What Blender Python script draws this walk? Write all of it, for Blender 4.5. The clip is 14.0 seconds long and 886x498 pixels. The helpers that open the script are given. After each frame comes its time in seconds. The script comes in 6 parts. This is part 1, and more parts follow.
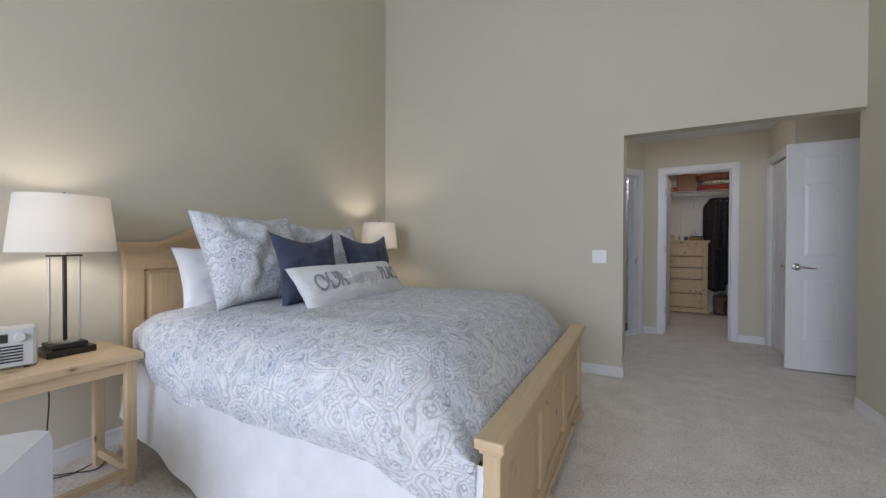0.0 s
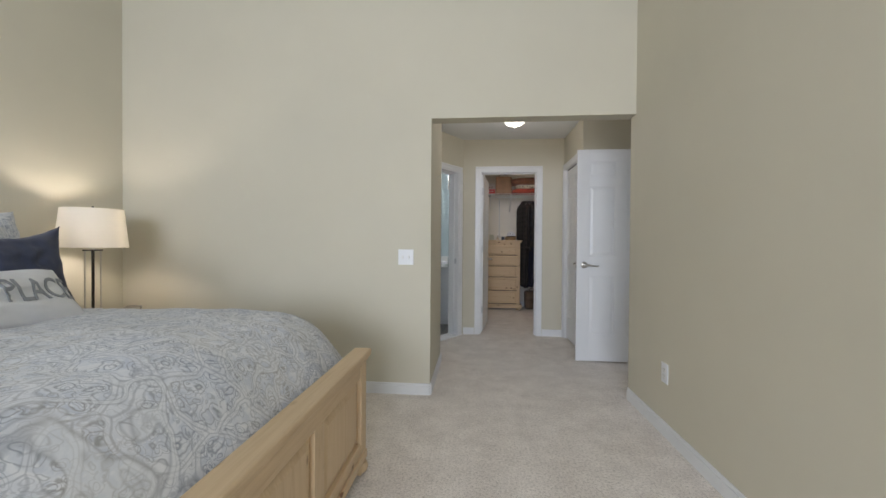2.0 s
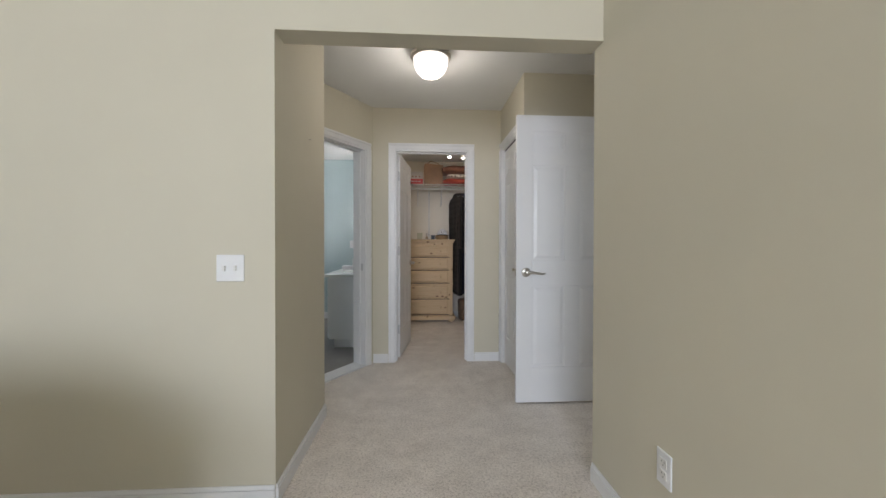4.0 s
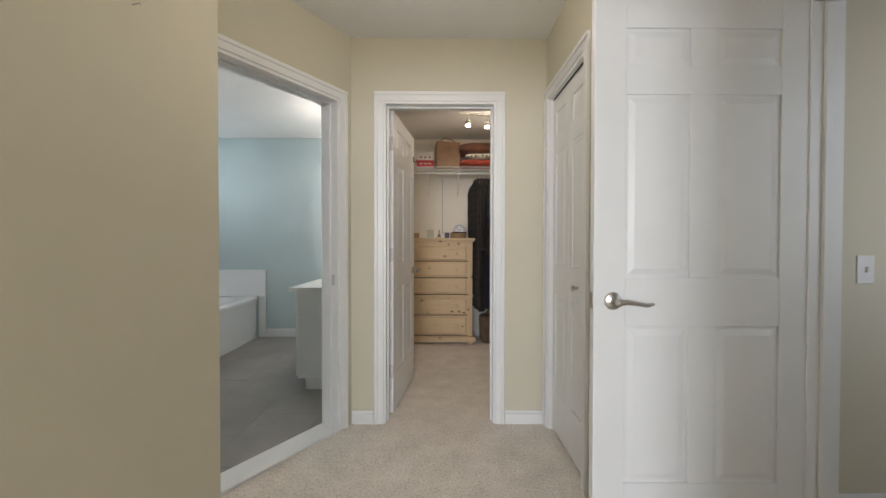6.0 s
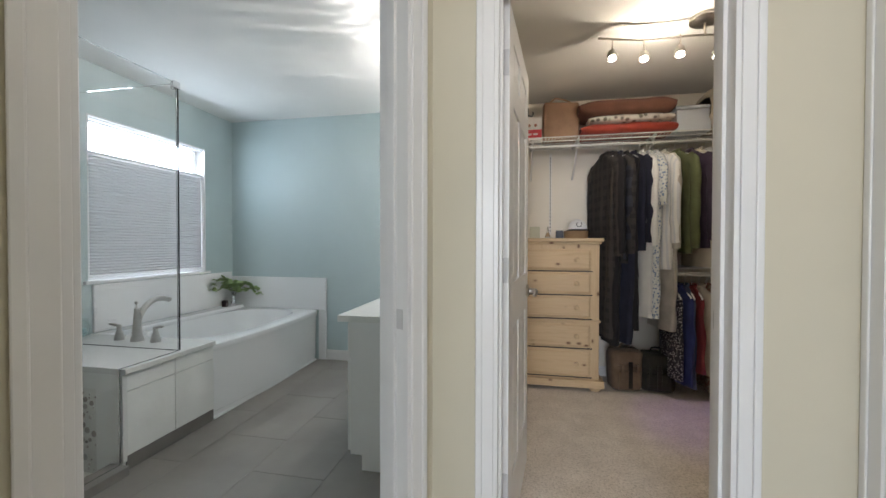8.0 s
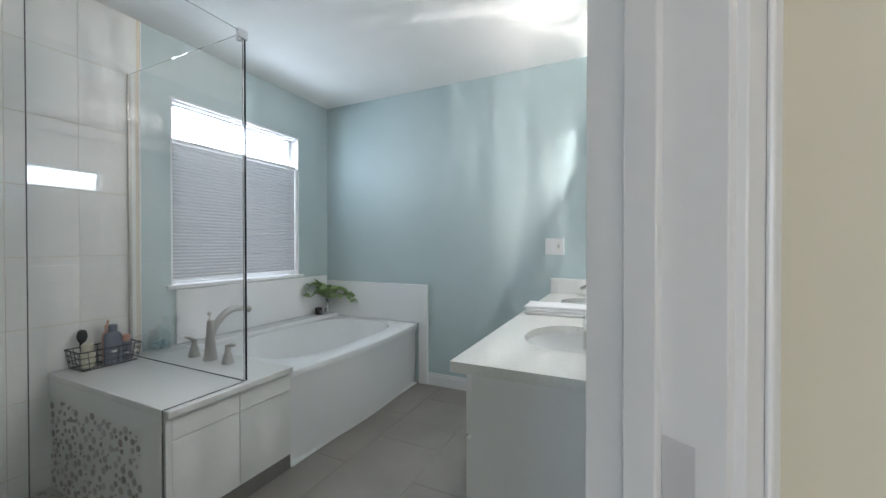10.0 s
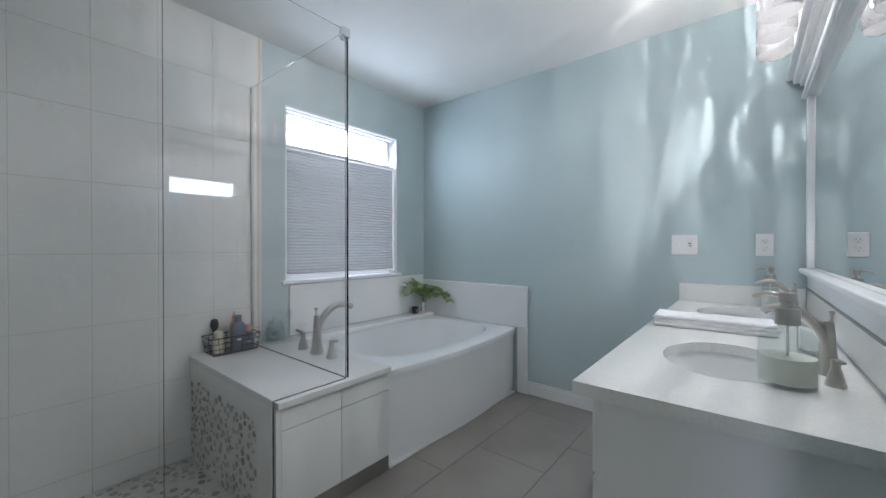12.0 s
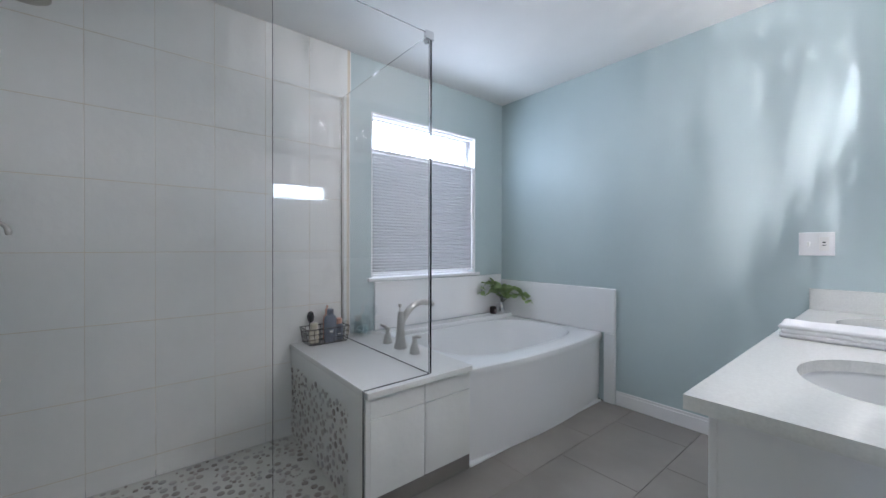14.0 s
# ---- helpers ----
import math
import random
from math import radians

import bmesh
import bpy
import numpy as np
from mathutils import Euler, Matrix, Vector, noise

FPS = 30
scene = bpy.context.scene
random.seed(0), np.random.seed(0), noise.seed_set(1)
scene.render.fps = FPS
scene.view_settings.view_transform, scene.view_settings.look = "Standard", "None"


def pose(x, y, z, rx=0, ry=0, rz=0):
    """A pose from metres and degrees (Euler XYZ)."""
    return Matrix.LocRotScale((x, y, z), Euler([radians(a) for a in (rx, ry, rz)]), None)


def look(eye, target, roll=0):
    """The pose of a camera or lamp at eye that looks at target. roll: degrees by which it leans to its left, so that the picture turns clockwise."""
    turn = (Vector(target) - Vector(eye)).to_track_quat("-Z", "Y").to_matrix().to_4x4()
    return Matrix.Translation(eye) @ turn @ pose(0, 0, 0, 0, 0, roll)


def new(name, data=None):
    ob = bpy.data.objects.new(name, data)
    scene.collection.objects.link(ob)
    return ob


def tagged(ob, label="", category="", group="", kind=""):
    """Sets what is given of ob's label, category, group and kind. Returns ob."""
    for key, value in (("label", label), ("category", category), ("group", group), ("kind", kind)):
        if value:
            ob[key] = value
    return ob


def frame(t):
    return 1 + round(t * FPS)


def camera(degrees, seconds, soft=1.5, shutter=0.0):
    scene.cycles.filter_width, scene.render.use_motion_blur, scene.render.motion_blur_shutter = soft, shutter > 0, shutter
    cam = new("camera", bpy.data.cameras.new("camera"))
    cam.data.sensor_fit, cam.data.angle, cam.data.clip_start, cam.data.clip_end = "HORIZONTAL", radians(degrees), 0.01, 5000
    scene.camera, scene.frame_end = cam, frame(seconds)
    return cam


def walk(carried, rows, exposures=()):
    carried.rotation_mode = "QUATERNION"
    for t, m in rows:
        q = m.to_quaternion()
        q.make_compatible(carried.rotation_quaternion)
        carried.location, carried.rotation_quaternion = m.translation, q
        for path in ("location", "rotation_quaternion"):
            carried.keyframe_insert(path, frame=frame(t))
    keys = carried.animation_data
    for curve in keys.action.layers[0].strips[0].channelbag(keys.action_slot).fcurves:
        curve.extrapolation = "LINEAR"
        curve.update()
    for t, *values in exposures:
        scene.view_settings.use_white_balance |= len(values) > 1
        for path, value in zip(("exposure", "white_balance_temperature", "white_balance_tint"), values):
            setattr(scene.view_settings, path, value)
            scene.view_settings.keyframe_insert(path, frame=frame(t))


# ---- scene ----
cam = camera(99.8, 14.0)
PATH = [
    (0, (0.026, 0.364, 1.125), (-0.904, 2.135, 1.103), 0.2),
    (0.5, (0.043, 0.511, 1.129), (-0.715, 2.361, 1.103), 0.2),
    (1, (0.078, 0.693, 1.131), (-0.48, 2.613, 1.106), 0.3),
    (1.5, (0.15, 0.902, 1.133), (-0.199, 2.871, 1.105), 0.2),
    (2, (0.236, 1.126, 1.12), (0.064, 3.118, 1.099), 0.4),
    (2.5, (0.306, 1.369, 1.122), (0.269, 3.368, 1.098), 0.2),
    (3, (0.386, 1.645, 1.13), (0.446, 3.644, 1.105), 0.2),
    (3.5, (0.464, 1.94, 1.134), (0.585, 3.937, 1.109), 0.2),
    (3.7, (0.493, 2.052, 1.127), (0.617, 4.048, 1.108), 0.1),
    (5.8, (0.654, 3.345, 1.143), (0.697, 5.344, 1.105), -0.0),
    (6, (0.65, 3.461, 1.144), (0.664, 5.461, 1.118), 0.1),
    (6.5, (0.607, 3.769, 1.129), (0.547, 5.768, 1.106), -0.0),
    (7, (0.54, 4.054, 1.145), (0.393, 6.048, 1.118), 0.0),
    (7.5, (0.451, 4.348, 1.159), (0.189, 6.33, 1.13), 0.0),
    (8, (0.355, 4.596, 1.167), (-0.019, 6.56, 1.139), 0.1),
    (8.5, (0.267, 4.834, 1.165), (-0.231, 6.77, 1.138), 0.1),
    (9, (0.137, 5.053, 1.161), (-0.479, 6.955, 1.135), 0.1),
    (11.5, (-0.172, 5.442, 1.127), (-1.357, 7.052, 1.119), -0.1),
    (12, (-0.183, 5.439, 1.127), (-1.453, 6.985, 1.116), 0.0),
    (12.5, (-0.196, 5.435, 1.122), (-1.543, 6.913, 1.113), 0.1),
    (13, (-0.207, 5.432, 1.119), (-1.625, 6.842, 1.109), 0.0),
    (13.5, (-0.212, 5.428, 1.12), (-1.698, 6.766, 1.11), 0.0),
    (14, (-0.218, 5.422, 1.121), (-1.767, 6.688, 1.11), 0.1),
]
EXPOSURES = [(0, -0.68, 5950, 19), (1.0, -0.5, 6050, 18), (2.0, -0.2, 6150, 16), (3.5, -0.12, 6200, 16), (6.0, 0.33, 6650, 15), (7.5, 0.42, 6400, 14), (9.0, 0.5, 6300, 13), (11.5, 0.33, 6050, 16), (14.0, 0.5, 5950, 20)]
walk(cam, [(t, look(eye, target, roll)) for t, eye, target, roll in PATH], EXPOSURES)

# ---- world and light ----
world = bpy.data.worlds.new("world")
scene.world = world
world.use_nodes = True
wn = world.node_tree.nodes
sky = wn.new("ShaderNodeTexSky")
sky.sky_type, sky.sun_disc = "NISHITA", False
sky.sun_elevation, sky.sun_rotation = radians(35), radians(200)
world.node_tree.links.new(sky.outputs[0], wn["Background"].inputs[0])
wn["Background"].inputs[1].default_value = 0.12


def lamp_area(name, eye, target, w, h, watts, color):
    d = bpy.data.lights.new(name, "AREA")
    d.shape, d.size, d.size_y, d.energy, d.color = "RECTANGLE", w, h, watts, color
    o = new(name, d)
    o.matrix_basis = look(eye, target)
    return o


def lamp_point(name, at, watts, color, radius=0.03):
    d = bpy.data.lights.new(name, "POINT")
    d.energy, d.color, d.shadow_soft_size = watts, color, radius
    o = new(name, d)
    o.location = at
    return o


WARM = (1.0, 0.90, 0.74)
lamp_area("bedroom_window_light", (-0.4, -3.26, 1.75), (-0.4, 3.0, 0.3), 2.8, 1.85, 225, (0.80, 0.90, 1.0))
lamp_area("bath_window_light", (-2.655, 7.21, 1.935), (0.0, 7.21, 1.0), 0.92, 0.2, 6.0, (0.74, 0.89, 1.0))
lamp_area("corridor_window_light", (2.95, 3.95, 1.55), (2.95, 5.0, 1.5), 0.9, 1.1, 4.2, (0.80, 0.90, 1.0))
lamp_point("hall_lamp_light", (0.606, 4.79, 2.20), 5.6, (1.0, 0.93, 0.80), 0.05)
lamp_point("bedside_light", (-2.335, 1.08, 1.22), 6.0, WARM, 0.04)
lamp_point("bedside_light", (-2.30, 3.40, 1.22), 8.5, WARM, 0.04)
SPOTS = [(0.90, 6.88), (1.08, 6.92), (1.26, 6.90), (1.47, 6.95), (1.63, 6.97)]


def lamp_spot(name, eye, target, watts, color, degrees):
    d = bpy.data.lights.new(name, "SPOT")
    d.energy, d.color, d.spot_size, d.spot_blend, d.shadow_soft_size = watts, color, radians(degrees), 0.7, 0.02
    o = new(name, d)
    o.matrix_basis = look(eye, target)


for x, y in SPOTS:
    lamp_spot("closet_spot_light", (x, y, 2.19), (x + 0.03, y + 0.24, 1.6), 0.35, (1.0, 0.88, 0.74), 130)
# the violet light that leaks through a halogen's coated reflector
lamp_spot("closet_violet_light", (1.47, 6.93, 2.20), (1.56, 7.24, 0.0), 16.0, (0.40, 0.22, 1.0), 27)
lamp_point("closet_fixture_light", (1.17, 6.915, 2.215), 7.2, (1.0, 0.86, 0.66), 0.012)
VLAMPS = [6.53, 6.705, 6.88, 7.18, 7.355, 7.53]
VX, VZ = -0.105, 2.06
for y in VLAMPS:
    lamp_point("vanity_lamp_light", (VX, y, VZ), 27.0, (1.0, 0.95, 0.88), 0.0015)
    lamp_point("vanity_lamp_glow", (VX, y, VZ - 0.02), 0.8, (1.0, 0.95, 0.88), 0.04)

# ---- materials ----


def material(name, rough=0.6, metal=0.0):
    m = bpy.data.materials.new(name)
    m.use_nodes = True
    b = m.node_tree.nodes["Principled BSDF"]
    b.inputs["Roughness"].default_value, b.inputs["Metallic"].default_value = rough, metal
    return m, m.node_tree, b


def node(nt, kind, **v):
    n = nt.nodes.new(kind)
    for k, x in v.items():
        n.inputs[k.replace("_", " ")].default_value = x
    return n


def ramp(nt, src, stops):
    r = nt.nodes.new("ShaderNodeValToRGB")
    e = r.color_ramp.elements
    while len(e) < len(stops):
        e.new(0.5)
    for k, (p, c) in zip(e, stops):
        k.position, k.color = p, (*c, 1)
    nt.links.new(src, r.inputs[0])
    return r


def mixc(nt, fac, a, b, mode="MIX"):
    n = nt.nodes.new("ShaderNodeMix")
    n.data_type, n.blend_type = "RGBA", mode
    for s, v in ((n.inputs[0], fac), (n.inputs[6], a), (n.inputs[7], b)):
        if isinstance(v, (int, float)):
            s.default_value = v
        elif isinstance(v, tuple):
            s.default_value = (*v, 1)
        else:
            nt.links.new(v, s)
    return n.outputs[2]


def bump(nt, bsdf, src, strength=0.3, dist=0.01):
    n = node(nt, "ShaderNodeBump", Strength=strength, Distance=dist)
    nt.links.new(src, n.inputs["Height"])
    nt.links.new(n.outputs[0], bsdf.inputs["Normal"])


def coords(nt, scale=(1, 1, 1), rot=(0, 0, 0)):
    c = nt.nodes.new("ShaderNodeTexCoord")
    mp = nt.nodes.new("ShaderNodeMapping")
    mp.inputs["Scale"].default_value, mp.inputs["Rotation"].default_value = scale, rot
    nt.links.new(c.outputs["Object"], mp.inputs[0])
    return mp.outputs[0]


def noisy(nt, vec, scale, detail=4.0, rough=0.55, dist=0.0):
    n = node(nt, "ShaderNodeTexNoise", Scale=scale, Detail=detail, Roughness=rough, Distortion=dist)
    nt.links.new(vec, n.inputs["Vector"])
    return n.outputs[0]


def tint(c, k):
    return tuple(min(1.0, x * k) for x in c)


def plain(name, c, rough=0.6, metal=0.0, var=0.08, scale=3.0, fine=120.0, relief=0.05, dist=0.002, stretch=(1, 1, 1)):
    """A surface of one colour with soft cloudy variation and fine relief."""
    m, nt, b = material(name, rough, metal)
    v = coords(nt, stretch)
    r = ramp(nt, noisy(nt, v, scale), [(0.3, tint(c, 1 - var)), (0.7, tint(c, 1 + var))])
    nt.links.new(r.outputs[0], b.inputs["Base Color"])
    if relief:
        bump(nt, b, noisy(nt, v, fine, 2.0), relief, dist)
    return m


def wood(name, light, mid, dark, axis=2, rough=0.5, knots=True):
    m, nt, b = material(name, rough)
    st = [9.0, 9.0, 9.0]
    st[axis] = 0.9
    v = coords(nt, tuple(st))
    g = noisy(nt, v, 2.2, 6.0, 0.6, 1.2)
    r = ramp(nt, g, [(0.25, mid), (0.45, light), (0.6, light), (0.78, mid)])
    st2 = [60.0, 60.0, 60.0]
    st2[axis] = 2.0
    f = noisy(nt, coords(nt, tuple(st2)), 2.0, 3.0)
    col = mixc(nt, 0.35, r.outputs[0], ramp(nt, f, [(0.35, mid), (0.65, light)]).outputs[0])
    if knots:
        st3 = [11.0, 11.0, 11.0]
        st3[axis] = 6.5
        vo = node(nt, "ShaderNodeTexVoronoi", Scale=1.0)
        nt.links.new(coords(nt, tuple(st3)), vo.inputs["Vector"])
        k = ramp(nt, vo.outputs["Distance"], [(0.08, (0.9, 0.9, 0.9)), (0.12, (0.25, 0.25, 0.25)), (0.2, (0, 0, 0))])
        some = ramp(nt, vo.outputs["Color"], [(0.38, (0, 0, 0)), (0.44, (1, 1, 1))])
        k = mixc(nt, 1.0, k.outputs[0], some.outputs[0], "MULTIPLY")
        col = mixc(nt, k, col, dark)
    nt.links.new(col, b.inputs["Base Color"])
    bump(nt, b, f, 0.12, 0.002)
    return m


def cloth(name, c, var=0.12, weave=500.0, rough=0.9, sheen=0.15):
    m, nt, b = material(name, rough)
    v = coords(nt)
    r = ramp(nt, noisy(nt, v, 9.0, 5.0), [(0.3, tint(c, 1 - var)), (0.7, tint(c, 1 + var))])
    nt.links.new(r.outputs[0], b.inputs["Base Color"])
    b.inputs["Sheen Weight"].default_value = sheen * min(1.0, 3 * max(c))
    bump(nt, b, noisy(nt, v, weave, 1.0), 0.25, 0.001)
    return m


def emit(name, c, k):
    m, nt, b = material(name)
    b.inputs["Base Color"].default_value = (*c, 1)
    b.inputs["Emission Color"].default_value = (*c, 1)
    b.inputs["Emission Strength"].default_value = k
    return m


def glassy(name, c=(1, 1, 1), rough=0.0, ior=1.45):
    m, nt, b = material(name, rough)
    b.inputs["Base Color"].default_value = (*c, 1)
    b.inputs["Transmission Weight"].default_value, b.inputs["IOR"].default_value = 1.0, ior
    return m


def carpet():
    m, nt, b = material("beige_carpet", 0.95)
    v = coords(nt)
    tuft = noisy(nt, v, 85.0, 3.0, 0.8)
    patch = noisy(nt, v, 5.0, 6.0, 0.75)
    a = ramp(nt, tuft, [(0.37, (0.30, 0.25, 0.215)), (0.47, (0.72, 0.645, 0.575)), (0.60, (0.94, 0.87, 0.80))])
    col = mixc(nt, 0.55, a.outputs[0], ramp(nt, patch, [(0.35, (0.62, 0.55, 0.475)), (0.65, (0.92, 0.85, 0.765))]).outputs[0])
    nt.links.new(col, b.inputs["Base Color"])
    b.inputs["Sheen Weight"].default_value = 0.2
    bump(nt, b, tuft, 0.8, 0.006)
    return m


def paisley():
    """Pale cotton printed with scrolling stems, scalloped teardrops and small filled leaves."""
    m, nt, b = material("paisley_cotton", 0.9)
    v = coords(nt)

    def warped(scale, k):
        w = node(nt, "ShaderNodeTexNoise", Scale=scale, Detail=2.0)
        nt.links.new(v, w.inputs["Vector"])
        a = nt.nodes.new("ShaderNodeMix")
        a.data_type = "VECTOR"
        a.inputs[0].default_value = k
        nt.links.new(v, a.inputs[4])
        nt.links.new(w.outputs["Color"], a.inputs[5])
        return a.outputs[1]

    def cells(vec, scale, feature):
        n = nt.nodes.new("ShaderNodeTexVoronoi")
        n.feature = feature
        n.inputs["Scale"].default_value = scale
        nt.links.new(vec, n.inputs["Vector"])
        return n

    def grey(*stops):
        return [(p, (k, k, k)) for p, k in stops]

    big, small = warped(5.0, 0.16), warped(16.0, 0.06)
    ground = ramp(nt, noisy(nt, big, 9.0, 2.0), [(0.40, (0.76, 0.77, 0.79)), (0.48, (0.62, 0.645, 0.70)), (0.56, (0.70, 0.715, 0.745)), (0.62, (0.60, 0.61, 0.64))])
    ink = ramp(nt, noisy(nt, v, 2.6, 2.0), [(0.40, (0.36, 0.35, 0.34)), (0.52, (0.31, 0.33, 0.37)), (0.62, (0.22, 0.26, 0.36))])
    fill = ramp(nt, noisy(nt, small, 26.0, 3.0, 0.6, 0.5), [(0.38, (0.80, 0.80, 0.815)), (0.48, (0.70, 0.72, 0.755)), (0.60, (0.55, 0.58, 0.645))])
    col = mixc(nt, 0.6, ground.outputs[0], fill.outputs[0])
    # round scalloped florets drawn in thin rings, with pale dots between
    for scale, k in ((19.0, 1.0), (36.0, 0.8)):
        f = cells(small, scale, "F1").outputs["Distance"]
        e = ramp(nt, f, grey((0.0, 0.6 * k), (0.07, 0.0), (0.20, 0.0), (0.25, k), (0.31, 0.0), (0.43, 0.0), (0.48, 0.8 * k), (0.53, 0.0)))
        col = mixc(nt, e.outputs[0], col, ink.outputs[0])
    e = ramp(nt, cells(small, 80.0, "F1").outputs["Distance"], grey((0.16, 0.6), (0.28, 0.0)))
    col = mixc(nt, e.outputs[0], col, (0.83, 0.83, 0.84))
    # large teardrops: a pale band between two dark lines
    d = cells(big, 8.5, "DISTANCE_TO_EDGE").outputs["Distance"]
    col = mixc(nt, ramp(nt, d, grey((0.0, 0.4), (0.085, 0.4), (0.10, 0.0))).outputs[0], col, (0.79, 0.79, 0.80))
    col = mixc(nt, ramp(nt, d, grey((0.0, 0.5), (0.012, 0.35), (0.022, 0.0), (0.075, 0.0), (0.09, 0.5), (0.115, 0.0))).outputs[0], col, ink.outputs[0])
    # scrolling stems
    n = noisy(nt, big, 6.0, 0.0, 0.5, 0.9)
    col = mixc(nt, ramp(nt, n, grey((0.465, 0.0), (0.475, 0.5), (0.525, 0.5), (0.535, 0.0))).outputs[0], col, (0.77, 0.78, 0.79))
    col = mixc(nt, ramp(nt, n, grey((0.455, 0.0), (0.468, 0.55), (0.480, 0.0), (0.495, 0.0), (0.50, 0.35), (0.505, 0.0), (0.52, 0.0), (0.532, 0.55), (0.545, 0.0))).outputs[0], col, ink.outputs[0])
    nt.links.new(col, b.inputs["Base Color"])
    bump(nt, b, noisy(nt, v, 420.0, 1.0), 0.2, 0.001)
    return m


BEIGE = plain("beige_wall_paint", (0.62, 0.578, 0.462), 0.75, var=0.03, scale=1.2, fine=160, relief=0.06)
TEAL = plain("pale_teal_wall_paint", (0.45, 0.545, 0.555), 0.55, var=0.03, scale=1.2, fine=160, relief=0.06)
CLOSETW = plain("warm_white_closet_paint", (0.78, 0.74, 0.66), 0.75, var=0.03, scale=1.2)
CEIL = plain("white_ceiling_paint", (0.78, 0.78, 0.76), 0.85, var=0.03, scale=2.0, fine=90, relief=0.1)
WHITE = plain("white_gloss_paint", (0.80, 0.80, 0.80), 0.35, var=0.02, scale=4.0, fine=40, relief=0.03)
PORC = plain("white_acrylic", (0.82, 0.83, 0.83), 0.12, var=0.01, relief=0)
CARPET = carpet()
GREYTILE = plain("grey_floor_tile", (0.265, 0.243, 0.224), 0.5, var=0.12, scale=2.5, fine=60, relief=0.05)
GROUT = plain("grey_grout", (0.36, 0.34, 0.32), 0.9)
DARKTILE = plain("dark_grey_skirting_tile", (0.20, 0.185, 0.17), 0.5, var=0.12, scale=2.5, fine=60, relief=0.05)
QUARTZ = plain("white_quartz", (0.76, 0.76, 0.73), 0.2, var=0.05, scale=140, relief=0)
WTILE = plain("white_wall_tile", (0.78, 0.785, 0.755), 0.10, var=0.02, scale=6, fine=18, relief=0.45, dist=0.004)
WTILE.node_tree.nodes["Principled BSDF"].inputs["Specular IOR Level"].default_value = 0.18
WGROUT = plain("cream_grout", (0.66, 0.59, 0.47), 0.9)
PINE_X = wood("pine_along_x", (0.64, 0.48, 0.295), (0.52, 0.36, 0.205), (0.16, 0.07, 0.035), 0)
PINE_Y = wood("pine_along_y", (0.64, 0.48, 0.295), (0.52, 0.36, 0.205), (0.16, 0.07, 0.035), 1)
PINE_Z = wood("pine_along_z", (0.64, 0.48, 0.295), (0.52, 0.36, 0.205), (0.16, 0.07, 0.035), 2)
PAISLEY = paisley()
WHITEC = cloth("white_cotton", (0.80, 0.80, 0.82), 0.05)
NAVY = cloth("navy_velvet", (0.042, 0.049, 0.085), 0.35, sheen=0.6)
NICKEL = plain("brushed_nickel", (0.55, 0.52, 0.48), 0.28, 1.0, var=0.05, relief=0)
DULL_NICKEL = plain("dull_nickel", (0.42, 0.40, 0.37), 0.6, relief=0)
PALE_METAL = plain("pale_worn_metal", (0.60, 0.60, 0.61), 0.5, relief=0)
CHROME = plain("chrome", (0.75, 0.75, 0.76), 0.1, 1.0, var=0.02, relief=0)
DARKM = plain("dark_bronze_metal", (0.05, 0.045, 0.04), 0.35, 0.8)
GLASS = glassy("clear_glass")
BLACK = plain("black_plastic", (0.02, 0.02, 0.022), 0.4)

# ---- mesh helpers ----


def box(bm, x0, y0, z0, x1, y1, z1, bev=0.0, seg=2):
    r = bmesh.ops.create_cube(bm, size=1.0)
    m = Matrix.LocRotScale(((x0 + x1) / 2, (y0 + y1) / 2, (z0 + z1) / 2), None, (abs(x1 - x0), abs(y1 - y0), abs(z1 - z0)))
    bmesh.ops.transform(bm, matrix=m, verts=r["verts"])
    if bev:
        es = list({e for v in r["verts"] for e in v.link_edges})
        bmesh.ops.bevel(bm, geom=es, offset=bev, segments=seg, profile=0.5, affect="EDGES", clamp_overlap=True)
    return bm


def boxes(*rows, bev=0.0):
    bm = bmesh.new()
    for r in rows:
        box(bm, *r, bev=bev)
    return bm


def lathe(profile, n=32, at=(0, 0, 0), cap=True):
    """A turned shape from (radius, height) pairs."""
    bm = bmesh.new()
    rings = []
    for r, z in profile:
        rings.append([bm.verts.new((at[0] + r * math.cos(2 * math.pi * i / n), at[1] + r * math.sin(2 * math.pi * i / n), at[2] + z)) for i in range(n)])
    for a, b in zip(rings, rings[1:]):
        for i in range(n):
            bm.faces.new((a[i], a[(i + 1) % n], b[(i + 1) % n], b[i]))
    if cap:
        bm.faces.new(list(reversed(rings[0])))
        bm.faces.new(rings[-1])
    return bm


def tube(points, radius, n=10, bm=None):
    """A round bar along points; radius may be a list."""
    bm = bm or bmesh.new()
    pts = [Vector(p) for p in points]
    rr = radius if isinstance(radius, (list, tuple)) else [radius] * len(pts)
    prev, rings = None, []
    for i, p in enumerate(pts):
        d = (pts[min(i + 1, len(pts) - 1)] - pts[max(i - 1, 0)]).normalized()
        up = prev if prev else (Vector((0, 0, 1)) if abs(d.z) < 0.9 else Vector((1, 0, 0)))
        s = d.cross(up).normalized()
        u = s.cross(d).normalized()
        prev = u
        rings.append([bm.verts.new(p + rr[i] * (math.cos(2 * math.pi * k / n) * s + math.sin(2 * math.pi * k / n) * u)) for k in range(n)])
    for a, b in zip(rings, rings[1:]):
        for k in range(n):
            bm.faces.new((a[k], a[(k + 1) % n], b[(k + 1) % n], b[k]))
    bm.faces.new(list(reversed(rings[0])))
    bm.faces.new(rings[-1])
    return bm


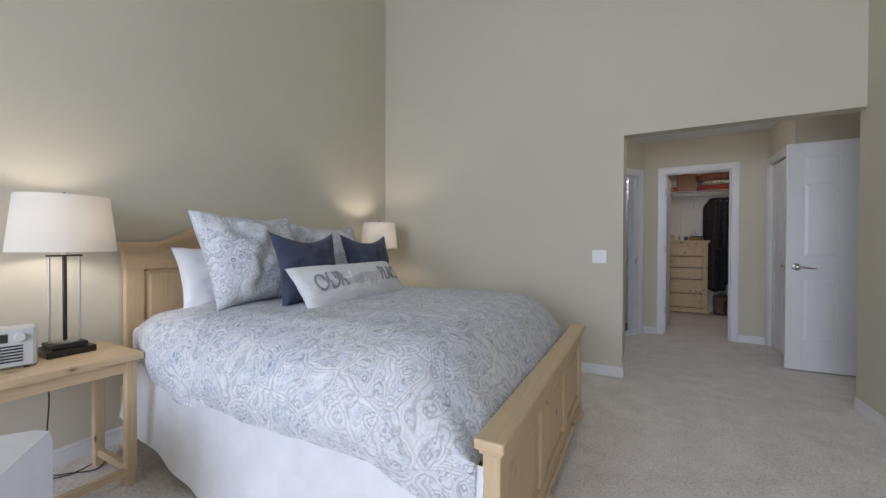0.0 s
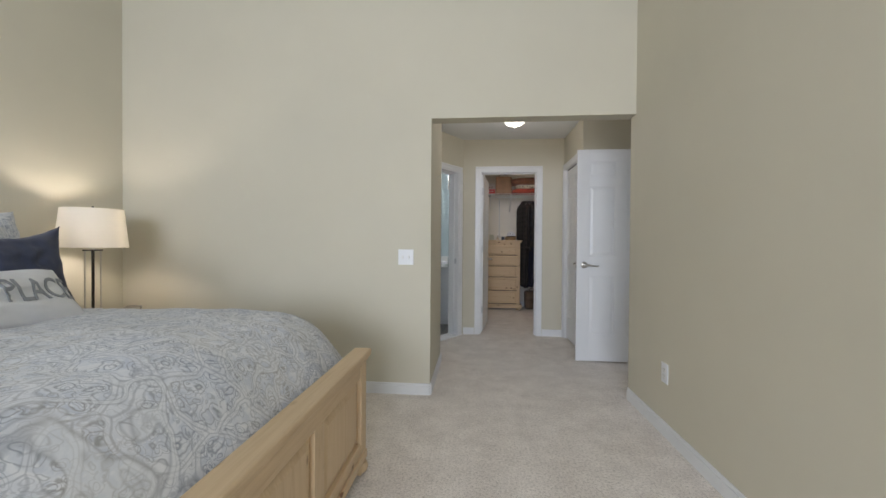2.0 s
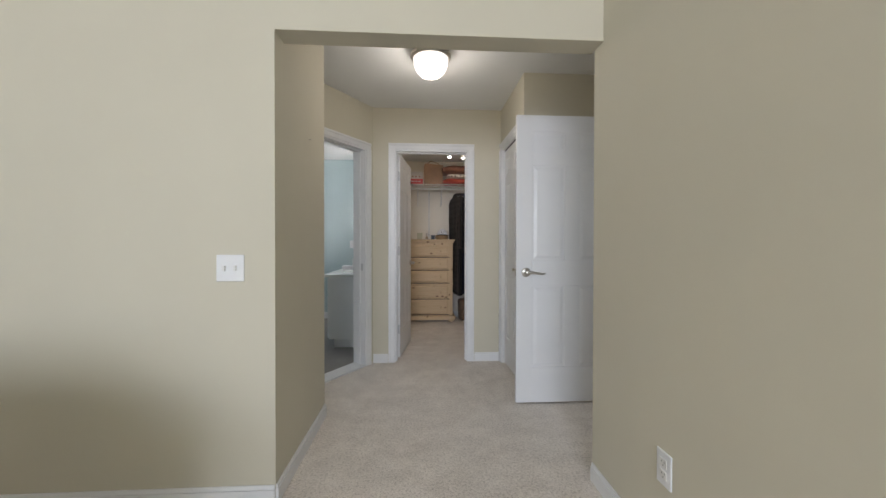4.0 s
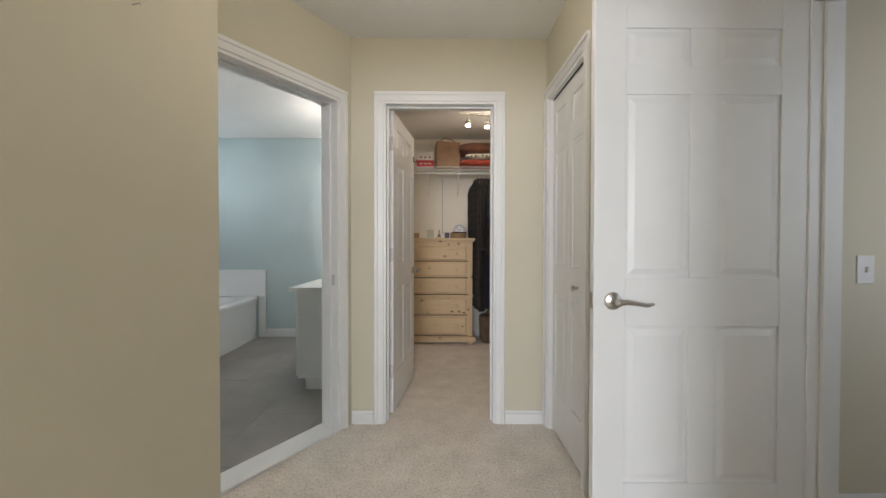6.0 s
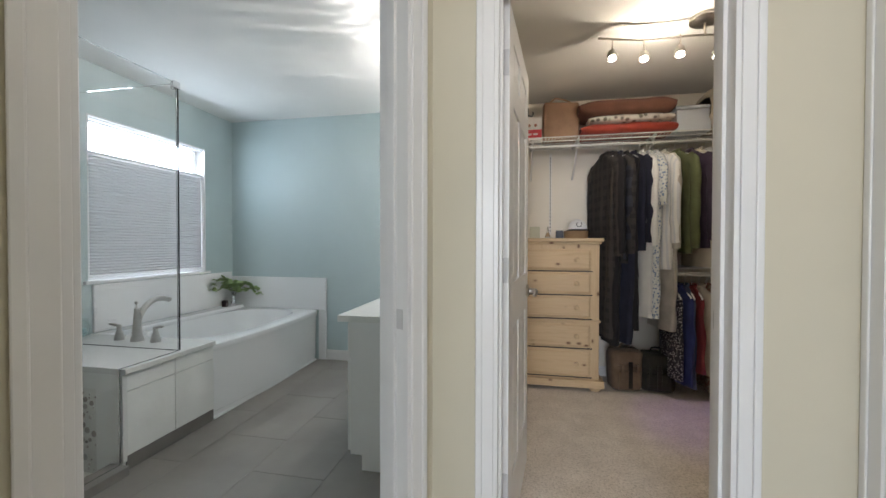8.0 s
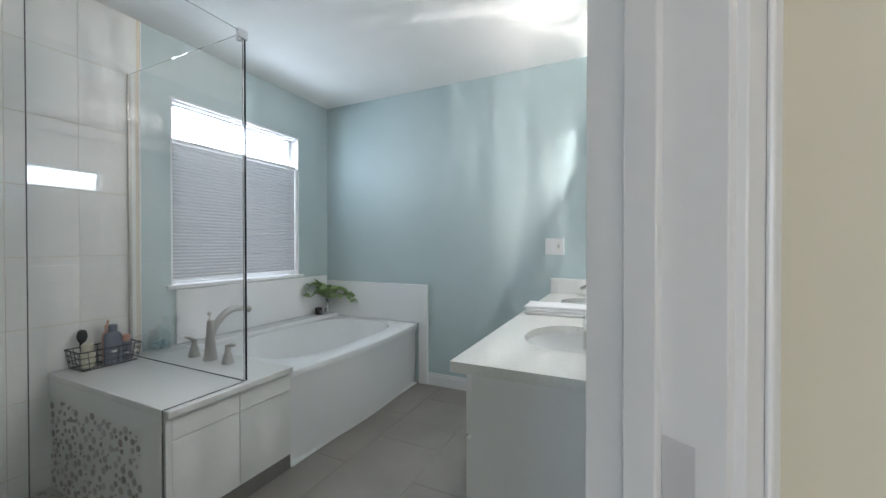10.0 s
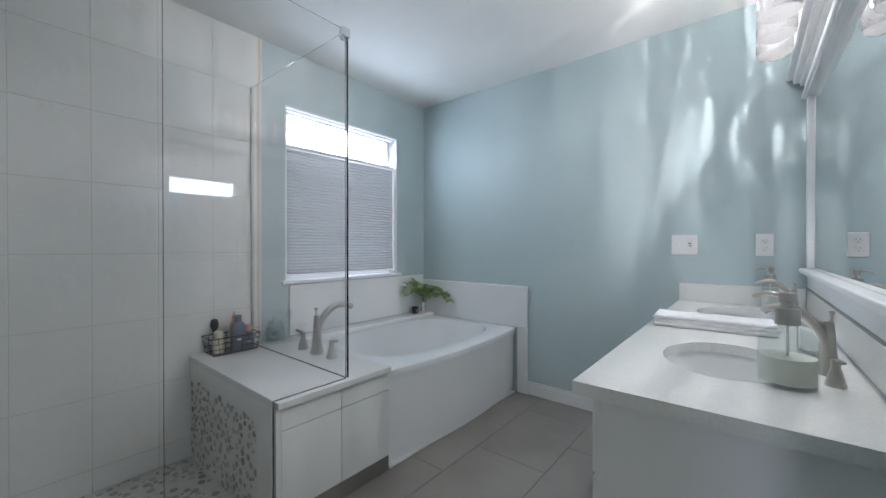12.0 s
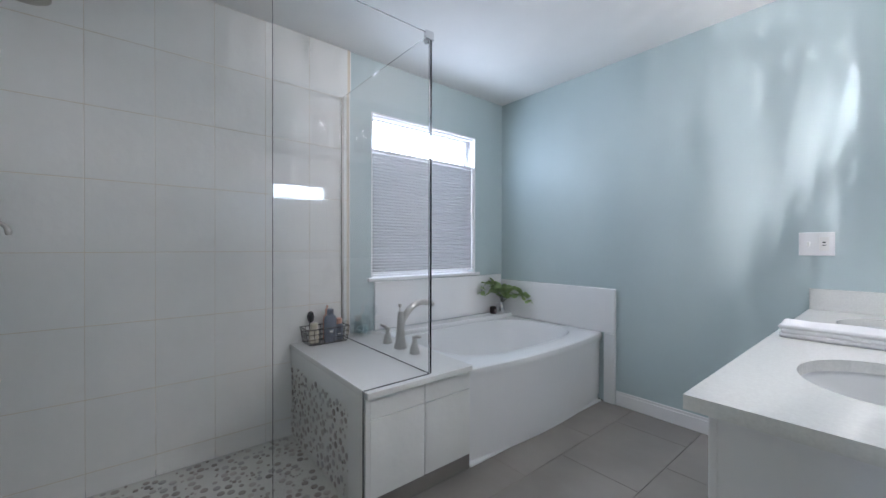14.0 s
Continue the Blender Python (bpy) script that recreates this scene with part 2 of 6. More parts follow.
def frustum(bm, x0, z0, x1, z1, y0, y1, inset):
    """A raised panel in the x-z plane: base at y0, top inset at y1."""
    a = [bm.verts.new(p) for p in ((x0, y0, z0), (x1, y0, z0), (x1, y0, z1), (x0, y0, z1))]
    b = [bm.verts.new(p) for p in ((x0 + inset, y1, z0 + inset), (x1 - inset, y1, z0 + inset), (x1 - inset, y1, z1 - inset), (x0 + inset, y1, z1 - inset))]
    bm.faces.new(b)
    bm.faces.new(list(reversed(a)))
    for i in range(4):
        bm.faces.new((a[i], a[(i + 1) % 4], b[(i + 1) % 4], b[i]))
    return bm


def mesh_of(name, bm, mats, smooth=None):
    bmesh.ops.recalc_face_normals(bm, faces=bm.faces[:])
    me = bpy.data.meshes.new(name)
    bm.to_mesh(me)
    bm.free()
    for m in mats if isinstance(mats, (list, tuple)) else [mats]:
        me.materials.append(m)
    if smooth:
        me.shade_smooth()
        me.set_sharp_from_angle(angle=radians(smooth))
    return me


def part(name, bm, mat, parent, label="", smooth=None):
    """One mesh object under a thing or a part, in the thing's own coordinates."""
    o = new(name, mesh_of(name, bm, mat, smooth))
    o.parent = parent
    return tagged(o, label)


def thing(name, label, category, at=(0, 0, 0), turn=0.0, group="", kind=""):
    o = new(name)
    o.empty_display_size = 0.1
    o.matrix_basis = pose(*at, 0, 0, turn)
    return tagged(o, label, category, group, kind)


def solid(name, bm, mat, label, category, smooth=None, at=(0, 0, 0), turn=0.0, group="", kind=""):
    o = new(name, mesh_of(name, bm, mat, smooth))
    o.matrix_basis = pose(*at, 0, 0, turn)
    return tagged(o, label, category, group, kind)


def structure(name, bm, mat, label, smooth=None, at=(0, 0, 0), turn=0.0):
    return solid(name, bm, mat, label, "", smooth, at, turn, "", "structure")


def paint_side(ob, test, index):
    for p in ob.data.polygons:
        if test(p):
            p.material_index = index


# ---- the large structure ----
WX, NY, RX, OX, OZ = -2.58, 3.885, 1.365, -0.094, 2.058   # bedroom west, north, east faces, opening
HC, CY, BX, BN, BW, BE = 2.44, 5.83, 1.32, 8.065, -2.58, 0.06   # ceilings, closet wall, bifold wall, bath faces
TOP = 4.3



def slab(points, z0, z1):
    """A flat slab with a polygon as its plan."""
    bm = bmesh.new()
    lo = [bm.verts.new((x, y, z0)) for x, y in points]
    hi = [bm.verts.new((x, y, z1)) for x, y in points]
    bm.faces.new(hi)
    bm.faces.new(list(reversed(lo)))
    for i in range(len(points)):
        j = (i + 1) % len(points)
        bm.faces.new((lo[i], lo[j], hi[j], hi[i]))
    return bm


# the slanted bathroom door wall: origin, direction along it, turn
AX, AY = 0.020, 5.730
DX, DY = -0.5446, -0.8387
ATURN = math.degrees(math.atan2(DY, DX))


def slant(s, n=0.0):
    """A place s along the slanted wall, n towards the hall from its hall face."""
    return AX + DX * s - DY * n, AY + DY * s + DX * n


A0, A1 = slant(-0.1192), slant(1.2)
structure("floor_1", boxes((-2.7, -3.4, -0.15, 1.5, 3.945, 0.0)), CARPET, "beige cut pile bedroom carpet")
structure("floor_2", slab([(-0.6, 3.945), (4.4, 3.945), (4.4, 5.2), (1.45, 5.2), (1.45, 5.89), (0.1, 5.89), A0, A1], -0.15, 0.0), CARPET, "beige cut pile hall carpet")
structure("floor_3", boxes((0.12, 5.89, -0.15, 3.0, 8.2, 0.0)), CARPET, "beige cut pile closet carpet")
B0, B1 = slant(-0.16, -0.11), slant(1.2, -0.11)
structure("floor_4", slab([(0.12, 5.95), (0.12, 8.18), (-1.60, 8.18), (-1.60, 4.8), (-0.7, 4.8), B1, B0], -0.15, -0.012), GROUT, "grey grout bed of the bathroom floor")
structure("trim", slab([slant(-0.02, 0.012), slant(0.76, 0.012), slant(0.76, -0.142), slant(-0.02, -0.142)], -0.01, 0.012), WHITE, "white threshold between carpet and tile")

# bedroom walls
structure("wall_west", boxes((WX - 0.12, -3.4, 0, WX, NY + 0.12, TOP)), BEIGE, "beige painted bedroom wall behind the bed")
structure("wall_north", boxes((WX, NY, 0, OX, NY + 0.12, TOP), (OX, NY, OZ, RX, NY + 0.12, TOP)), BEIGE, "beige painted wall with wide hall opening")
structure("wall_east", boxes((RX, -3.4, 0, RX + 0.12, NY + 0.085, TOP)), BEIGE, "beige painted bedroom side wall")
structure("wall_south", boxes((WX, -3.4, 0, -1.85, -3.28, TOP), (1.05, -3.4, 0, RX, -3.28, TOP), (-1.85, -3.4, 0, 1.05, -3.28, 0.8), (-1.85, -3.4, 2.7, 1.05, -3.28, TOP)), BEIGE, "beige painted bedroom wall with a window opening")
structure("ceiling_1", boxes((WX - 0.12, -3.4, TOP, RX + 0.12, NY + 0.12, TOP + 0.1)), CEIL, "high white bedroom ceiling")

# hall walls
structure("wall_hall_west", boxes((OX - 0.12, NY + 0.12, 0, OX, 4.72, HC)), BEIGE, "beige painted hall wall")
structure("wall_hall_return", boxes((-0.62, 4.60, 0, OX - 0.12, 4.72, HC)), BEIGE, "beige painted return of the hall wall")
ob = structure("wall_slant", boxes((-0.20, -0.142, 0, -0.02, 0, HC), (0.76, -0.142, 0, 1.2, 0, HC), (-0.02, -0.142, 2.025, 0.76, 0, HC)), [BEIGE, TEAL], "painted slanted wall with the bathroom doorway", at=(AX, AY, 0), turn=ATURN)
paint_side(ob, lambda p: p.normal.y < -0.5, 1)
ob = structure("wall_closet_front", boxes((0.07, CY, 0, 0.29, CY + 0.12, HC), (1.0, CY, 0, 3.0, CY + 0.12, HC), (0.29, CY, 2.045, 1.0, CY + 0.12, HC)), [BEIGE, CLOSETW], "beige painted wall with the closet doorway")
paint_side(ob, lambda p: p.normal.y > 0.5, 1)
structure("wall_bifold", boxes((BX, 5.03, 0, BX + 0.1, 5.19, HC), (BX, 5.77, 0, BX + 0.1, CY, HC), (BX, 5.19, 2.045, BX + 0.1, 5.77, HC)), BEIGE, "beige painted hall wall with a folding door")
structure("wall_alcove", boxes((BX + 0.1, 5.03, 0, 2.12, 5.13, HC)), BEIGE, "beige painted alcove wall behind the open door")
structure("wall_entry", boxes((2.0, 4.83, 0, 2.12, 5.03, HC), (2.0, 3.88, 0, 2.12, 4.0, HC), (2.0, 4.0, 2.045, 2.12, 4.83, HC)), BEIGE, "beige painted wall with the entry doorway")
structure("wall_alcove_south", boxes((RX + 0.12, NY, 0, 2.0, NY + 0.085, HC)), BEIGE, "beige painted alcove wall")
structure("wall_corridor", boxes((2.12, 5.03, 0, 4.4, 5.13, HC), (2.12, 3.88, 0, 2.48, 4.0, HC), (3.42, 3.88, 0, 4.4, 4.0, HC), (2.48, 3.88, 0, 3.42, 4.0, 0.97), (2.48, 3.88, 2.13, 3.42, 4.0, HC), (4.3, 4.0, 0, 4.4, 5.03, HC)), BEIGE, "beige painted corridor walls")
structure("ceiling_2", slab([(-0.62, NY + 0.12), (4.4, NY + 0.12), (4.4, 5.13), (1.6, 5.13), (1.6, CY), (0.08, CY), A0, A1], HC, HC + 0.1), CEIL, "white hall ceiling")
structure("wall_bifold_closet", boxes((BX + 0.7, 5.13, 0, BX + 0.75, CY, HC)), CLOSETW, "white back wall of the folding door closet")

# closet
structure("wall_closet_west", boxes((0.12, CY + 0.12, 0, 0.18, 8.10, HC)), CLOSETW, "warm white closet wall")
structure("wall_closet_back", boxes((0.12, 8.10, 0, 3.0, 8.2, HC)), CLOSETW, "warm white closet back wall")
structure("wall_closet_east", boxes((2.9, CY + 0.12, 0, 3.0, 8.10, HC)), CLOSETW, "warm white closet end wall")
structure("ceiling_3", boxes((0.12, CY, HC, 3.0, 8.2, HC + 0.1)), CEIL, "white closet ceiling")

# bathroom
WY0, WY1, WZ0, WZ1 = 6.70, 7.72, 0.895, 2.075
structure("wall_bath_west", boxes((BW - 0.14, 4.78, 0, BW, WY0, HC), (BW - 0.14, WY1, 0, BW, BN + 0.12, HC), (BW - 0.14, WY0, 0, BW, WY1, WZ0), (BW - 0.14, WY0, WZ1, BW, WY1, HC)), TEAL, "pale teal bathroom window wall")
structure("wall_bath_north", boxes((BW, BN, 0, 0.12, BN + 0.12, HC)), TEAL, "pale teal bathroom end wall")
structure("wall_bath_east", boxes((BE, CY + 0.12, 0, 0.12, BN, HC)), TEAL, "pale teal bathroom wall behind the mirror")
structure("wall_bath_south", boxes((BW, 4.78, 0, -0.60, 4.90, HC)), TEAL, "pale teal bathroom wall beside the shower")
structure("ceiling_4", slab([(BW - 0.14, 4.78), (-0.62, 4.78), A1, A0, (0.12, CY), (0.12, BN + 0.12), (BW - 0.14, BN + 0.12)], HC, HC + 0.1), CEIL, "white bathroom ceiling")


# ---- trim ----
def base_run(x0, y0, x1, y1, h=0.085):
    """A baseboard along a wall, standing out to the left of its direction."""
    bm = bmesh.new()
    n = math.hypot(x1 - x0, y1 - y0)
    box(bm, 0, 0.0005, 0, n, 0.013, h - 0.02, 0.001)
    box(bm, 0, 0.0005, h - 0.02, n, 0.009, h, 0.003)
    structure("baseboard", bm, WHITE, "white painted baseboard", at=(x0, y0, 0), turn=math.degrees(math.atan2(y1 - y0, x1 - x0)))


base_run(WX, 3.87, WX, -3.28)
base_run(OX, NY, WX + 0.014, NY)
base_run(OX, 4.72, OX, NY + 0.0)
base_run(RX, -3.28, RX, NY + 0.08)
base_run(0.228, CY, 0.088, CY)
base_run(BX - 0.014, CY, 1.063, CY)
base_run(*slant(-0.08), *slant(-0.115))
base_run(*slant(1.15), *slant(0.825))
base_run(-0.51, BN, -1.49, BN, 0.10)
base_run(4.3, 5.03, 2.12, 5.03)
base_run(0.18, 8.10, 0.18, 6.0)
base_run(2.9, 8.10, 0.18, 8.10)


def door_case(name, w, h, depth, at, turn, label):
    """Casing on one wall face and a jamb through the wall; opening from x 0 to w, wall behind at -depth."""
    o = thing(name, label, "", at, turn, kind="structure")
    c = 0.058
    for nm, x0, x1 in (("side_casing", -c, 0.0), ("side_casing", w, w + c)):
        bm = boxes((x0, 0.0005, 0, x1, 0.012, h + 0.0), bev=0.002)
        e = x0 if x0 < 0 else x1 - 0.022
        box(bm, e, 0.012, 0, e + 0.022, 0.019, h, 0.004)
        part(nm, bm, WHITE, o)
    bm = boxes((-c, 0.0005, h, w + c, 0.012, h + c), bev=0.002)
    box(bm, -c, 0.012, h + c - 0.022, w + c, 0.019, h + c, 0.004)
    part("head_casing", bm, WHITE, o)
    part("jamb", boxes((-0.004, -depth - 0.002, 0, 0.014, 0.003, h - 0.0), bev=0.001), WHITE, o)
    part("jamb", boxes((w - 0.014, -depth - 0.002, 0, w + 0.004, 0.003, h), bev=0.001), WHITE, o)
    part("jamb", boxes((0.014, -depth - 0.002, h - 0.016, w - 0.014, 0.003, h + 0.003), bev=0.001), WHITE, o)
    m = -depth / 2
    part("door_stop", boxes((0.014, m - 0.018, 0, 0.026, m + 0.018, h - 0.028), (w - 0.026, m - 0.018, 0, w - 0.014, m + 0.018, h - 0.028), (0.014, m - 0.018, h - 0.028, w - 0.014, m + 0.018, h - 0.016), bev=0.002), WHITE, o)
    return o


door_case("door_frame_1", 0.78, 2.025, 0.142, (*slant(-0.02), 0), ATURN, "white painted bathroom door casing")
door_case("door_frame_2", 0.71, 2.045, 0.12, (1.0, CY, 0), 180, "white painted closet door casing")
fr = bpy.data.objects["door_frame_1"]
part("strike_plate", boxes((0.0145, -0.052, 0.89, 0.0162, -0.022, 0.955), bev=0.0005), PALE_METAL, fr, "satin nickel strike plate")
for z in (0.28, 1.06, 1.80):
    part("hinge", boxes((0.765, -0.112, z - 0.045, 0.7705, -0.080, z + 0.045), (0.757, -0.122, z - 0.045, 0.7705, -0.112, z + 0.045), bev=0.0008), NICKEL, fr, "satin nickel hinge")
fr = bpy.data.objects["door_frame_2"]
part("strike_plate", boxes((0.0145, -0.10, 0.895, 0.0162, -0.068, 0.955), bev=0.0005), DULL_NICKEL, fr, "satin nickel strike plate")
door_case("door_frame_3", 0.58, 2.045, 0.1, (BX, 5.19, 0), 90, "white painted folding door casing")
door_case("door_frame_4", 0.83, 2.045, 0.12, (2.0, 4.0, 0), 90, "white painted entry door casing")


def panelled(o, w, h, thick, columns, rows, stile, mid):
    """A panelled leaf in the x-z plane with faces at y 0 and -thick."""
    core = 0.007
    y0, y1 = -thick, 0.0
    bm = boxes((0.002, y0 + core, 0.002, w - 0.002, y1 - core, h - 0.002))
    pw = (w - 2 * stile - (columns - 1) * mid) / columns
    xs = [stile + k * (pw + mid) for k in range(columns)]
    box(bm, 0, y0, 0, stile, y1, h, 0.002)
    box(bm, w - stile, y0, 0, w, y1, h, 0.002)
    cuts = [0.0] + [z for r in rows for z in r] + [h]
    for k in range(0, len(cuts), 2):
        box(bm, stile, y0, cuts[k], w - stile, y1, cuts[k + 1], 0.002)
    for z0, z1 in rows:
        for x in xs[1:]:
            box(bm, x - mid, y0, z0, x, y1, z1, 0.002)
    part("leaf", bm, WHITE, o)
    for z0, z1 in rows:
        for x in xs:
            bm = bmesh.new()
            frustum(bm, x + 0.012, z0 + 0.012, x + pw - 0.012, z1 - 0.012, y1 - core, y1 - 0.001, 0.022)
            frustum(bm, x + 0.012, z0 + 0.012, x + pw - 0.012, z1 - 0.012, y0 + core, y0 + 0.001, 0.022)
            part("panel", bm, WHITE, o)


def lever(o, x, z, y, side, way):
    """A lever handle on the face y; side +1 or -1 is the way out of the leaf, way the way it points."""
    bm = lathe([(0.030, 0), (0.033, 0.004), (0.030, 0.010), (0.014, 0.016), (0.012, 0.045), (0.015, 0.05), (0.0, 0.052)], 24, cap=False)
    bmesh.ops.rotate(bm, matrix=Matrix.Rotation(-side * math.pi / 2, 3, "X"), verts=bm.verts[:])
    bmesh.ops.translate(bm, vec=(x, y, z), verts=bm.verts[:])
    h = part("handle", bm, NICKEL, o, "brushed nickel lever handle", 40)
    pts = [(x, y + side * 0.046, z), (x + way * 0.03, y + side * 0.05, z + 0.002), (x + way * 0.07, y + side * 0.052, z - 0.004), (x + way * 0.10, y + side * 0.05, z - 0.010), (x + way * 0.125, y + side * 0.046, z - 0.004)]
    part("lever", tube(pts, [0.010, 0.010, 0.008, 0.007, 0.005], 10), NICKEL, h, "", 40)


ROWS6 = [(0.25, 0.83), (1.01, 1.68), (1.78, 1.92)]
# entry door, standing open in front of the alcove wall; hinge at x 1.99
d1 = thing("door_1", "white six-panel entry door standing open", "door", (1.212, 4.857, 0.012), 0, kind="structure")
panelled(d1, 0.80, 2.035, 0.035, 2, ROWS6, 0.115, 0.10)
lever(d1, 0.07, 0.925, -0.035, -1, 1)
lever(d1, 0.07, 0.925, 0.0, 1, 1)
part("latch_plate", boxes((-0.0015, -0.029, 0.895, 0.0005, -0.006, 0.955), bev=0.0005), NICKEL, d1, "brushed nickel latch plate")
# closet door, open into the closet
d2 = thing("door_2", "white six-panel closet door standing open", "door", (0.303, 5.953, 0.012), 82.5, kind="structure")
panelled(d2, 0.68, 2.02, 0.035, 2, ROWS6, 0.105, 0.09)
lever(d2, 0.615, 0.915, -0.035, -1, -1)
lever(d2, 0.615, 0.915, 0.0, 1, -1)
for z in (0.28, 1.06, 1.80):
    part("hinge", boxes((-0.004, -0.034, z - 0.045, 0.0005, -0.002, z + 0.045), (-0.012, -0.008, z - 0.045, -0.004, 0.002, z + 0.045), bev=0.001), PALE_METAL, d2, "satin nickel hinge")
hk = thing("door_hook", "small black hook on the closet door edge", "hook", (0.303 + 0.655 * math.cos(radians(82.5)), 5.953 + 0.655 * math.sin(radians(82.5)), 1.84), 82.5)
part("plate", boxes((-0.008, -0.0395, -0.012, 0.008, -0.0352, 0.03), bev=0.001), BLACK, hk)
part("hook", tube([tuple(p) for p in [(0, -0.039, -0.005), (0, -0.055, -0.012), (0, -0.062, 0.0), (0, -0.06, 0.012)]], 0.004, 8), BLACK, hk, "", 50)
# folding door
for k, y in enumerate((5.204, 5.481)):
    d3 = thing("door_3", "white panelled folding closet door leaf, closed", "door", (BX + 0.025, y, 0.012), 90, kind="structure")
    panelled(d3, 0.275, 2.01, 0.03, 1, ROWS6, 0.055, 0.05)
    if k == 0:
        kb = lathe([(0.010, 0), (0.007, 0.004), (0.006, 0.012), (0.013, 0.02), (0.015, 0.027), (0.010, 0.033), (0, 0.034)], 20, cap=False)
        bmesh.ops.rotate(kb, matrix=Matrix.Rotation(-math.pi / 2, 3, "X"), verts=kb.verts[:])
        bmesh.ops.translate(kb, vec=(0.137, 0.0, 0.91), verts=kb.verts[:])
        part("knob", kb, NICKEL, d3, "brushed nickel knob", 40)
part("track_rail", boxes((0.014, -0.05, 2.026, 0.566, -0.02, 2.029)), BLACK, bpy.data.objects["door_frame_3"])

# ---- bedroom ----


def spline(points, n):
    """n points along a smooth curve through the given ones."""
    p = [Vector(q) for q in points]
    out = []
    for i in range(n):
        f = i / (n - 1) * (len(p) - 1)
        k = min(int(f), len(p) - 2)
        t = f - k
        a, b, c, d = p[max(k - 1, 0)], p[k], p[k + 1], p[min(k + 2, len(p) - 1)]
        out.append(0.5 * (2 * b + (c - a) * t + (2 * a - 5 * b + 4 * c - d) * t * t + (3 * b - a - 3 * c + d) * t * t * t))
    return out


def sheet(rows, thick=0.0):
    """A surface through rows of points; thick closes it with a back."""
    bm = bmesh.new()
    g = [[bm.verts.new(p) for p in r] for r in rows]
    for a, b in zip(g, g[1:]):
        for i in range(len(a) - 1):
            bm.faces.new((a[i], a[i + 1], b[i + 1], b[i]))
    if thick:
        bmesh.ops.recalc_face_normals(bm, faces=bm.faces[:])
        bmesh.ops.solidify(bm, geom=bm.faces[:], thickness=thick)
    return bm


def fold(x, y, z=0.0, f=6.0):
    return noise.noise(Vector((x * f, y * f, z * f)))


def strip(points, w0, w1):
    """A flat board in the y-z plane, from x w0 to w1, with the outline given as (y, z)."""
    bm = bmesh.new()
    a = [bm.verts.new((w0, y, z)) for y, z in points]
    b = [bm.verts.new((w1, y, z)) for y, z in points]
    bm.faces.new(a)
    bm.faces.new(list(reversed(b)))
    for i in range(len(points)):
        j = (i + 1) % len(points)
        bm.faces.new((a[i], b[i], b[j], a[j]))
    return bm


def xpanel(bm, y0, z0, y1, z1, x0, x1, inset):
    """A raised panel in the y-z plane, base at x0, top at x1."""
    t = bmesh.new()
    frustum(t, y0, z0, y1, z1, 0, 1, inset)
    for v in t.verts:
        v.co = Vector((x0 + (x1 - x0) * v.co.y, v.co.x, v.co.z))
    me = bpy.data.meshes.new("tmp")
    t.to_mesh(me)
    t.free()
    bm.from_mesh(me)
    bpy.data.meshes.remove(me)
    return bm


bed = thing("bed", "knotty pine panel bed with arched headboard and low footboard", "bed")
# headboard
Y0, Y1 = 1.36, 2.93
YC = (Y0 + Y1) / 2


def arch(y, lift=0.0):
    t = min(1.0, max(0.0, (abs(y - YC) - 0.22) / 0.40))
    return 1.085 + 0.13 * (1 - t * t * (3 - 2 * t)) + lift


ys = [Y0 + 0.02 + (Y1 - Y0 - 0.04) * i / 40 for i in range(41)]
hb = part("headboard", boxes((-2.562, Y0 + 0.12, 0.3, -2.545, Y1 - 0.12, 0.98)), PINE_Z, bed)
for y in (Y0 + 0.03, Y1 - 0.12):
    part("post", boxes((-2.565, y, 0.0, -2.525, y + 0.09, 1.085), bev=0.004), PINE_Z, hb)
part("top_rail", strip([(y, arch(y)) for y in ys] + [(Y1 - 0.03, 0.98), (Y0 + 0.03, 0.98)], -2.568, -2.522), PINE_Y, hb)
for lo, hi, ov in ((0.0, 0.022, 0.018), (0.022, 0.05, 0.034)):
    part("cap", strip([(YC + (y - YC) * (1 + ov / 0.78), arch(y, hi)) for y in ys] + [(YC + (y - YC) * (1 + ov / 0.78), arch(y, lo)) for y in reversed(ys)], -2.572, -2.522 + ov), PINE_Y, hb)
for k in range(4):
    w = (Y1 - Y0 - 0.24 + 0.07) / 4
    y = Y0 + 0.12 + k * w
    if k:
        part("mullion", boxes((-2.562, y - 0.07, 0.3, -2.527, y, 0.98), bev=0.003), PINE_Z, hb)
    part("panel", xpanel(bmesh.new(), y + 0.006, 0.40, y + w - 0.076, 0.974, -2.545, -2.530, 0.03), PINE_Z, hb)
# footboard
fb = part("footboard", boxes((-0.350, 1.417, 0.155, -0.328, 2.877, 0.475)), PINE_Y, bed)
for y in (1.337, 2.877):
    part("post", boxes((-0.358, y, 0.0, -0.305, y + 0.08, 0.545), bev=0.004), PINE_Z, fb)
    part("foot", lathe([(0.02, 0), (0.030, 0.01), (0.035, 0.03), (0.028, 0.05)], 16, (-0.318, y + 0.04, 0)), PINE_Z, fb, "", 40)
part("top_rail", boxes((-0.354, 1.417, 0.475, -0.309, 2.877, 0.545), bev=0.003), PINE_Y, fb)
part("bottom_rail", boxes((-0.354, 1.417, 0.075, -0.309, 2.877, 0.155), bev=0.003), PINE_Y, fb)
part("cap_moulding", boxes((-0.364, 1.324, 0.545, -0.297, 2.970, 0.562), bev=0.004), PINE_Y, fb)
part("cap", boxes((-0.374, 1.307, 0.562, -0.285, 2.984, 0.594), bev=0.007), PINE_Y, fb)
part("base_moulding", boxes((-0.309, 1.347, 0.06, -0.296, 2.947, 0.10), bev=0.004), PINE_Y, fb)
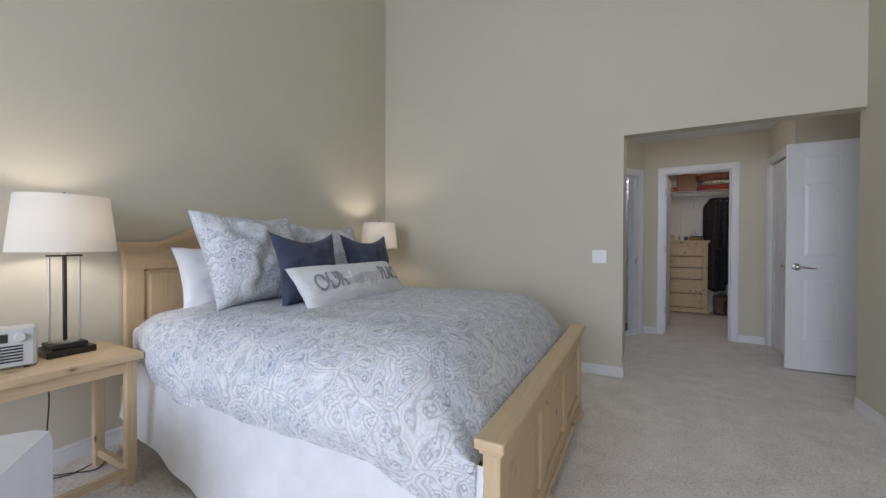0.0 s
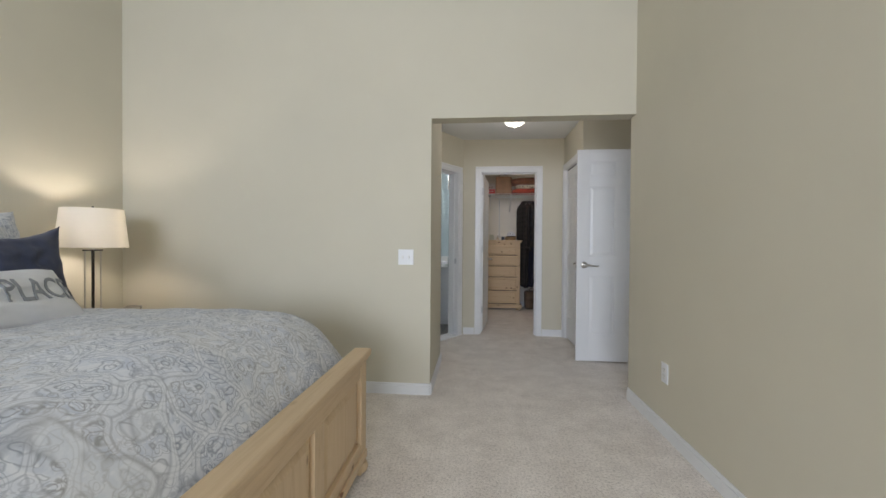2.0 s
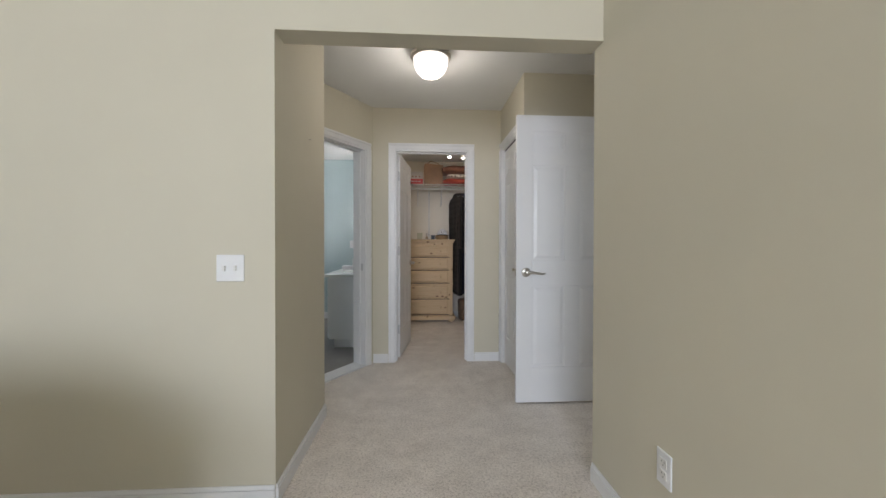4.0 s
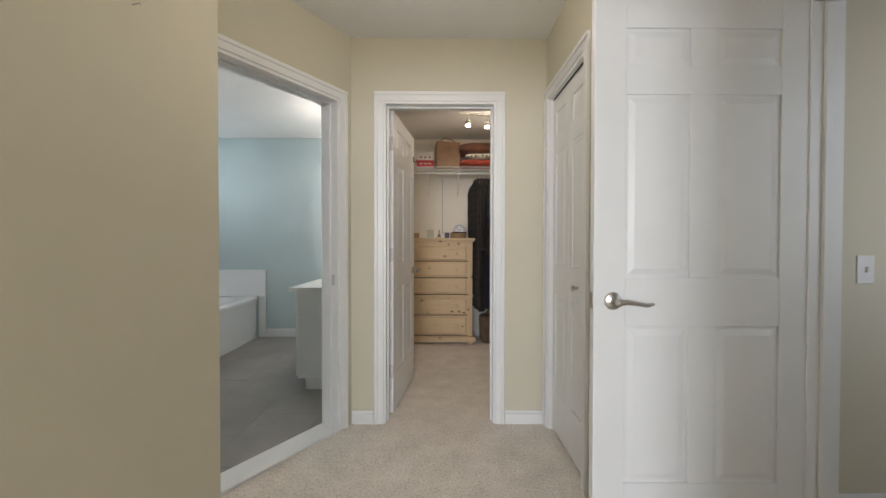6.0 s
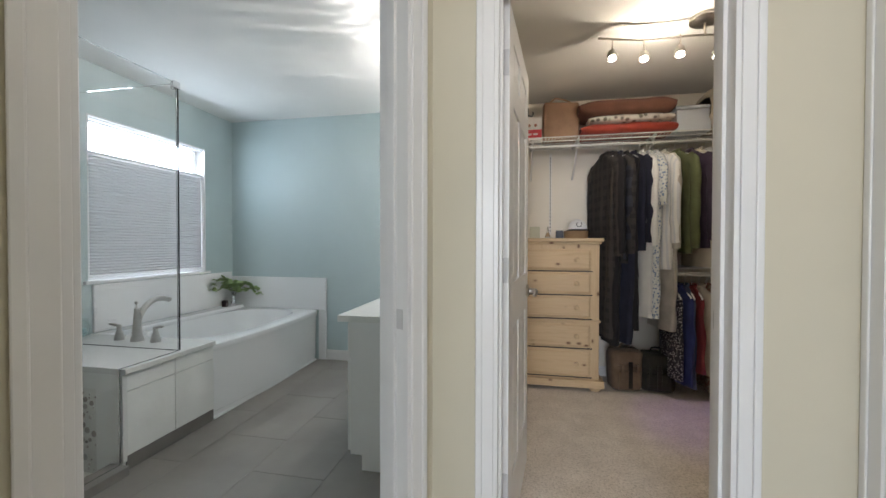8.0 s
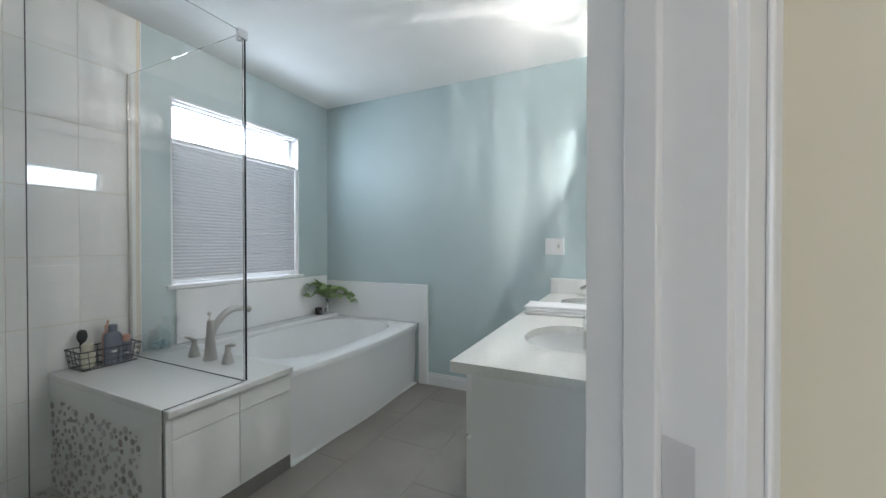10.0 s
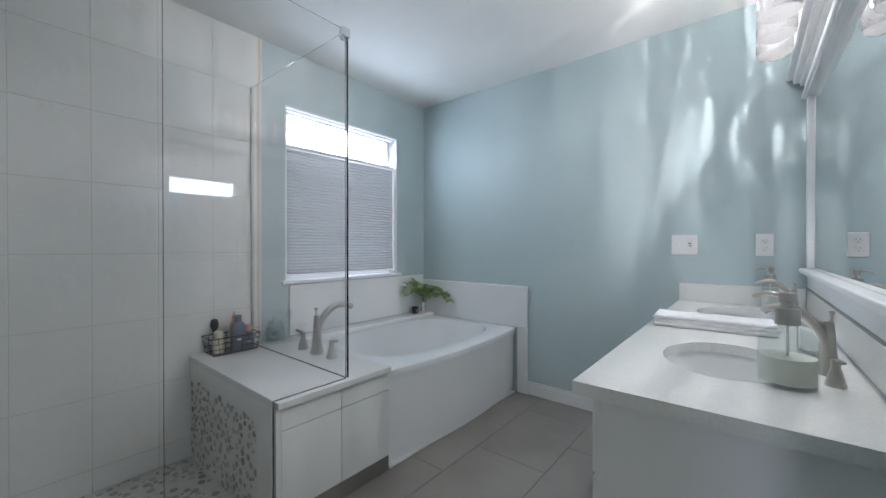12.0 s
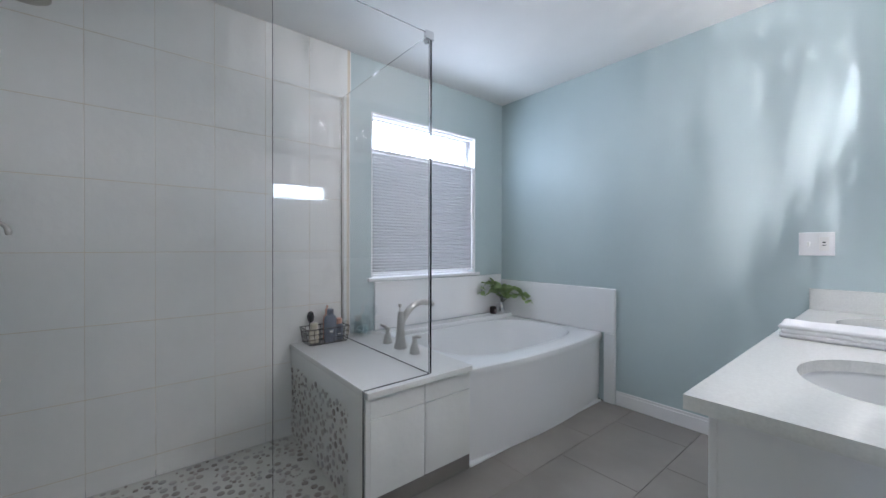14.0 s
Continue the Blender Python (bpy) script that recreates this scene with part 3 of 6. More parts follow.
for k in range(3):
    w = (1.46 + 0.085) / 3
    y = 1.417 + k * w
    if k:
        part("mullion", boxes((-0.354, y - 0.085, 0.155, -0.309, y, 0.475), bev=0.003), PINE_Z, fb)
    part("panel", xpanel(bmesh.new(), y + 0.012, 0.167, y + w - 0.097, 0.463, -0.328, -0.315, 0.03), PINE_Z, fb)
for y in (1.36, 2.88):
    part("side_rail", boxes((-2.525, y, 0.16, -0.358, y + 0.03, 0.34), bev=0.003), PINE_X, bed)
part("slat_base", boxes((-2.52, 1.39, 0.22, -0.43, 2.88, 0.25)), PINE_Y, bed)

solid("box_spring", boxes((-2.515, 1.40, 0.25, -0.375, 2.87, 0.46), bev=0.02), WHITEC, "white box spring under the mattress", "box spring", 40)
solid("mattress", boxes((-2.515, 1.40, 0.46, -0.62, 2.87, 0.66), bev=0.04), WHITEC, "thick white mattress under the duvet", "mattress", 40)

# bed skirt on the near side
rows = []
for j in range(14):
    v = j / 13
    r = []
    for i in range(90):
        x = -2.36 + 2.006 * i / 89
        low = 0.02 + 0.22 * max(0.0, (-1.55 - x) / 0.85) ** 1.3
        z = 0.50 + (low - 0.50) * v
        r.append((x, 1.345 - 0.05 * v + 0.020 * v * fold(x, 0.3, 0, 4.5) + 0.006 * v * math.sin(x * 21), z))
    rows.append(r)
solid("bed_skirt", sheet(rows, 0.004), WHITEC, "plain white cotton bed skirt hanging to the carpet", "bed skirt", 60)
rows = [[(x, 4.27 - y, z) for x, y, z in r] for r in rows]
solid("bed_skirt", sheet(rows, 0.004), WHITEC, "plain white cotton bed skirt hanging to the carpet", "bed skirt", 60)

# duvet
prof = [(1.255, 0.455), (1.222, 0.56), (1.245, 0.68), (1.36, 0.765), (1.60, 0.795), (2.135, 0.805), (2.67, 0.795), (2.91, 0.765), (3.025, 0.68), (3.05, 0.56), (3.015, 0.455)]
sec = spline([(0, y, z) for y, z in prof], 96)
rows = []
for i in range(110):
    u = i / 109
    x = -2.40 + 2.025 * u
    foot = max(0.0, (x + 0.70) / 0.29)
    head = max(0.0, (-2.1 - x) / 0.34)
    r = []
    for k, p in enumerate(sec):
        side = abs(p.y - 2.135) / 0.9
        hang = max(0.0, (0.74 - p.z) / 0.28)
        z, y = p.z, p.y
        inward = 0.13 * min(1.0, max(0.0, (-1.75 - x) / 0.6)) ** 1.5
        y += (inward + 0.085 * foot) * max(0.0, (1.7 - y) / 0.45)
        y -= 0.085 * foot * max(0.0, (y - 2.57) / 0.45)
        top = max(0.0, min(1.0, (z - 0.6) / 0.15))
        z -= top * (0.20 * foot ** 2.4 + 0.055 * head)
        z += 0.03 * top * math.exp(-((x + 0.98) / 0.48) ** 2) * max(0.0, 1 - (side / 0.95) ** 4)
        z -= hang * (0.15 * foot + 0.03 * fold(x, 7.0, 0, 2.0))
        y += (0.03 * hang * fold(x, 3.0 + (y > 2), 0, 5.0) + (0.04 * head * hang)) * (1 if y < 2 else -1)
        z += 0.012 * fold(x, y, 0, 3.0) * (0.4 + side) + 0.010 * fold(x * 0.6, y, 2.0, 9.0) + 0.004 * fold(x, y, 5, 22.0)
        r.append((x + 0.012 * foot * fold(y, 1.0, 0, 6.0), y, z))
    rows.append(r)
solid("duvet", sheet(rows, 0.03), PAISLEY, "thick white and grey-blue paisley duvet spread over the bed", "duvet", 60)


def pillow_point(u, v, w, h, t, side, seed, ear=0.08):
    e = max(0.0, (1 - u * u) * (1 - v * v)) ** 0.42
    y = w / 2 * u * (1 - ear * (1 - v * v))
    z = h / 2 * v * (1 - ear * (1 - u * u) * (1.6 if v > 0 else 0.7))
    n = fold(u * 1.2 + seed, v * 1.2, side, 2.2) * 0.22 + fold(u + seed, v, side, 5.0) * 0.13 + fold(u + seed, v * 0.6, side, 11.0) * 0.05
    return Vector((side * t / 2 * e * (1 + n), y, z + 0.004 * fold(u, seed, 0, 8.0)))


def pillow(name, mat, label, w, h, t, at, lean, yaw=0.0, seed=0.0, ear=0.08, category="pillow", n=34):
    bm = bmesh.new()
    fr = [[bm.verts.new(pillow_point(-1 + 2 * i / n, -1 + 2 * j / n, w, h, t, 1, seed, ear)) for i in range(n + 1)] for j in range(n + 1)]
    bk = [[fr[j][i] if i in (0, n) or j in (0, n) else bm.verts.new(pillow_point(-1 + 2 * i / n, -1 + 2 * j / n, w, h, t, -1, seed + 5, ear)) for i in range(n + 1)] for j in range(n + 1)]
    for g in (fr, bk):
        for j in range(n):
            for i in range(n):
                bm.faces.new((g[j][i], g[j][i + 1], g[j + 1][i + 1], g[j + 1][i]))
    o = solid(name, bm, mat, label, category, 70)
    o.matrix_basis = pose(*at, 0, lean, yaw)
    return o


pillow("pillow", WHITEC, "plain white bed pillow leaning on the headboard", 0.68, 0.40, 0.17, (-2.25, 1.85, 0.92), -18, 0, 1.0)
pillow("pillow", WHITEC, "plain white bed pillow leaning on the headboard", 0.66, 0.40, 0.17, (-2.38, 2.56, 0.90), -14, 0, 2.0)
pillow("euro_pillow", PAISLEY, "large square paisley pillow with a flanged edge", 0.68, 0.58, 0.27, (-1.99, 1.82, 1.05), -25, 4, 3.0, 0.12)
pillow("euro_pillow", PAISLEY, "large square paisley pillow with a flanged edge", 0.71, 0.56, 0.26, (-2.13, 2.575, 1.03), -24, 0, 4.0, 0.12)
pillow("cushion", NAVY, "square navy blue velvet cushion", 0.485, 0.43, 0.17, (-1.675, 1.93, 0.993), -15, 1, 5.0, 0.20, "cushion")
pillow("cushion", NAVY, "square navy blue velvet cushion", 0.50, 0.43, 0.17, (-1.705, 2.51, 0.99), -15, 0, 6.0, 0.20, "cushion")
lum = pillow("lumbar_cushion", WHITEC, "long white cushion lettered in grey", 1.02, 0.27, 0.15, (-1.515, 2.15, 0.895), -36, 7, 7.0, 0.05, "cushion", 48)
GREYTXT = cloth("grey_lettering", (0.30, 0.31, 0.33), 0.1)
PALETXT = cloth("pale_grey_lettering", (0.62, 0.63, 0.64), 0.1)


def lettering(body, size, shear, left, width, mat, squeeze):
    c = bpy.data.curves.new("lettering", "FONT")
    c.body, c.size, c.shear, c.extrude, c.resolution_u, c.align_y = body, size, shear, 0.002, 4, "CENTER"
    tmp = bpy.data.objects.new("tmp", c)
    scene.collection.objects.link(tmp)
    me = bpy.data.meshes.new_from_object(tmp.evaluated_get(bpy.context.evaluated_depsgraph_get()))
    bpy.data.objects.remove(tmp)
    bm = bmesh.new()
    bm.from_mesh(me)
    bpy.data.meshes.remove(me)
    bmesh.ops.triangulate(bm, faces=bm.faces[:])
    for _ in range(2):
        bmesh.ops.subdivide_edges(bm, edges=[e for e in bm.edges if e.calc_length() > 0.02], cuts=1)
        bmesh.ops.triangulate(bm, faces=bm.faces[:])
    x0, x1 = min(v.co.x for v in bm.verts), max(v.co.x for v in bm.verts)
    for v in bm.verts:
        u = (left + (v.co.x - x0) / (x1 - x0) * width) * 2 / 1.02
        q = pillow_point(u, v.co.y * squeeze * 2 / 0.27, 1.02, 0.27, 0.15, 1, 7.0, 0.05)
        v.co = q + Vector((0.003 + v.co.z, 0, 0))
    part("lettering", bm, mat, lum, "stitched grey lettering")


lettering("OUR", 0.15, 0, -0.43, 0.235, GREYTXT, 1.0)
lettering("happy", 0.14, 0.35, -0.15, 0.31, PALETXT, 1.0)
lettering("PLACE", 0.15, 0, 0.195, 0.305, GREYTXT, 1.0)


def bedside(y0, y1):
    o = thing("nightstand", "light pine side table with slim square legs", "nightstand", (-2.24, (y0 + y1) / 2, 0), group="bedside tables")
    h = (y1 - y0) / 2
    part("tabletop", boxes((-0.20, -h, 0.585, 0.205, h, 0.618), bev=0.004), PINE_Y, o)
    for x in (-0.185, 0.145):
        for y in (-h + 0.02, h - 0.06):
            part("leg", boxes((x, y, 0, x + 0.04, y + 0.04, 0.585), bev=0.003), PINE_Z, o)
    for x in (-0.175, 0.155):
        part("apron", boxes((x, -h + 0.06, 0.53, x + 0.02, h - 0.06, 0.585), bev=0.002), PINE_Y, o)
    for y in (-h + 0.03, h - 0.05):
        part("apron", boxes((-0.145, y, 0.53, 0.145, y + 0.02, 0.585), bev=0.002), PINE_X, o)
        part("stretcher", boxes((-0.145, y, 0.05, 0.145, y + 0.025, 0.085), bev=0.002), PINE_X, o)
    part("stretcher", boxes((0.152, -h + 0.06, 0.05, 0.177, h - 0.06, 0.085), bev=0.002), PINE_Y, o)
    return o


bedside(0.52, 1.262)
bedside(3.06, 3.66)


def shade_mat():
    m, nt, b = material("white_linen_shade", 0.9)
    v = coords(nt)
    r = ramp(nt, noisy(nt, coords(nt, (200, 200, 900)), 1.0, 2.0), [(0.3, (0.80, 0.78, 0.73)), (0.7, (0.86, 0.84, 0.80))])
    nt.links.new(r.outputs[0], b.inputs["Base Color"])
    tr = nt.nodes.new("ShaderNodeBsdfTranslucent")
    tr.inputs[0].default_value = (0.85, 0.80, 0.70, 1)
    mx = nt.nodes.new("ShaderNodeMixShader")
    mx.inputs[0].default_value = 0.28
    nt.links.new(b.outputs[0], mx.inputs[1])
    nt.links.new(tr.outputs[0], mx.inputs[2])
    nt.links.new(mx.outputs[0], nt.nodes["Material Output"].inputs[0])
    return m


SHADE = shade_mat()


def table_lamp(at):
    o = thing("table_lamp", "table lamp with white drum shade and dark metal frame", "lamp", at, group="bedside lamps")
    part("base", boxes((-0.085, -0.085, 0, 0.085, 0.085, 0.03), bev=0.003), DARKM, o)
    part("base_step", boxes((-0.062, -0.062, 0.03, 0.062, 0.062, 0.052), bev=0.003), DARKM, o)
    part("disc", lathe([(0.05, 0.052), (0.05, 0.06), (0.0, 0.06)], 28, cap=False), NICKEL, o, "", 40)
    for y in (-0.052, 0.052):
        part("rod", lathe([(0.0045, 0.052), (0.0045, 0.45)], 10, (0, y, 0)), NICKEL, o, "", 40)
    part("stem", lathe([(0.008, 0.06), (0.008, 0.50)], 14), DARKM, o, "", 40)
    part("crossbar", boxes((-0.008, -0.062, 0.447, 0.008, 0.062, 0.456), bev=0.002), DARKM, o)
    part("socket", lathe([(0.014, 0.456), (0.014, 0.50), (0.018, 0.505), (0.018, 0.54)], 18), NICKEL, o, "", 40)
    part("shade", lathe([(0.186, 0.470), (0.160, 0.725), (0.157, 0.725), (0.183, 0.470), (0.186, 0.470)], 56, cap=False), SHADE, o, "white linen drum shade", 60)
    bm = tube([(-0.158, 0, 0.715), (0.158, 0, 0.715)], 0.002, 6)
    tube([(0, -0.158, 0.715), (0, 0.158, 0.715)], 0.002, 6, bm)
    part("spider", bm, DARKM, o)
    part("harp", tube([(0, 0.03, 0.54), (0, 0.05, 0.60), (0, 0.04, 0.68), (0, 0, 0.715), (0, -0.04, 0.68), (0, -0.05, 0.60), (0, -0.03, 0.54)], 0.002, 6), DARKM, o, "", 40)
    part("finial", lathe([(0.006, 0.715), (0.010, 0.73), (0.006, 0.742), (0.0, 0.745)], 14, cap=False), DARKM, o, "", 40)
    return o


table_lamp((-2.335, 1.08, 0.618))
table_lamp((-2.30, 3.40, 0.618))

SILVER = plain("silver_plastic", (0.62, 0.62, 0.60), 0.4, 0.2, relief=0)
rad = thing("radio", "silver retro table radio with round speaker grille", "radio", (-2.26, 0.835, 0.618), -14)
part("body", boxes((-0.05, -0.13, 0.006, 0.05, 0.13, 0.165), bev=0.012), SILVER, rad, "", 40)
part("front_panel", boxes((0.05, -0.118, 0.014, 0.053, 0.118, 0.157), bev=0.001), plain("pale_grey_plastic", (0.55, 0.56, 0.55), 0.5), rad)
part("dial_window", boxes((0.053, -0.105, 0.11, 0.055, 0.05, 0.145), bev=0.001), BLACK, rad, "dark dial window")
for z in (0.03, 0.042, 0.054, 0.066, 0.078, 0.09):
    part("grille_slot", boxes((0.053, 0.012, z, 0.055, 0.09, z + 0.007), bev=0.001), BLACK, rad)
kb = lathe([(0.018, 0), (0.018, 0.012), (0.014, 0.016), (0, 0.016)], 20, cap=False)
bmesh.ops.rotate(kb, matrix=Matrix.Rotation(math.pi / 2, 3, "Y"), verts=kb.verts[:])
bmesh.ops.translate(kb, vec=(0.053, 0.083, 0.128), verts=kb.verts[:])
part("knob", kb, SILVER, rad, "", 40)
part("foot", boxes((-0.04, -0.11, 0, 0.04, -0.09, 0.008)), BLACK, rad)
part("foot", boxes((-0.04, 0.09, 0, 0.04, 0.11, 0.008)), BLACK, rad)
solid("power_cable", tube([tuple(p) for p in spline([(-2.43, 1.06, 0.62), (-2.452, 1.04, 0.56), (-2.46, 1.06, 0.40), (-2.455, 1.05, 0.2), (-2.46, 1.06, 0.03), (-2.42, 1.12, 0.006), (-2.35, 1.20, 0.006), (-2.46, 1.28, 0.006), (-2.40, 1.12, 0.008), (-2.5, 1.0, 0.006)], 60)], 0.003, 8), BLACK, "thin black lamp cable lying by the wall", "cable", 60)

ott = thing("ottoman", "white upholstered ottoman with piped edges", "ottoman", (-1.776, 0.894, 0), -35.3)
part("seat", boxes((0.0, -0.36, 0.10, 0.52, 0.0, 0.5), bev=0.05), WHITEC, ott, "", 40)
part("piping", tube([(0.045, -0.013, 0.485), (0.47, -0.013, 0.485)], 0.004, 8), WHITEC, ott, "", 60)
for x in (0.04, 0.44):
    for y in (-0.32, -0.08):
        part("leg", boxes((x, y, 0, x + 0.04, y + 0.04, 0.12), bev=0.004), DARKM, ott)

trinket = thing("trinket_dish", "small glass dish with a metal rim", "dish", (-2.15, 3.54, 0.618))
part("dish", lathe([(0.03, 0), (0.045, 0.03), (0.047, 0.055), (0.043, 0.055), (0.04, 0.03), (0.0, 0.01)], 24, cap=False), GLASS, trinket, "", 40)
part("rim", lathe([(0.048, 0.053), (0.048, 0.06), (0.042, 0.06), (0.042, 0.053)], 24, cap=False), NICKEL, trinket, "", 40)
solid("book", boxes((-2.20, 3.22, 0.618, -2.05, 3.36, 0.66), bev=0.003), plain("dark_book_cover", (0.03, 0.03, 0.035), 0.6), "small dark book lying on the nightstand", "book")


def wall_plate(name, label, category, w, h, at, turn, slots, mat=WHITE):
    """A plate on a wall; slots: (x, z, w, h, material) on its face."""
    o = thing(name, label, category, at, turn)
    part("plate", boxes((-w / 2, 0.0, -h / 2, w / 2, 0.006, h / 2), bev=0.003), mat, o)
    for nm, x, z, sw, sh, d, m in slots:
        part(nm, boxes((x - sw / 2, 0.006, z - sh / 2, x + sw / 2, 0.006 + d, z + sh / 2), bev=min(0.0012, d / 3)), m, o)
    return o


SLOT = plain("dark_slot", (0.03, 0.03, 0.03), 0.7)
IVORY = plain("white_plastic", (0.78, 0.77, 0.74), 0.4, relief=0)


def outlet_slots():
    s = []
    for z in (0.02, -0.02):
        s += [("receptacle", 0, z, 0.033, 0.028, 0.002, IVORY), ("slot", -0.007, z + 0.004, 0.002, 0.008, 0.0026, SLOT), ("slot", 0.007, z + 0.004, 0.002, 0.007, 0.0026, SLOT), ("slot", 0, z - 0.008, 0.004, 0.004, 0.0026, SLOT)]
    return s


wall_plate("light_switch", "white double toggle light switch plate", "switch", 0.116, 0.115, (-0.28, NY, 1.028), 180, [("toggle", x, 0, 0.010, 0.022, 0.012, IVORY) for x in (-0.023, 0.023)])
wall_plate("wall_outlet", "white double power outlet plate", "outlet", 0.075, 0.118, (RX, 3.437, 0.370), 90, outlet_slots())
wall_plate("wall_outlet", "white double power outlet plate", "outlet", 0.075, 0.118, (-1.422, NY, 0.35), 180, outlet_slots())
wall_plate("light_switch", "white single toggle light switch plate", "switch", 0.075, 0.118, (2.45, 5.03, 1.04), 180, [("toggle", 0, 0, 0.010, 0.022, 0.012, IVORY)])

# hall ceiling lamp
MILK = emit("lit_milk_glass", (1.0, 0.95, 0.86), 2.0)
hl = thing("ceiling_lamp", "lit flush dome ceiling lamp of milk glass", "lamp", (0.606, 4.79, HC))
part("rim", lathe([(0.10, 0.0), (0.135, -0.008), (0.138, -0.03), (0.125, -0.045), (0.118, -0.045), (0.118, -0.01)], 40, cap=False), NICKEL, hl, "brushed nickel rim", 40)
part("bowl", lathe([(0.118, -0.04), (0.115, -0.08), (0.10, -0.12), (0.07, -0.15), (0.03, -0.163), (0.0, -0.165)], 40, cap=False), MILK, hl, "glowing milk glass bowl", 60)
part("finial", lathe([(0.010, -0.163), (0.012, -0.172), (0.006, -0.18), (0.0, -0.182)], 14, cap=False), NICKEL, hl, "", 40)

# ---- closet: shelves, clothes, boxes ----


def print_cloth(name, a, b, c, scale=28.0):
    m, nt, bs = material(name, 0.9)
    v = coords(nt)
    vo = node(nt, "ShaderNodeTexVoronoi", Scale=scale)
    nt.links.new(v, vo.inputs["Vector"])
    r = ramp(nt, vo.outputs["Distance"], [(0.25, a), (0.42, b), (0.7, c)])
    nt.links.new(r.outputs[0], bs.inputs["Base Color"])
    bump(nt, bs, noisy(nt, v, 300.0, 1.0), 0.2, 0.001)
    return m


def check_cloth(name, a, b, c, scale=14.0):
    m, nt, bs = material(name, 0.9)
    v = coords(nt)
    col = a
    for k, (d, w) in enumerate((("Z", b), ("Y", c))):
        wv = nt.nodes.new("ShaderNodeTexWave")
        wv.bands_direction = d
        wv.inputs["Scale"].default_value, wv.inputs["Distortion"].default_value = scale / 6, 0.4
        nt.links.new(v, wv.inputs["Vector"])
        f = ramp(nt, wv.outputs[0], [(0.55, (0, 0, 0)), (0.75, (0.8, 0.8, 0.8))])
        col = mixc(nt, f.outputs[0], col, w)
    nt.links.new(col, bs.inputs["Base Color"])
    bump(nt, bs, noisy(nt, v, 300.0, 1.0), 0.2, 0.001)
    return m


FLAN = check_cloth("dark_plaid_flannel", (0.034, 0.030, 0.030), (0.014, 0.016, 0.016), (0.046, 0.039, 0.037), 24.0)
FLAN2 = check_cloth("blue_plaid_flannel", (0.030, 0.033, 0.048), (0.011, 0.012, 0.018), (0.06, 0.06, 0.072))
NVY = cloth("navy_twill", (0.016, 0.018, 0.036), 0.2)
BLK = cloth("black_cotton", (0.012, 0.011, 0.013), 0.2)
WHT = cloth("white_shirting", (0.72, 0.72, 0.70), 0.06)
STRP = check_cloth("white_striped_shirting", (0.70, 0.70, 0.69), (0.70, 0.70, 0.69), (0.55, 0.58, 0.63), 60)
FLOR = print_cloth("blue_floral_print", (0.12, 0.22, 0.42), (0.62, 0.64, 0.62), (0.70, 0.72, 0.70), 55.0)
SATIN = cloth("grey_satin", (0.42, 0.40, 0.36), 0.2, 200, 0.35, 0.3)
OLIV = cloth("olive_green_knit", (0.10, 0.115, 0.05), 0.2, 260)
PURP = cloth("dark_purple_knit", (0.045, 0.03, 0.055), 0.2, 260)
LBLU = cloth("pale_blue_denim", (0.38, 0.46, 0.54), 0.12)
LGRY = cloth("pale_grey_shirting", (0.55, 0.56, 0.56), 0.08)
LACE = print_cloth("black_lace", (0.02, 0.02, 0.03), (0.05, 0.05, 0.08), (0.35, 0.35, 0.36), 60)
SALM = cloth("salmon_cotton", (0.66, 0.30, 0.20), 0.12)
DOTS = print_cloth("black_dotted_print", (0.5, 0.5, 0.5), (0.03, 0.03, 0.045), (0.03, 0.03, 0.045), 70)
BLUE = cloth("royal_blue_cotton", (0.03, 0.045, 0.16), 0.2)
DENI = cloth("dark_denim", (0.06, 0.08, 0.14), 0.2)
DRED = cloth("dark_red_cotton", (0.17, 0.02, 0.025), 0.2)
BRNP = print_cloth("brown_floral_print", (0.30, 0.12, 0.08), (0.16, 0.11, 0.08), (0.34, 0.28, 0.20), 50)
GPLD = check_cloth("grey_white_check", (0.45, 0.46, 0.47), (0.05, 0.06, 0.08), (0.30, 0.32, 0.34), 12)
PINK = print_cloth("pink_floral_print", (0.55, 0.10, 0.12), (0.55, 0.42, 0.38), (0.50, 0.50, 0.42), 45)
RED = cloth("red_cotton", (0.50, 0.045, 0.03), 0.15)
ORNG = check_cloth("orange_striped_jersey", (0.60, 0.20, 0.09), (0.70, 0.48, 0.36), (0.60, 0.20, 0.09), 30)
CREAM = cloth("cream_cotton", (0.60, 0.55, 0.45), 0.1)
HANGW = plain("white_hanger_plastic", (0.78, 0.78, 0.76), 0.35, relief=0)
ROD_Y = 7.78


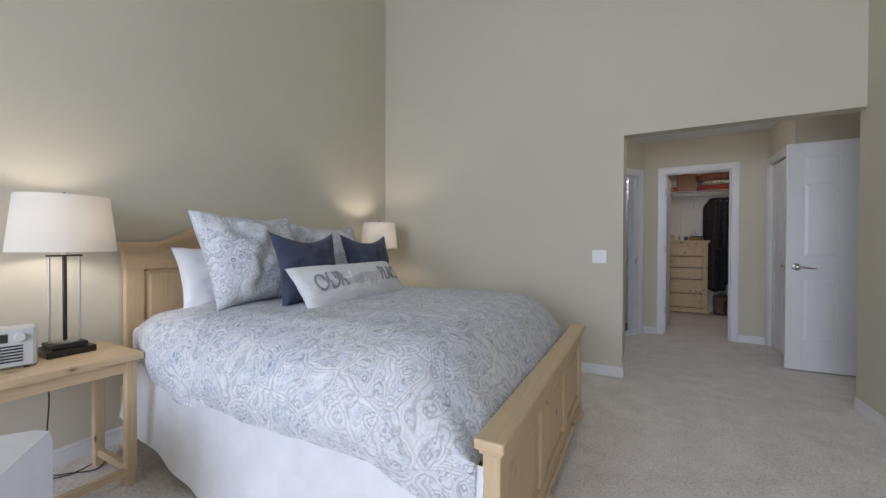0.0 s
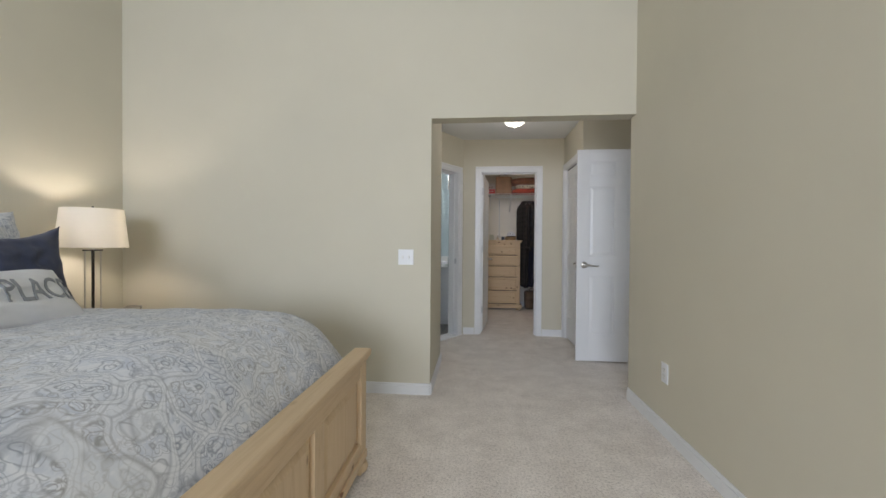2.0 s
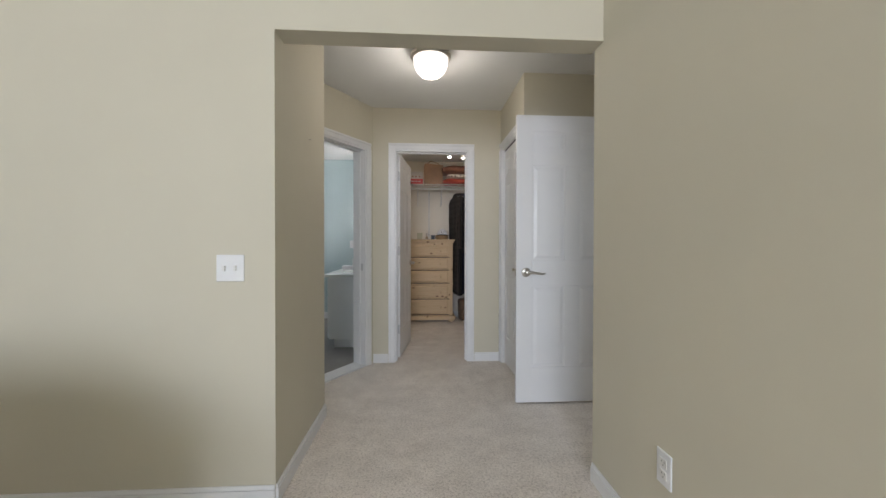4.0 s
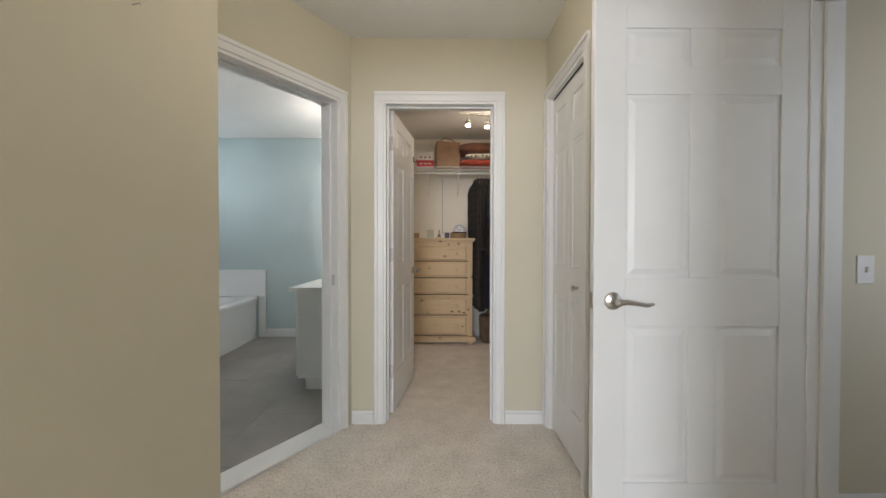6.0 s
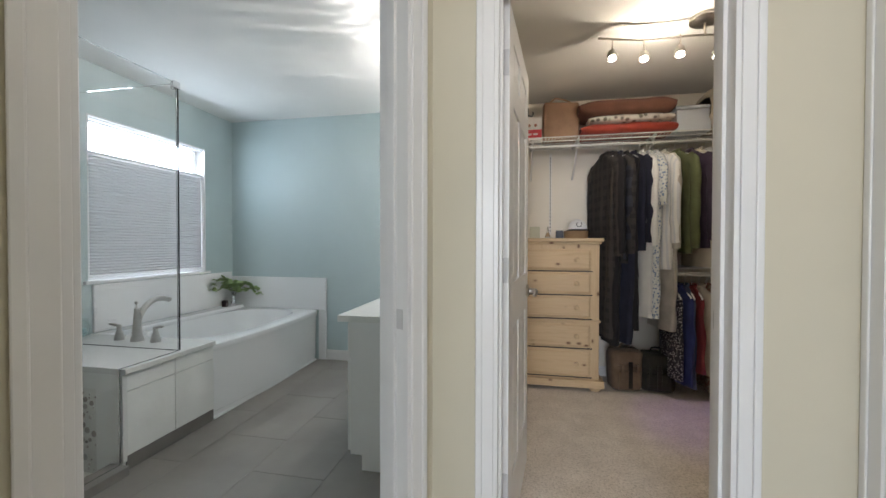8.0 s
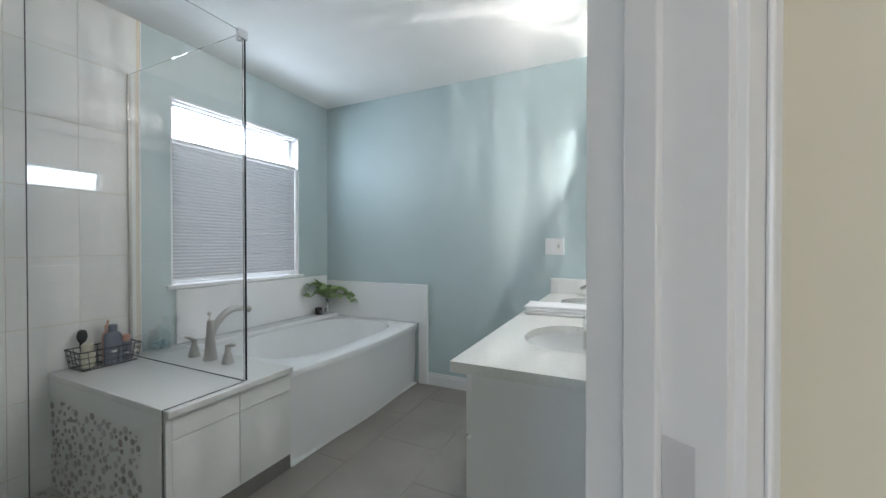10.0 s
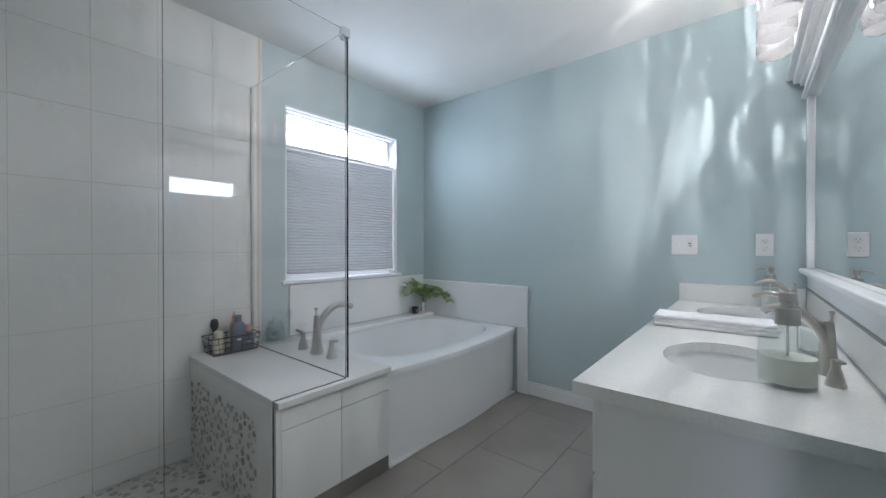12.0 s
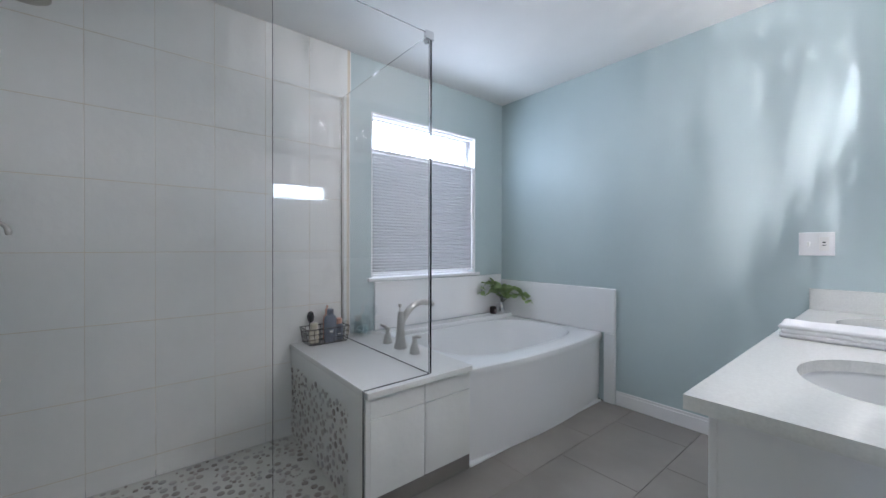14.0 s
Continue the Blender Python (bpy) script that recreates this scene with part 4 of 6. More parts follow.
def wire_shelf(z, x0, x1, y0, y1, label, diag=()):
    o = thing("wire_shelf", label, "shelf", (0, 0, 0), kind="structure")
    part("back_wire", tube([(x0, y1, z), (x1, y1, z)], 0.004, 6), HANGW, o)
    part("front_wire", tube([(x0, y0, z), (x1, y0, z)], 0.004, 8), HANGW, o)
    part("lip_wire", tube([(x0, y0, z - 0.032), (x1, y0, z - 0.032)], 0.004, 8), HANGW, o)
    part("middle_wire", tube([(x0, (y0 + y1) / 2, z - 0.003), (x1, (y0 + y1) / 2, z - 0.003)], 0.003, 6), HANGW, o)
    w = tube([(0, y0 + 0.001, z - 0.032), (0, y0 + 0.001, z + 0.003), (0, y1, z + 0.004)], 0.0016, 5)
    me = mesh_of("wire", w, HANGW)
    n = int((x1 - x0) / 0.0255)
    for i in range(n):
        c = new("wire", me)
        c.location.x = x0 + 0.01 + 0.0255 * i
        c.parent = o
    part("hanging_rod", tube([(x0, ROD_Y, z - 0.055), (x1, ROD_Y, z - 0.055)], 0.0125, 14), HANGW, o, "white hanging rod", 40)
    for x in diag:
        part("bracket", boxes((x - 0.006, y0 + 0.03, z - 0.012, x + 0.006, y1, z - 0.002)), HANGW, o)
        part("brace", tube([(x, y0 + 0.05, z - 0.01), (x, y1 - 0.005, z - 0.28)], 0.008, 8), HANGW, o, "", 40)
        part("rod_hook", boxes((x - 0.01, ROD_Y - 0.016, z - 0.075, x + 0.01, ROD_Y + 0.016, z - 0.012), bev=0.004), HANGW, o)
    return o


wire_shelf(2.02, 0.185, 2.89, 7.70, 8.095, "white wire closet shelf with hanging rod", (0.50, 0.86, 1.42, 2.05, 2.6))
wire_shelf(0.985, 1.50, 2.89, 7.70, 8.095, "lower white wire closet shelf with hanging rod", (1.85, 2.4))
std = structure("shelf_standard", boxes((0.665, 8.092, 1.25, 0.685, 8.0995, 1.98)), HANGW, "white slotted shelf standard on the wall")
for i in range(22):
    part("slot", boxes((0.671, 8.0905, 1.28 + 0.031 * i, 0.679, 8.0925, 1.295 + 0.031 * i)), SLOT, std)


def hanger_mesh():
    bm = tube([tuple(p) for p in spline([(0, 0.012, 0.075), (0, 0.016, 0.09), (0, 0, 0.106), (0, -0.016, 0.09), (0, -0.010, 0.072), (0, 0, 0.05), (0, 0, 0.0)], 16)], 0.0028, 7)
    tube([tuple(p) for p in spline([(0, 0, 0.0), (0, 0.08, -0.028), (0, 0.17, -0.06), (0, 0.20, -0.085)], 9)], [0.006] * 7 + [0.007, 0.005], 8, bm)
    tube([tuple(p) for p in spline([(0, 0, 0.0), (0, -0.08, -0.028), (0, -0.17, -0.06), (0, -0.20, -0.085)], 9)], [0.006] * 7 + [0.007, 0.005], 8, bm)
    tube([(0, -0.19, -0.083), (0, 0.19, -0.083)], 0.004, 7, bm)
    return mesh_of("hanger", bm, HANGW, 50)


HANGER = hanger_mesh()


def garment(kind, mat, label, x, rod, low, sleeve=0.55, w=0.215, t=0.055, seed=0.0, turn=0.0):
    """Clothing on a hanger: body lofted from the neck down to low, with two hanging sleeves."""
    top = rod - 0.098
    h = new("hanger", HANGER)
    h.matrix_basis = pose(x, ROD_Y, rod - 0.0925, 0, 0, turn)
    tagged(h, "white plastic clothes hanger on the closet rod", "hanger", "hangers on the rods")
    o = thing(kind, label, kind, (x, ROD_Y, top), turn, "hanging clothes")
    L = top - low
    bm = bmesh.new()
    rings, n = [], 26
    levels = [(0.01, 0.055, 0.028), (-0.012, 0.085, 0.036), (-0.045, 0.155, t * 0.8), (-0.075, w, t * 0.9), (-0.13, w + 0.004, t)]
    m = max(5, int(L / 0.055))
    levels += [(-0.13 - (L - 0.13) * (i + 1) / m, w * (1.0 + 0.03 * math.sin(seed + 4 * i / m)) - 0.012 * (i + 1) / m, t * (1.0 + 0.25 * (i + 1) / m)) for i in range(m)]
    for z, hw2, th in levels:
        ring = []
        for k in range(n):
            a = 2 * math.pi * k / n
            c, s = math.cos(a), math.sin(a)
            yy = hw2 * math.copysign(abs(s) ** 0.8, s)
            xx = th / 2 * math.copysign(abs(c) ** 0.7, c)
            drape = min(1.0, max(0.0, -z / 0.3))
            xx += drape * (0.013 * math.sin(yy * 34 + seed * 3 + z * 2) + 0.012 * fold(yy + seed, z, 0, 7.0))
            yy += drape * 0.014 * fold(seed, z, c, 5.0)
            ring.append(bm.verts.new((xx, yy, z + (0.01 * fold(yy, seed, 1, 9.0) if z < -0.3 else 0))))
        rings.append(ring)
    for a, b in zip(rings, rings[1:]):
        for k in range(n):
            bm.faces.new((a[k], a[(k + 1) % n], b[(k + 1) % n], b[k]))
    bm.faces.new(rings[0])
    bm.faces.new(list(reversed(rings[-1])))
    part("body", bm, mat, o, "", 60)
    part("collar", tube([(0.018 * math.cos(a), 0.058 * math.sin(a), 0.004 + 0.012 * math.cos(a)) for a in [math.pi * 2 * i / 14 for i in range(15)]], 0.011, 7), mat, o, "", 60)
    if sleeve:
        for sgn in (-1, 1):
            pts = spline([(0, sgn * (w - 0.045), -0.09), (0.004, sgn * (w + 0.015), -0.16), (0.008 * sgn, sgn * (w + 0.032), -0.16 - sleeve * 0.5), (0.012, sgn * (w + 0.018), -0.12 - sleeve)], 14)
            bm = tube([tuple(p + Vector((0.006 * fold(seed, p.z, sgn, 9.0), 0.008 * fold(seed, p.z, sgn + 3, 8.0), 0))) for p in pts], [0.052 - 0.014 * i / 13 + 0.004 * math.sin(i * 2.1 + seed) for i in range(14)], 12)
            for v in bm.verts:
                v.co.x *= 0.62
            part("sleeve", bm, mat, o, "", 60)
    return o


UP, LO = 2.02 - 0.055 + 0.0125, 0.985 - 0.055 + 0.0125
for i, (kind, mat, label, x, low, sl) in enumerate((
        ("coat", FLAN, "long dark plaid flannel coat on a hanger", 1.06, 0.45, 0.68),
        ("shirt", FLAN, "dark plaid flannel shirt on a hanger", 1.115, 1.02, 0.66),
        ("shirt", FLAN2, "dark blue plaid flannel shirt on a hanger", 1.165, 1.05, 0.58),
        ("trousers", BLK, "black trousers folded over a hanger", 1.20, 0.52, 0),
        ("trousers", NVY, "navy trousers folded over a hanger", 1.15, 0.42, 0),
        ("coat", BLK, "long black coat on a hanger", 1.095, 0.40, 0.66),
        ("shirt", NVY, "navy twill shirt on a hanger", 1.255, 1.12, 0.58),
        ("shirt", WHT, "white cotton shirt on a hanger", 1.32, 0.62, 0.60),
        ("dress", FLOR, "white and blue floral dress on a hanger", 1.375, 0.62, 0.3),
        ("shirt", STRP, "white striped shirt on a hanger", 1.42, 0.98, 0.58),
        ("dress", SATIN, "long grey satin dress on a hanger", 1.485, 0.52, 0.62),
        ("sweater", OLIV, "olive green knitted sweater on a hanger", 1.575, 1.10, 0.62),
        ("sweater", PURP, "dark purple knitted sweater on a hanger", 1.66, 1.14, 0.56),
        ("blouse", CREAM, "cream blouse on a hanger", 1.73, 1.00, 0.3),
        ("shirt", LGRY, "pale grey shirt on a hanger", 1.79, 1.12, 0.56),
        ("shirt", LBLU, "pale blue denim shirt on a hanger", 1.855, 1.12, 0.58),
        ("shirt", WHT, "white cotton shirt on a hanger", 1.92, 1.10, 0.58),
        ("blouse", LACE, "black lace blouse on a hanger", 1.98, 1.12, 0.5),
        ("shirt", STRP, "white striped shirt on a hanger", 2.04, 1.06, 0.58),
        ("shirt", SALM, "salmon cotton shirt on a hanger", 2.10, 1.08, 0.55),
        ("shirt", WHT, "white cotton shirt on a hanger", 2.17, 1.10, 0.55),
        ("shirt", LGRY, "pale grey shirt on a hanger", 2.25, 1.10, 0.55),
        ("shirt", WHT, "white cotton shirt on a hanger", 2.34, 1.08, 0.55),
        ("shirt", NVY, "navy twill shirt on a hanger", 2.44, 1.12, 0.55))):
    garment(kind, mat, label, x, UP, low, sl, 0.222 + 0.012 * math.sin(i * 1.7), 0.066, i * 1.37, 9 + 7 * math.sin(i * 2.3) + (3 if i < 7 else 0))
for i, (kind, mat, label, low) in enumerate((
        ("dress", DOTS, "black dotted dress on a hanger", 0.16),
        ("dress", BLUE, "royal blue dress on a hanger", 0.12),
        ("jeans", DENI, "dark denim jeans on a hanger", 0.10),
        ("blouse", DRED, "dark red blouse on a hanger", 0.22),
        ("blouse", CREAM, "cream blouse on a hanger", 0.20),
        ("skirt", BRNP, "brown floral skirt on a hanger", 0.07),
        ("shirt", GPLD, "grey and white checked shirt on a hanger", 0.06),
        ("blouse", LGRY, "pale grey blouse on a hanger", 0.12),
        ("blouse", PINK, "pink floral blouse on a hanger", 0.22),
        ("dress", RED, "red cotton dress on a hanger", 0.05),
        ("blouse", RED, "red cotton blouse on a hanger", 0.16),
        ("shirt", ORNG, "orange striped jersey shirt on a hanger", 0.12),
        ("blouse", SALM, "salmon cotton blouse on a hanger", 0.2),
        ("blouse", WHT, "white cotton blouse on a hanger", 0.2),
        ("blouse", ORNG, "orange striped jersey blouse on a hanger", 0.18),
        ("dress", NVY, "navy twill dress on a hanger", 0.1),
        ("blouse", LGRY, "pale grey blouse on a hanger", 0.2),
        ("skirt", BRNP, "brown floral skirt on a hanger", 0.12))):
    garment(kind, mat, label, 1.55 + 0.051 * i, LO, low, 0, 0.20 + 0.01 * math.sin(i * 2.1), 0.046, i * 2.11 + 5, 6 * math.sin(i * 1.9))

# bags under the clothes
TAN = cloth("tan_canvas", (0.17, 0.115, 0.075), 0.25)
DGRN = cloth("dark_green_canvas", (0.035, 0.034, 0.028), 0.25)


def pack(mat, label, at, turn, w, h, d):
    o = thing("backpack", label, "bag", at, turn)
    bm = bmesh.new()
    box(bm, -w / 2, -d / 2, 0, w / 2, d / 2, h, min(w, d) * 0.28, 4)
    for v in bm.verts:
        v.co += Vector((0.02 * fold(v.co.x, v.co.z, 0, 9.0), 0.02 * fold(v.co.z, v.co.x, 3, 9.0), -0.04 * (v.co.z / h) * abs(v.co.x)))
        v.co.z = max(0.0, v.co.z)
    part("body", bm, mat, o, "", 60)
    part("pocket", boxes((-w * 0.34, -d / 2 - 0.035, h * 0.06, w * 0.34, -d / 2 + 0.03, h * 0.52), bev=0.02), mat, o, "", 50)
    part("flap", boxes((-w * 0.40, -d / 2 - 0.018, h * 0.60, w * 0.40, d * 0.3, h * 0.97), bev=0.03), mat, o, "", 50)
    part("strap", boxes((-0.015, -d / 2 - 0.042, h * 0.12, 0.015, -d / 2 - 0.03, h * 0.75), bev=0.003), DARKM, o)
    part("strap", boxes((w * 0.2, -d / 2 - 0.042, h * 0.2, w * 0.2 + 0.018, -d / 2 - 0.03, h * 0.7), bev=0.003), mat, o)
    part("strap", boxes((-w * 0.2 - 0.018, -d / 2 - 0.042, h * 0.2, -w * 0.2, -d / 2 - 0.03, h * 0.7), bev=0.003), mat, o)
    part("handle", tube([tuple(p) for p in spline([(-0.04, 0, h * 0.95), (-0.03, 0, h + 0.03), (0.03, 0, h + 0.03), (0.04, 0, h * 0.95)], 9)], 0.007, 7), mat, o, "", 60)
    return o


pack(TAN, "tan canvas backpack standing under the hanging clothes", (1.235, 7.83, 0), 8, 0.25, 0.33, 0.17)
pack(DGRN, "dark green canvas bag standing under the hanging clothes", (1.48, 7.86, 0), -6, 0.28, 0.30, 0.2)

# on the upper shelf
SZ = 2.0262
LEATH = plain("brown_leather", (0.33, 0.20, 0.12), 0.45, var=0.2, scale=6, fine=150, relief=0.2)
tote = thing("tote_bag", "brown leather tote bag with looped handle on the shelf", "bag", (0.735, 7.90, SZ))
bm = bmesh.new()
box(bm, -0.142, -0.10, 0, 0.142, 0.10, 0.325, 0.02, 3)
for v in bm.verts:
    k = v.co.z / 0.325
    v.co.y *= 1 - 0.55 * k
    v.co.z += 0.07 * k * -v.co.x
    v.co.x += 0.01 * fold(v.co.z, v.co.y, 0, 10)
part("body", bm, LEATH, tote, "", 50)
part("handle", tube([tuple(p) for p in spline([(-0.115, 0.0, 0.31), (-0.06, 0, 0.362), (-0.03, 0, 0.372), (0.06, 0, 0.345), (0.12, 0, 0.295)], 16)], 0.007, 8), LEATH, tote, "", 60)
CARD = plain("white_printed_card", (0.72, 0.70, 0.68), 0.6)
cart = thing("carton", "white carton with red printed band on the shelf", "box", (0.475, 7.86, SZ))
part("box", boxes((-0.10, -0.08, 0, 0.10, 0.08, 0.19), bev=0.002), CARD, cart)
part("red_band", boxes((-0.1008, -0.0808, 0.012, 0.1008, -0.079, 0.085)), plain("red_print", (0.55, 0.05, 0.06), 0.5), cart, "red printed band")
for x in (-0.05, 0.0, 0.05):
    part("print_bar", boxes((x - 0.018, -0.0818, 0.04, x + 0.018, -0.0800, 0.055)), CARD, cart)
    part("print_dot", lathe([(0.012, 0), (0.012, 0.001), (0, 0.001)], 12, cap=False), plain("brown_print", (0.3, 0.1, 0.06), 0.5), cart).matrix_basis = pose(x, -0.0803, 0.12, 90, 0, 0)


def blanket(mat, label, at, w, d, h, seed):
    rows = []
    for j in range(29):
        a = math.pi * 2 * j / 28
        r = []
        for i in range(41):
            x = -w / 2 + w * i / 40
            e = (1 - (2 * i / 40 - 1) ** 6)
            y = d / 2 * math.copysign(abs(math.cos(a)) ** 0.6, math.cos(a)) * (0.92 + 0.08 * e)
            z = h / 2 + h / 2 * math.copysign(abs(math.sin(a)) ** 0.7, math.sin(a)) * (0.55 + 0.45 * e)
            up = 1 if math.sin(a) > 0 else 0.15
            r.append((x + 0.012 * fold(a, seed, 0, 2.0), y, max(0.0, z + up * (0.012 * fold(x, y + seed, 0, 6.0)))))
        rows.append(r)
    bm = sheet(rows)
    bmesh.ops.remove_doubles(bm, verts=bm.verts[:], dist=1e-4)
    bmesh.ops.holes_fill(bm, edges=[e for e in bm.edges if e.is_boundary])
    return solid("blanket", bm, mat, label, "blanket", 60, at)


RUST = cloth("rust_red_fleece", (0.34, 0.05, 0.03), 0.2, 200)
BRNF = cloth("brown_fleece", (0.17, 0.075, 0.05), 0.2, 200)
LEAFP = print_cloth("white_leaf_print", (0.16, 0.14, 0.12), (0.60, 0.57, 0.52), (0.66, 0.63, 0.58), 22)
blanket(RUST, "folded rust red blanket on the shelf", (1.225, 7.88, SZ), 0.70, 0.36, 0.095, 1)
blanket(LEAFP, "folded white leaf-patterned blanket in the pile", (1.25, 7.88, SZ + 0.09), 0.62, 0.34, 0.07, 2)
blanket(BRNF, "folded brown fleece blanket topping the pile", (1.215, 7.88, SZ + 0.152), 0.70, 0.35, 0.135, 3)
pb = thing("storage_box", "clear plastic storage box with grey lid", "box", (1.70, 7.90, SZ))
part("tub", boxes((-0.12, -0.14, 0, 0.12, 0.14, 0.175), bev=0.012), plain("frosted_plastic", (0.62, 0.66, 0.72), 0.3), pb, "", 40)
part("lid", boxes((-0.13, -0.15, 0.175, 0.13, 0.15, 0.20), bev=0.006), plain("grey_plastic_lid", (0.42, 0.45, 0.50), 0.4), pb, "grey plastic lid", 40)
BEIG = cloth("beige_canvas", (0.42, 0.37, 0.29), 0.15)
blanket(BEIG, "bulging beige canvas bag on the shelf", (1.925, 7.90, SZ), 0.24, 0.36, 0.35, 4)
blanket(cloth("blue_nylon", (0.03, 0.06, 0.30), 0.2), "bulging blue nylon duffel bag on the shelf", (2.27, 7.88, SZ), 0.44, 0.36, 0.33, 5)

# on the dresser
TZ = 1.214
WICK = wood("woven_tan_basket", (0.42, 0.27, 0.14), (0.30, 0.18, 0.09), (0.2, 0.1, 0.05), 0, 0.7, False)
wb = thing("basket", "oval tan basket with a lid on the dresser", "basket", (0.86, 7.85, TZ))
bm = lathe([(0.088, 0), (0.095, 0.01), (0.095, 0.05), (0.098, 0.052), (0.098, 0.06), (0.08, 0.062)], 36)
part("bowl", bm, WICK, wb, "", 40)
cap = thing("baseball_cap", "white baseball cap with dark brim resting on the basket", "cap", (0.87, 7.84, TZ + 0.062))
rows = [[(0.075 * math.cos(a) * math.cos(b), 0.085 * math.sin(a) * math.cos(b), 0.012 + 0.085 * math.sin(b)) for a in [2 * math.pi * i / 24 for i in range(25)]] for b in [math.pi / 2 * j / 8 for j in range(9)]]
bm = sheet(rows)
bmesh.ops.remove_doubles(bm, verts=bm.verts[:], dist=1e-5)
part("crown", bm, WHITEC, cap, "", 60)
bm = sheet([[((0.07 + 0.065 * r * math.cos(a * 0.9)) * math.sin(a), -(0.07 + 0.065 * r * max(0, math.cos(a))) * math.cos(a), 0.014 - 0.014 * r) for a in [-1.25 + 2.5 * i / 16 for i in range(17)]] for r in (0, 0.5, 1)], 0.003)
part("brim", bm, BLK, cap, "dark brim", 60)
part("emblem", tube([(0.02 * math.cos(a), -0.083 - 0.0 * a, 0.05 + 0.02 * math.sin(a)) for a in [2.3 + 4.8 * i / 12 for i in range(13)]], 0.003, 6), NVY, cap)
solid("photo_frame", boxes((0.49, 7.89, TZ, 0.57, 7.905, TZ + 0.10), bev=0.003), plain("pale_sage_frame", (0.50, 0.50, 0.38), 0.5), "small pale green picture frame standing on the dresser", "frame")
pf = thing("perfume_bottle", "small clear perfume bottle with silver cap", "bottle", (0.635, 7.86, TZ))
part("bottle", lathe([(0.022, 0), (0.024, 0.006), (0.018, 0.03), (0.008, 0.05), (0.008, 0.062)], 18), GLASS, pf, "", 40)
part("cap", lathe([(0.007, 0.062), (0.008, 0.08), (0.005, 0.098), (0, 0.10)], 14, cap=False), CHROME, pf, "", 40)
solid("box", boxes((0.70, 7.82, TZ, 0.755, 7.88, TZ + 0.065), bev=0.003), plain("dark_blue_box", (0.05, 0.055, 0.075), 0.5), "small dark blue box on the dresser", "box")
solid("box", boxes((0.33, 7.84, TZ, 0.40, 7.90, TZ + 0.06), bev=0.003), WICK, "small tan box on the dresser", "box")

# track light
tl = thing("track_light", "brushed nickel track light with five small spots", "lamp", (0, 0, 0))
bar = spline([(0.82, 6.86, 2.335), (1.10, 6.93, 2.335), (1.40, 6.93, 2.335), (1.75, 7.02, 2.335)], 24)
part("bar", tube([tuple(p) for p in bar], 0.006, 8), NICKEL, tl, "", 40)
part("canopy", lathe([(0.075, HC), (0.078, HC - 0.02), (0.06, HC - 0.035), (0, HC - 0.037)], 30, (1.40, 6.94, 0), cap=False), NICKEL, tl, "", 40)
part("post", tube([(1.40, 6.94, HC - 0.03), (1.40, 6.94, 2.335)], 0.006, 8), NICKEL, tl)
SPOTON = emit("lit_halogen_face", (1.0, 0.95, 0.85), 25.0)
for x, y in SPOTS:
    s = part("spot", lathe([(0.012, 0.055), (0.022, 0.045), (0.031, 0.0), (0.028, 0.0), (0.018, 0.035), (0.0, 0.036)], 22, cap=False), NICKEL, tl, "", 40)
    s.matrix_basis = look((x, y, 2.225), (x - 0.03, y - 0.16, 1.7)) @ pose(0, 0, 0, 0, 0, 0)
    part("lens", lathe([(0.019, 0.006), (0.0, 0.004)], 20, cap=False), SPOTON, s, "lit halogen face")
    part("stalk", tube([(0, 0, 0.05), (0.0, 0.03, 0.075)], 0.004, 6), NICKEL, s)
    part("drop", tube([(x, y, 2.335), (x, y - 0.01, 2.26)], 0.004, 6), NICKEL, tl)

# ---- closet: dresser ----
dr = thing("dresser", "tall knotty pine chest of five drawers", "dresser", (0.632, 7.9, 0))
part("body", boxes((-0.385, -0.19, 0.09, 0.385, 0.19, 1.165), bev=0.004), PINE_Z, dr)
part("top", boxes((-0.415, -0.215, 1.185, 0.415, 0.195, 1.214), bev=0.007), PINE_X, dr)
part("top_moulding", boxes((-0.40, -0.202, 1.165, 0.40, 0.195, 1.185), bev=0.006), PINE_X, dr)
part("belt_moulding", boxes((-0.395, -0.205, 0.545, 0.395, 0.19, 0.563), bev=0.005), PINE_X, dr)
part("base", boxes((-0.415, -0.225, 0.03, 0.42, 0.19, 0.09), bev=0.006), PINE_X, dr)
for x in (-0.36, 0.36):
    for y in (-0.17, 0.15):
        part("foot", lathe([(0.035, 0), (0.045, 0.012), (0.045, 0.025), (0.035, 0.032)], 18, (x, y, 0)), PINE_Z, dr, "", 40)
for z0, z1 in ((0.955, 1.13), (0.765, 0.945), (0.575, 0.755), (0.34, 0.535), (0.11, 0.325)):
    bm = boxes((-0.325, -0.198, z0, 0.325, -0.19, z1), bev=0.002)
    d = part("drawer", bm, PINE_X, dr)
    fr = bmesh.new()
    frustum(fr, -0.318, z0 + 0.008, 0.318, z1 - 0.008, -0.198, -0.209, 0.016)
    part("drawer_face", fr, PINE_X, d)
    for x in (-0.21, 0.21):
        kb = lathe([(0.012, 0), (0.009, 0.008), (0.011, 0.014), (0.020, 0.022), (0.019, 0.032), (0.010, 0.037), (0, 0.038)], 18, cap=False)
        bmesh.ops.rotate(kb, matrix=Matrix.Rotation(math.pi / 2, 3, "X"), verts=kb.verts[:])
        bmesh.ops.translate(kb, vec=(x, -0.208, (z0 + z1) / 2), verts=kb.verts[:])
        part("knob", kb, PINE_Z, d, "", 40)
    # solid dark strip stands in for the shade in the gap below the drawer
    part("drawer_gap_shade", boxes((-0.332, -0.1945, z0 - 0.0095, 0.332, -0.1885, z0 - 0.0005)), SLOT, dr)

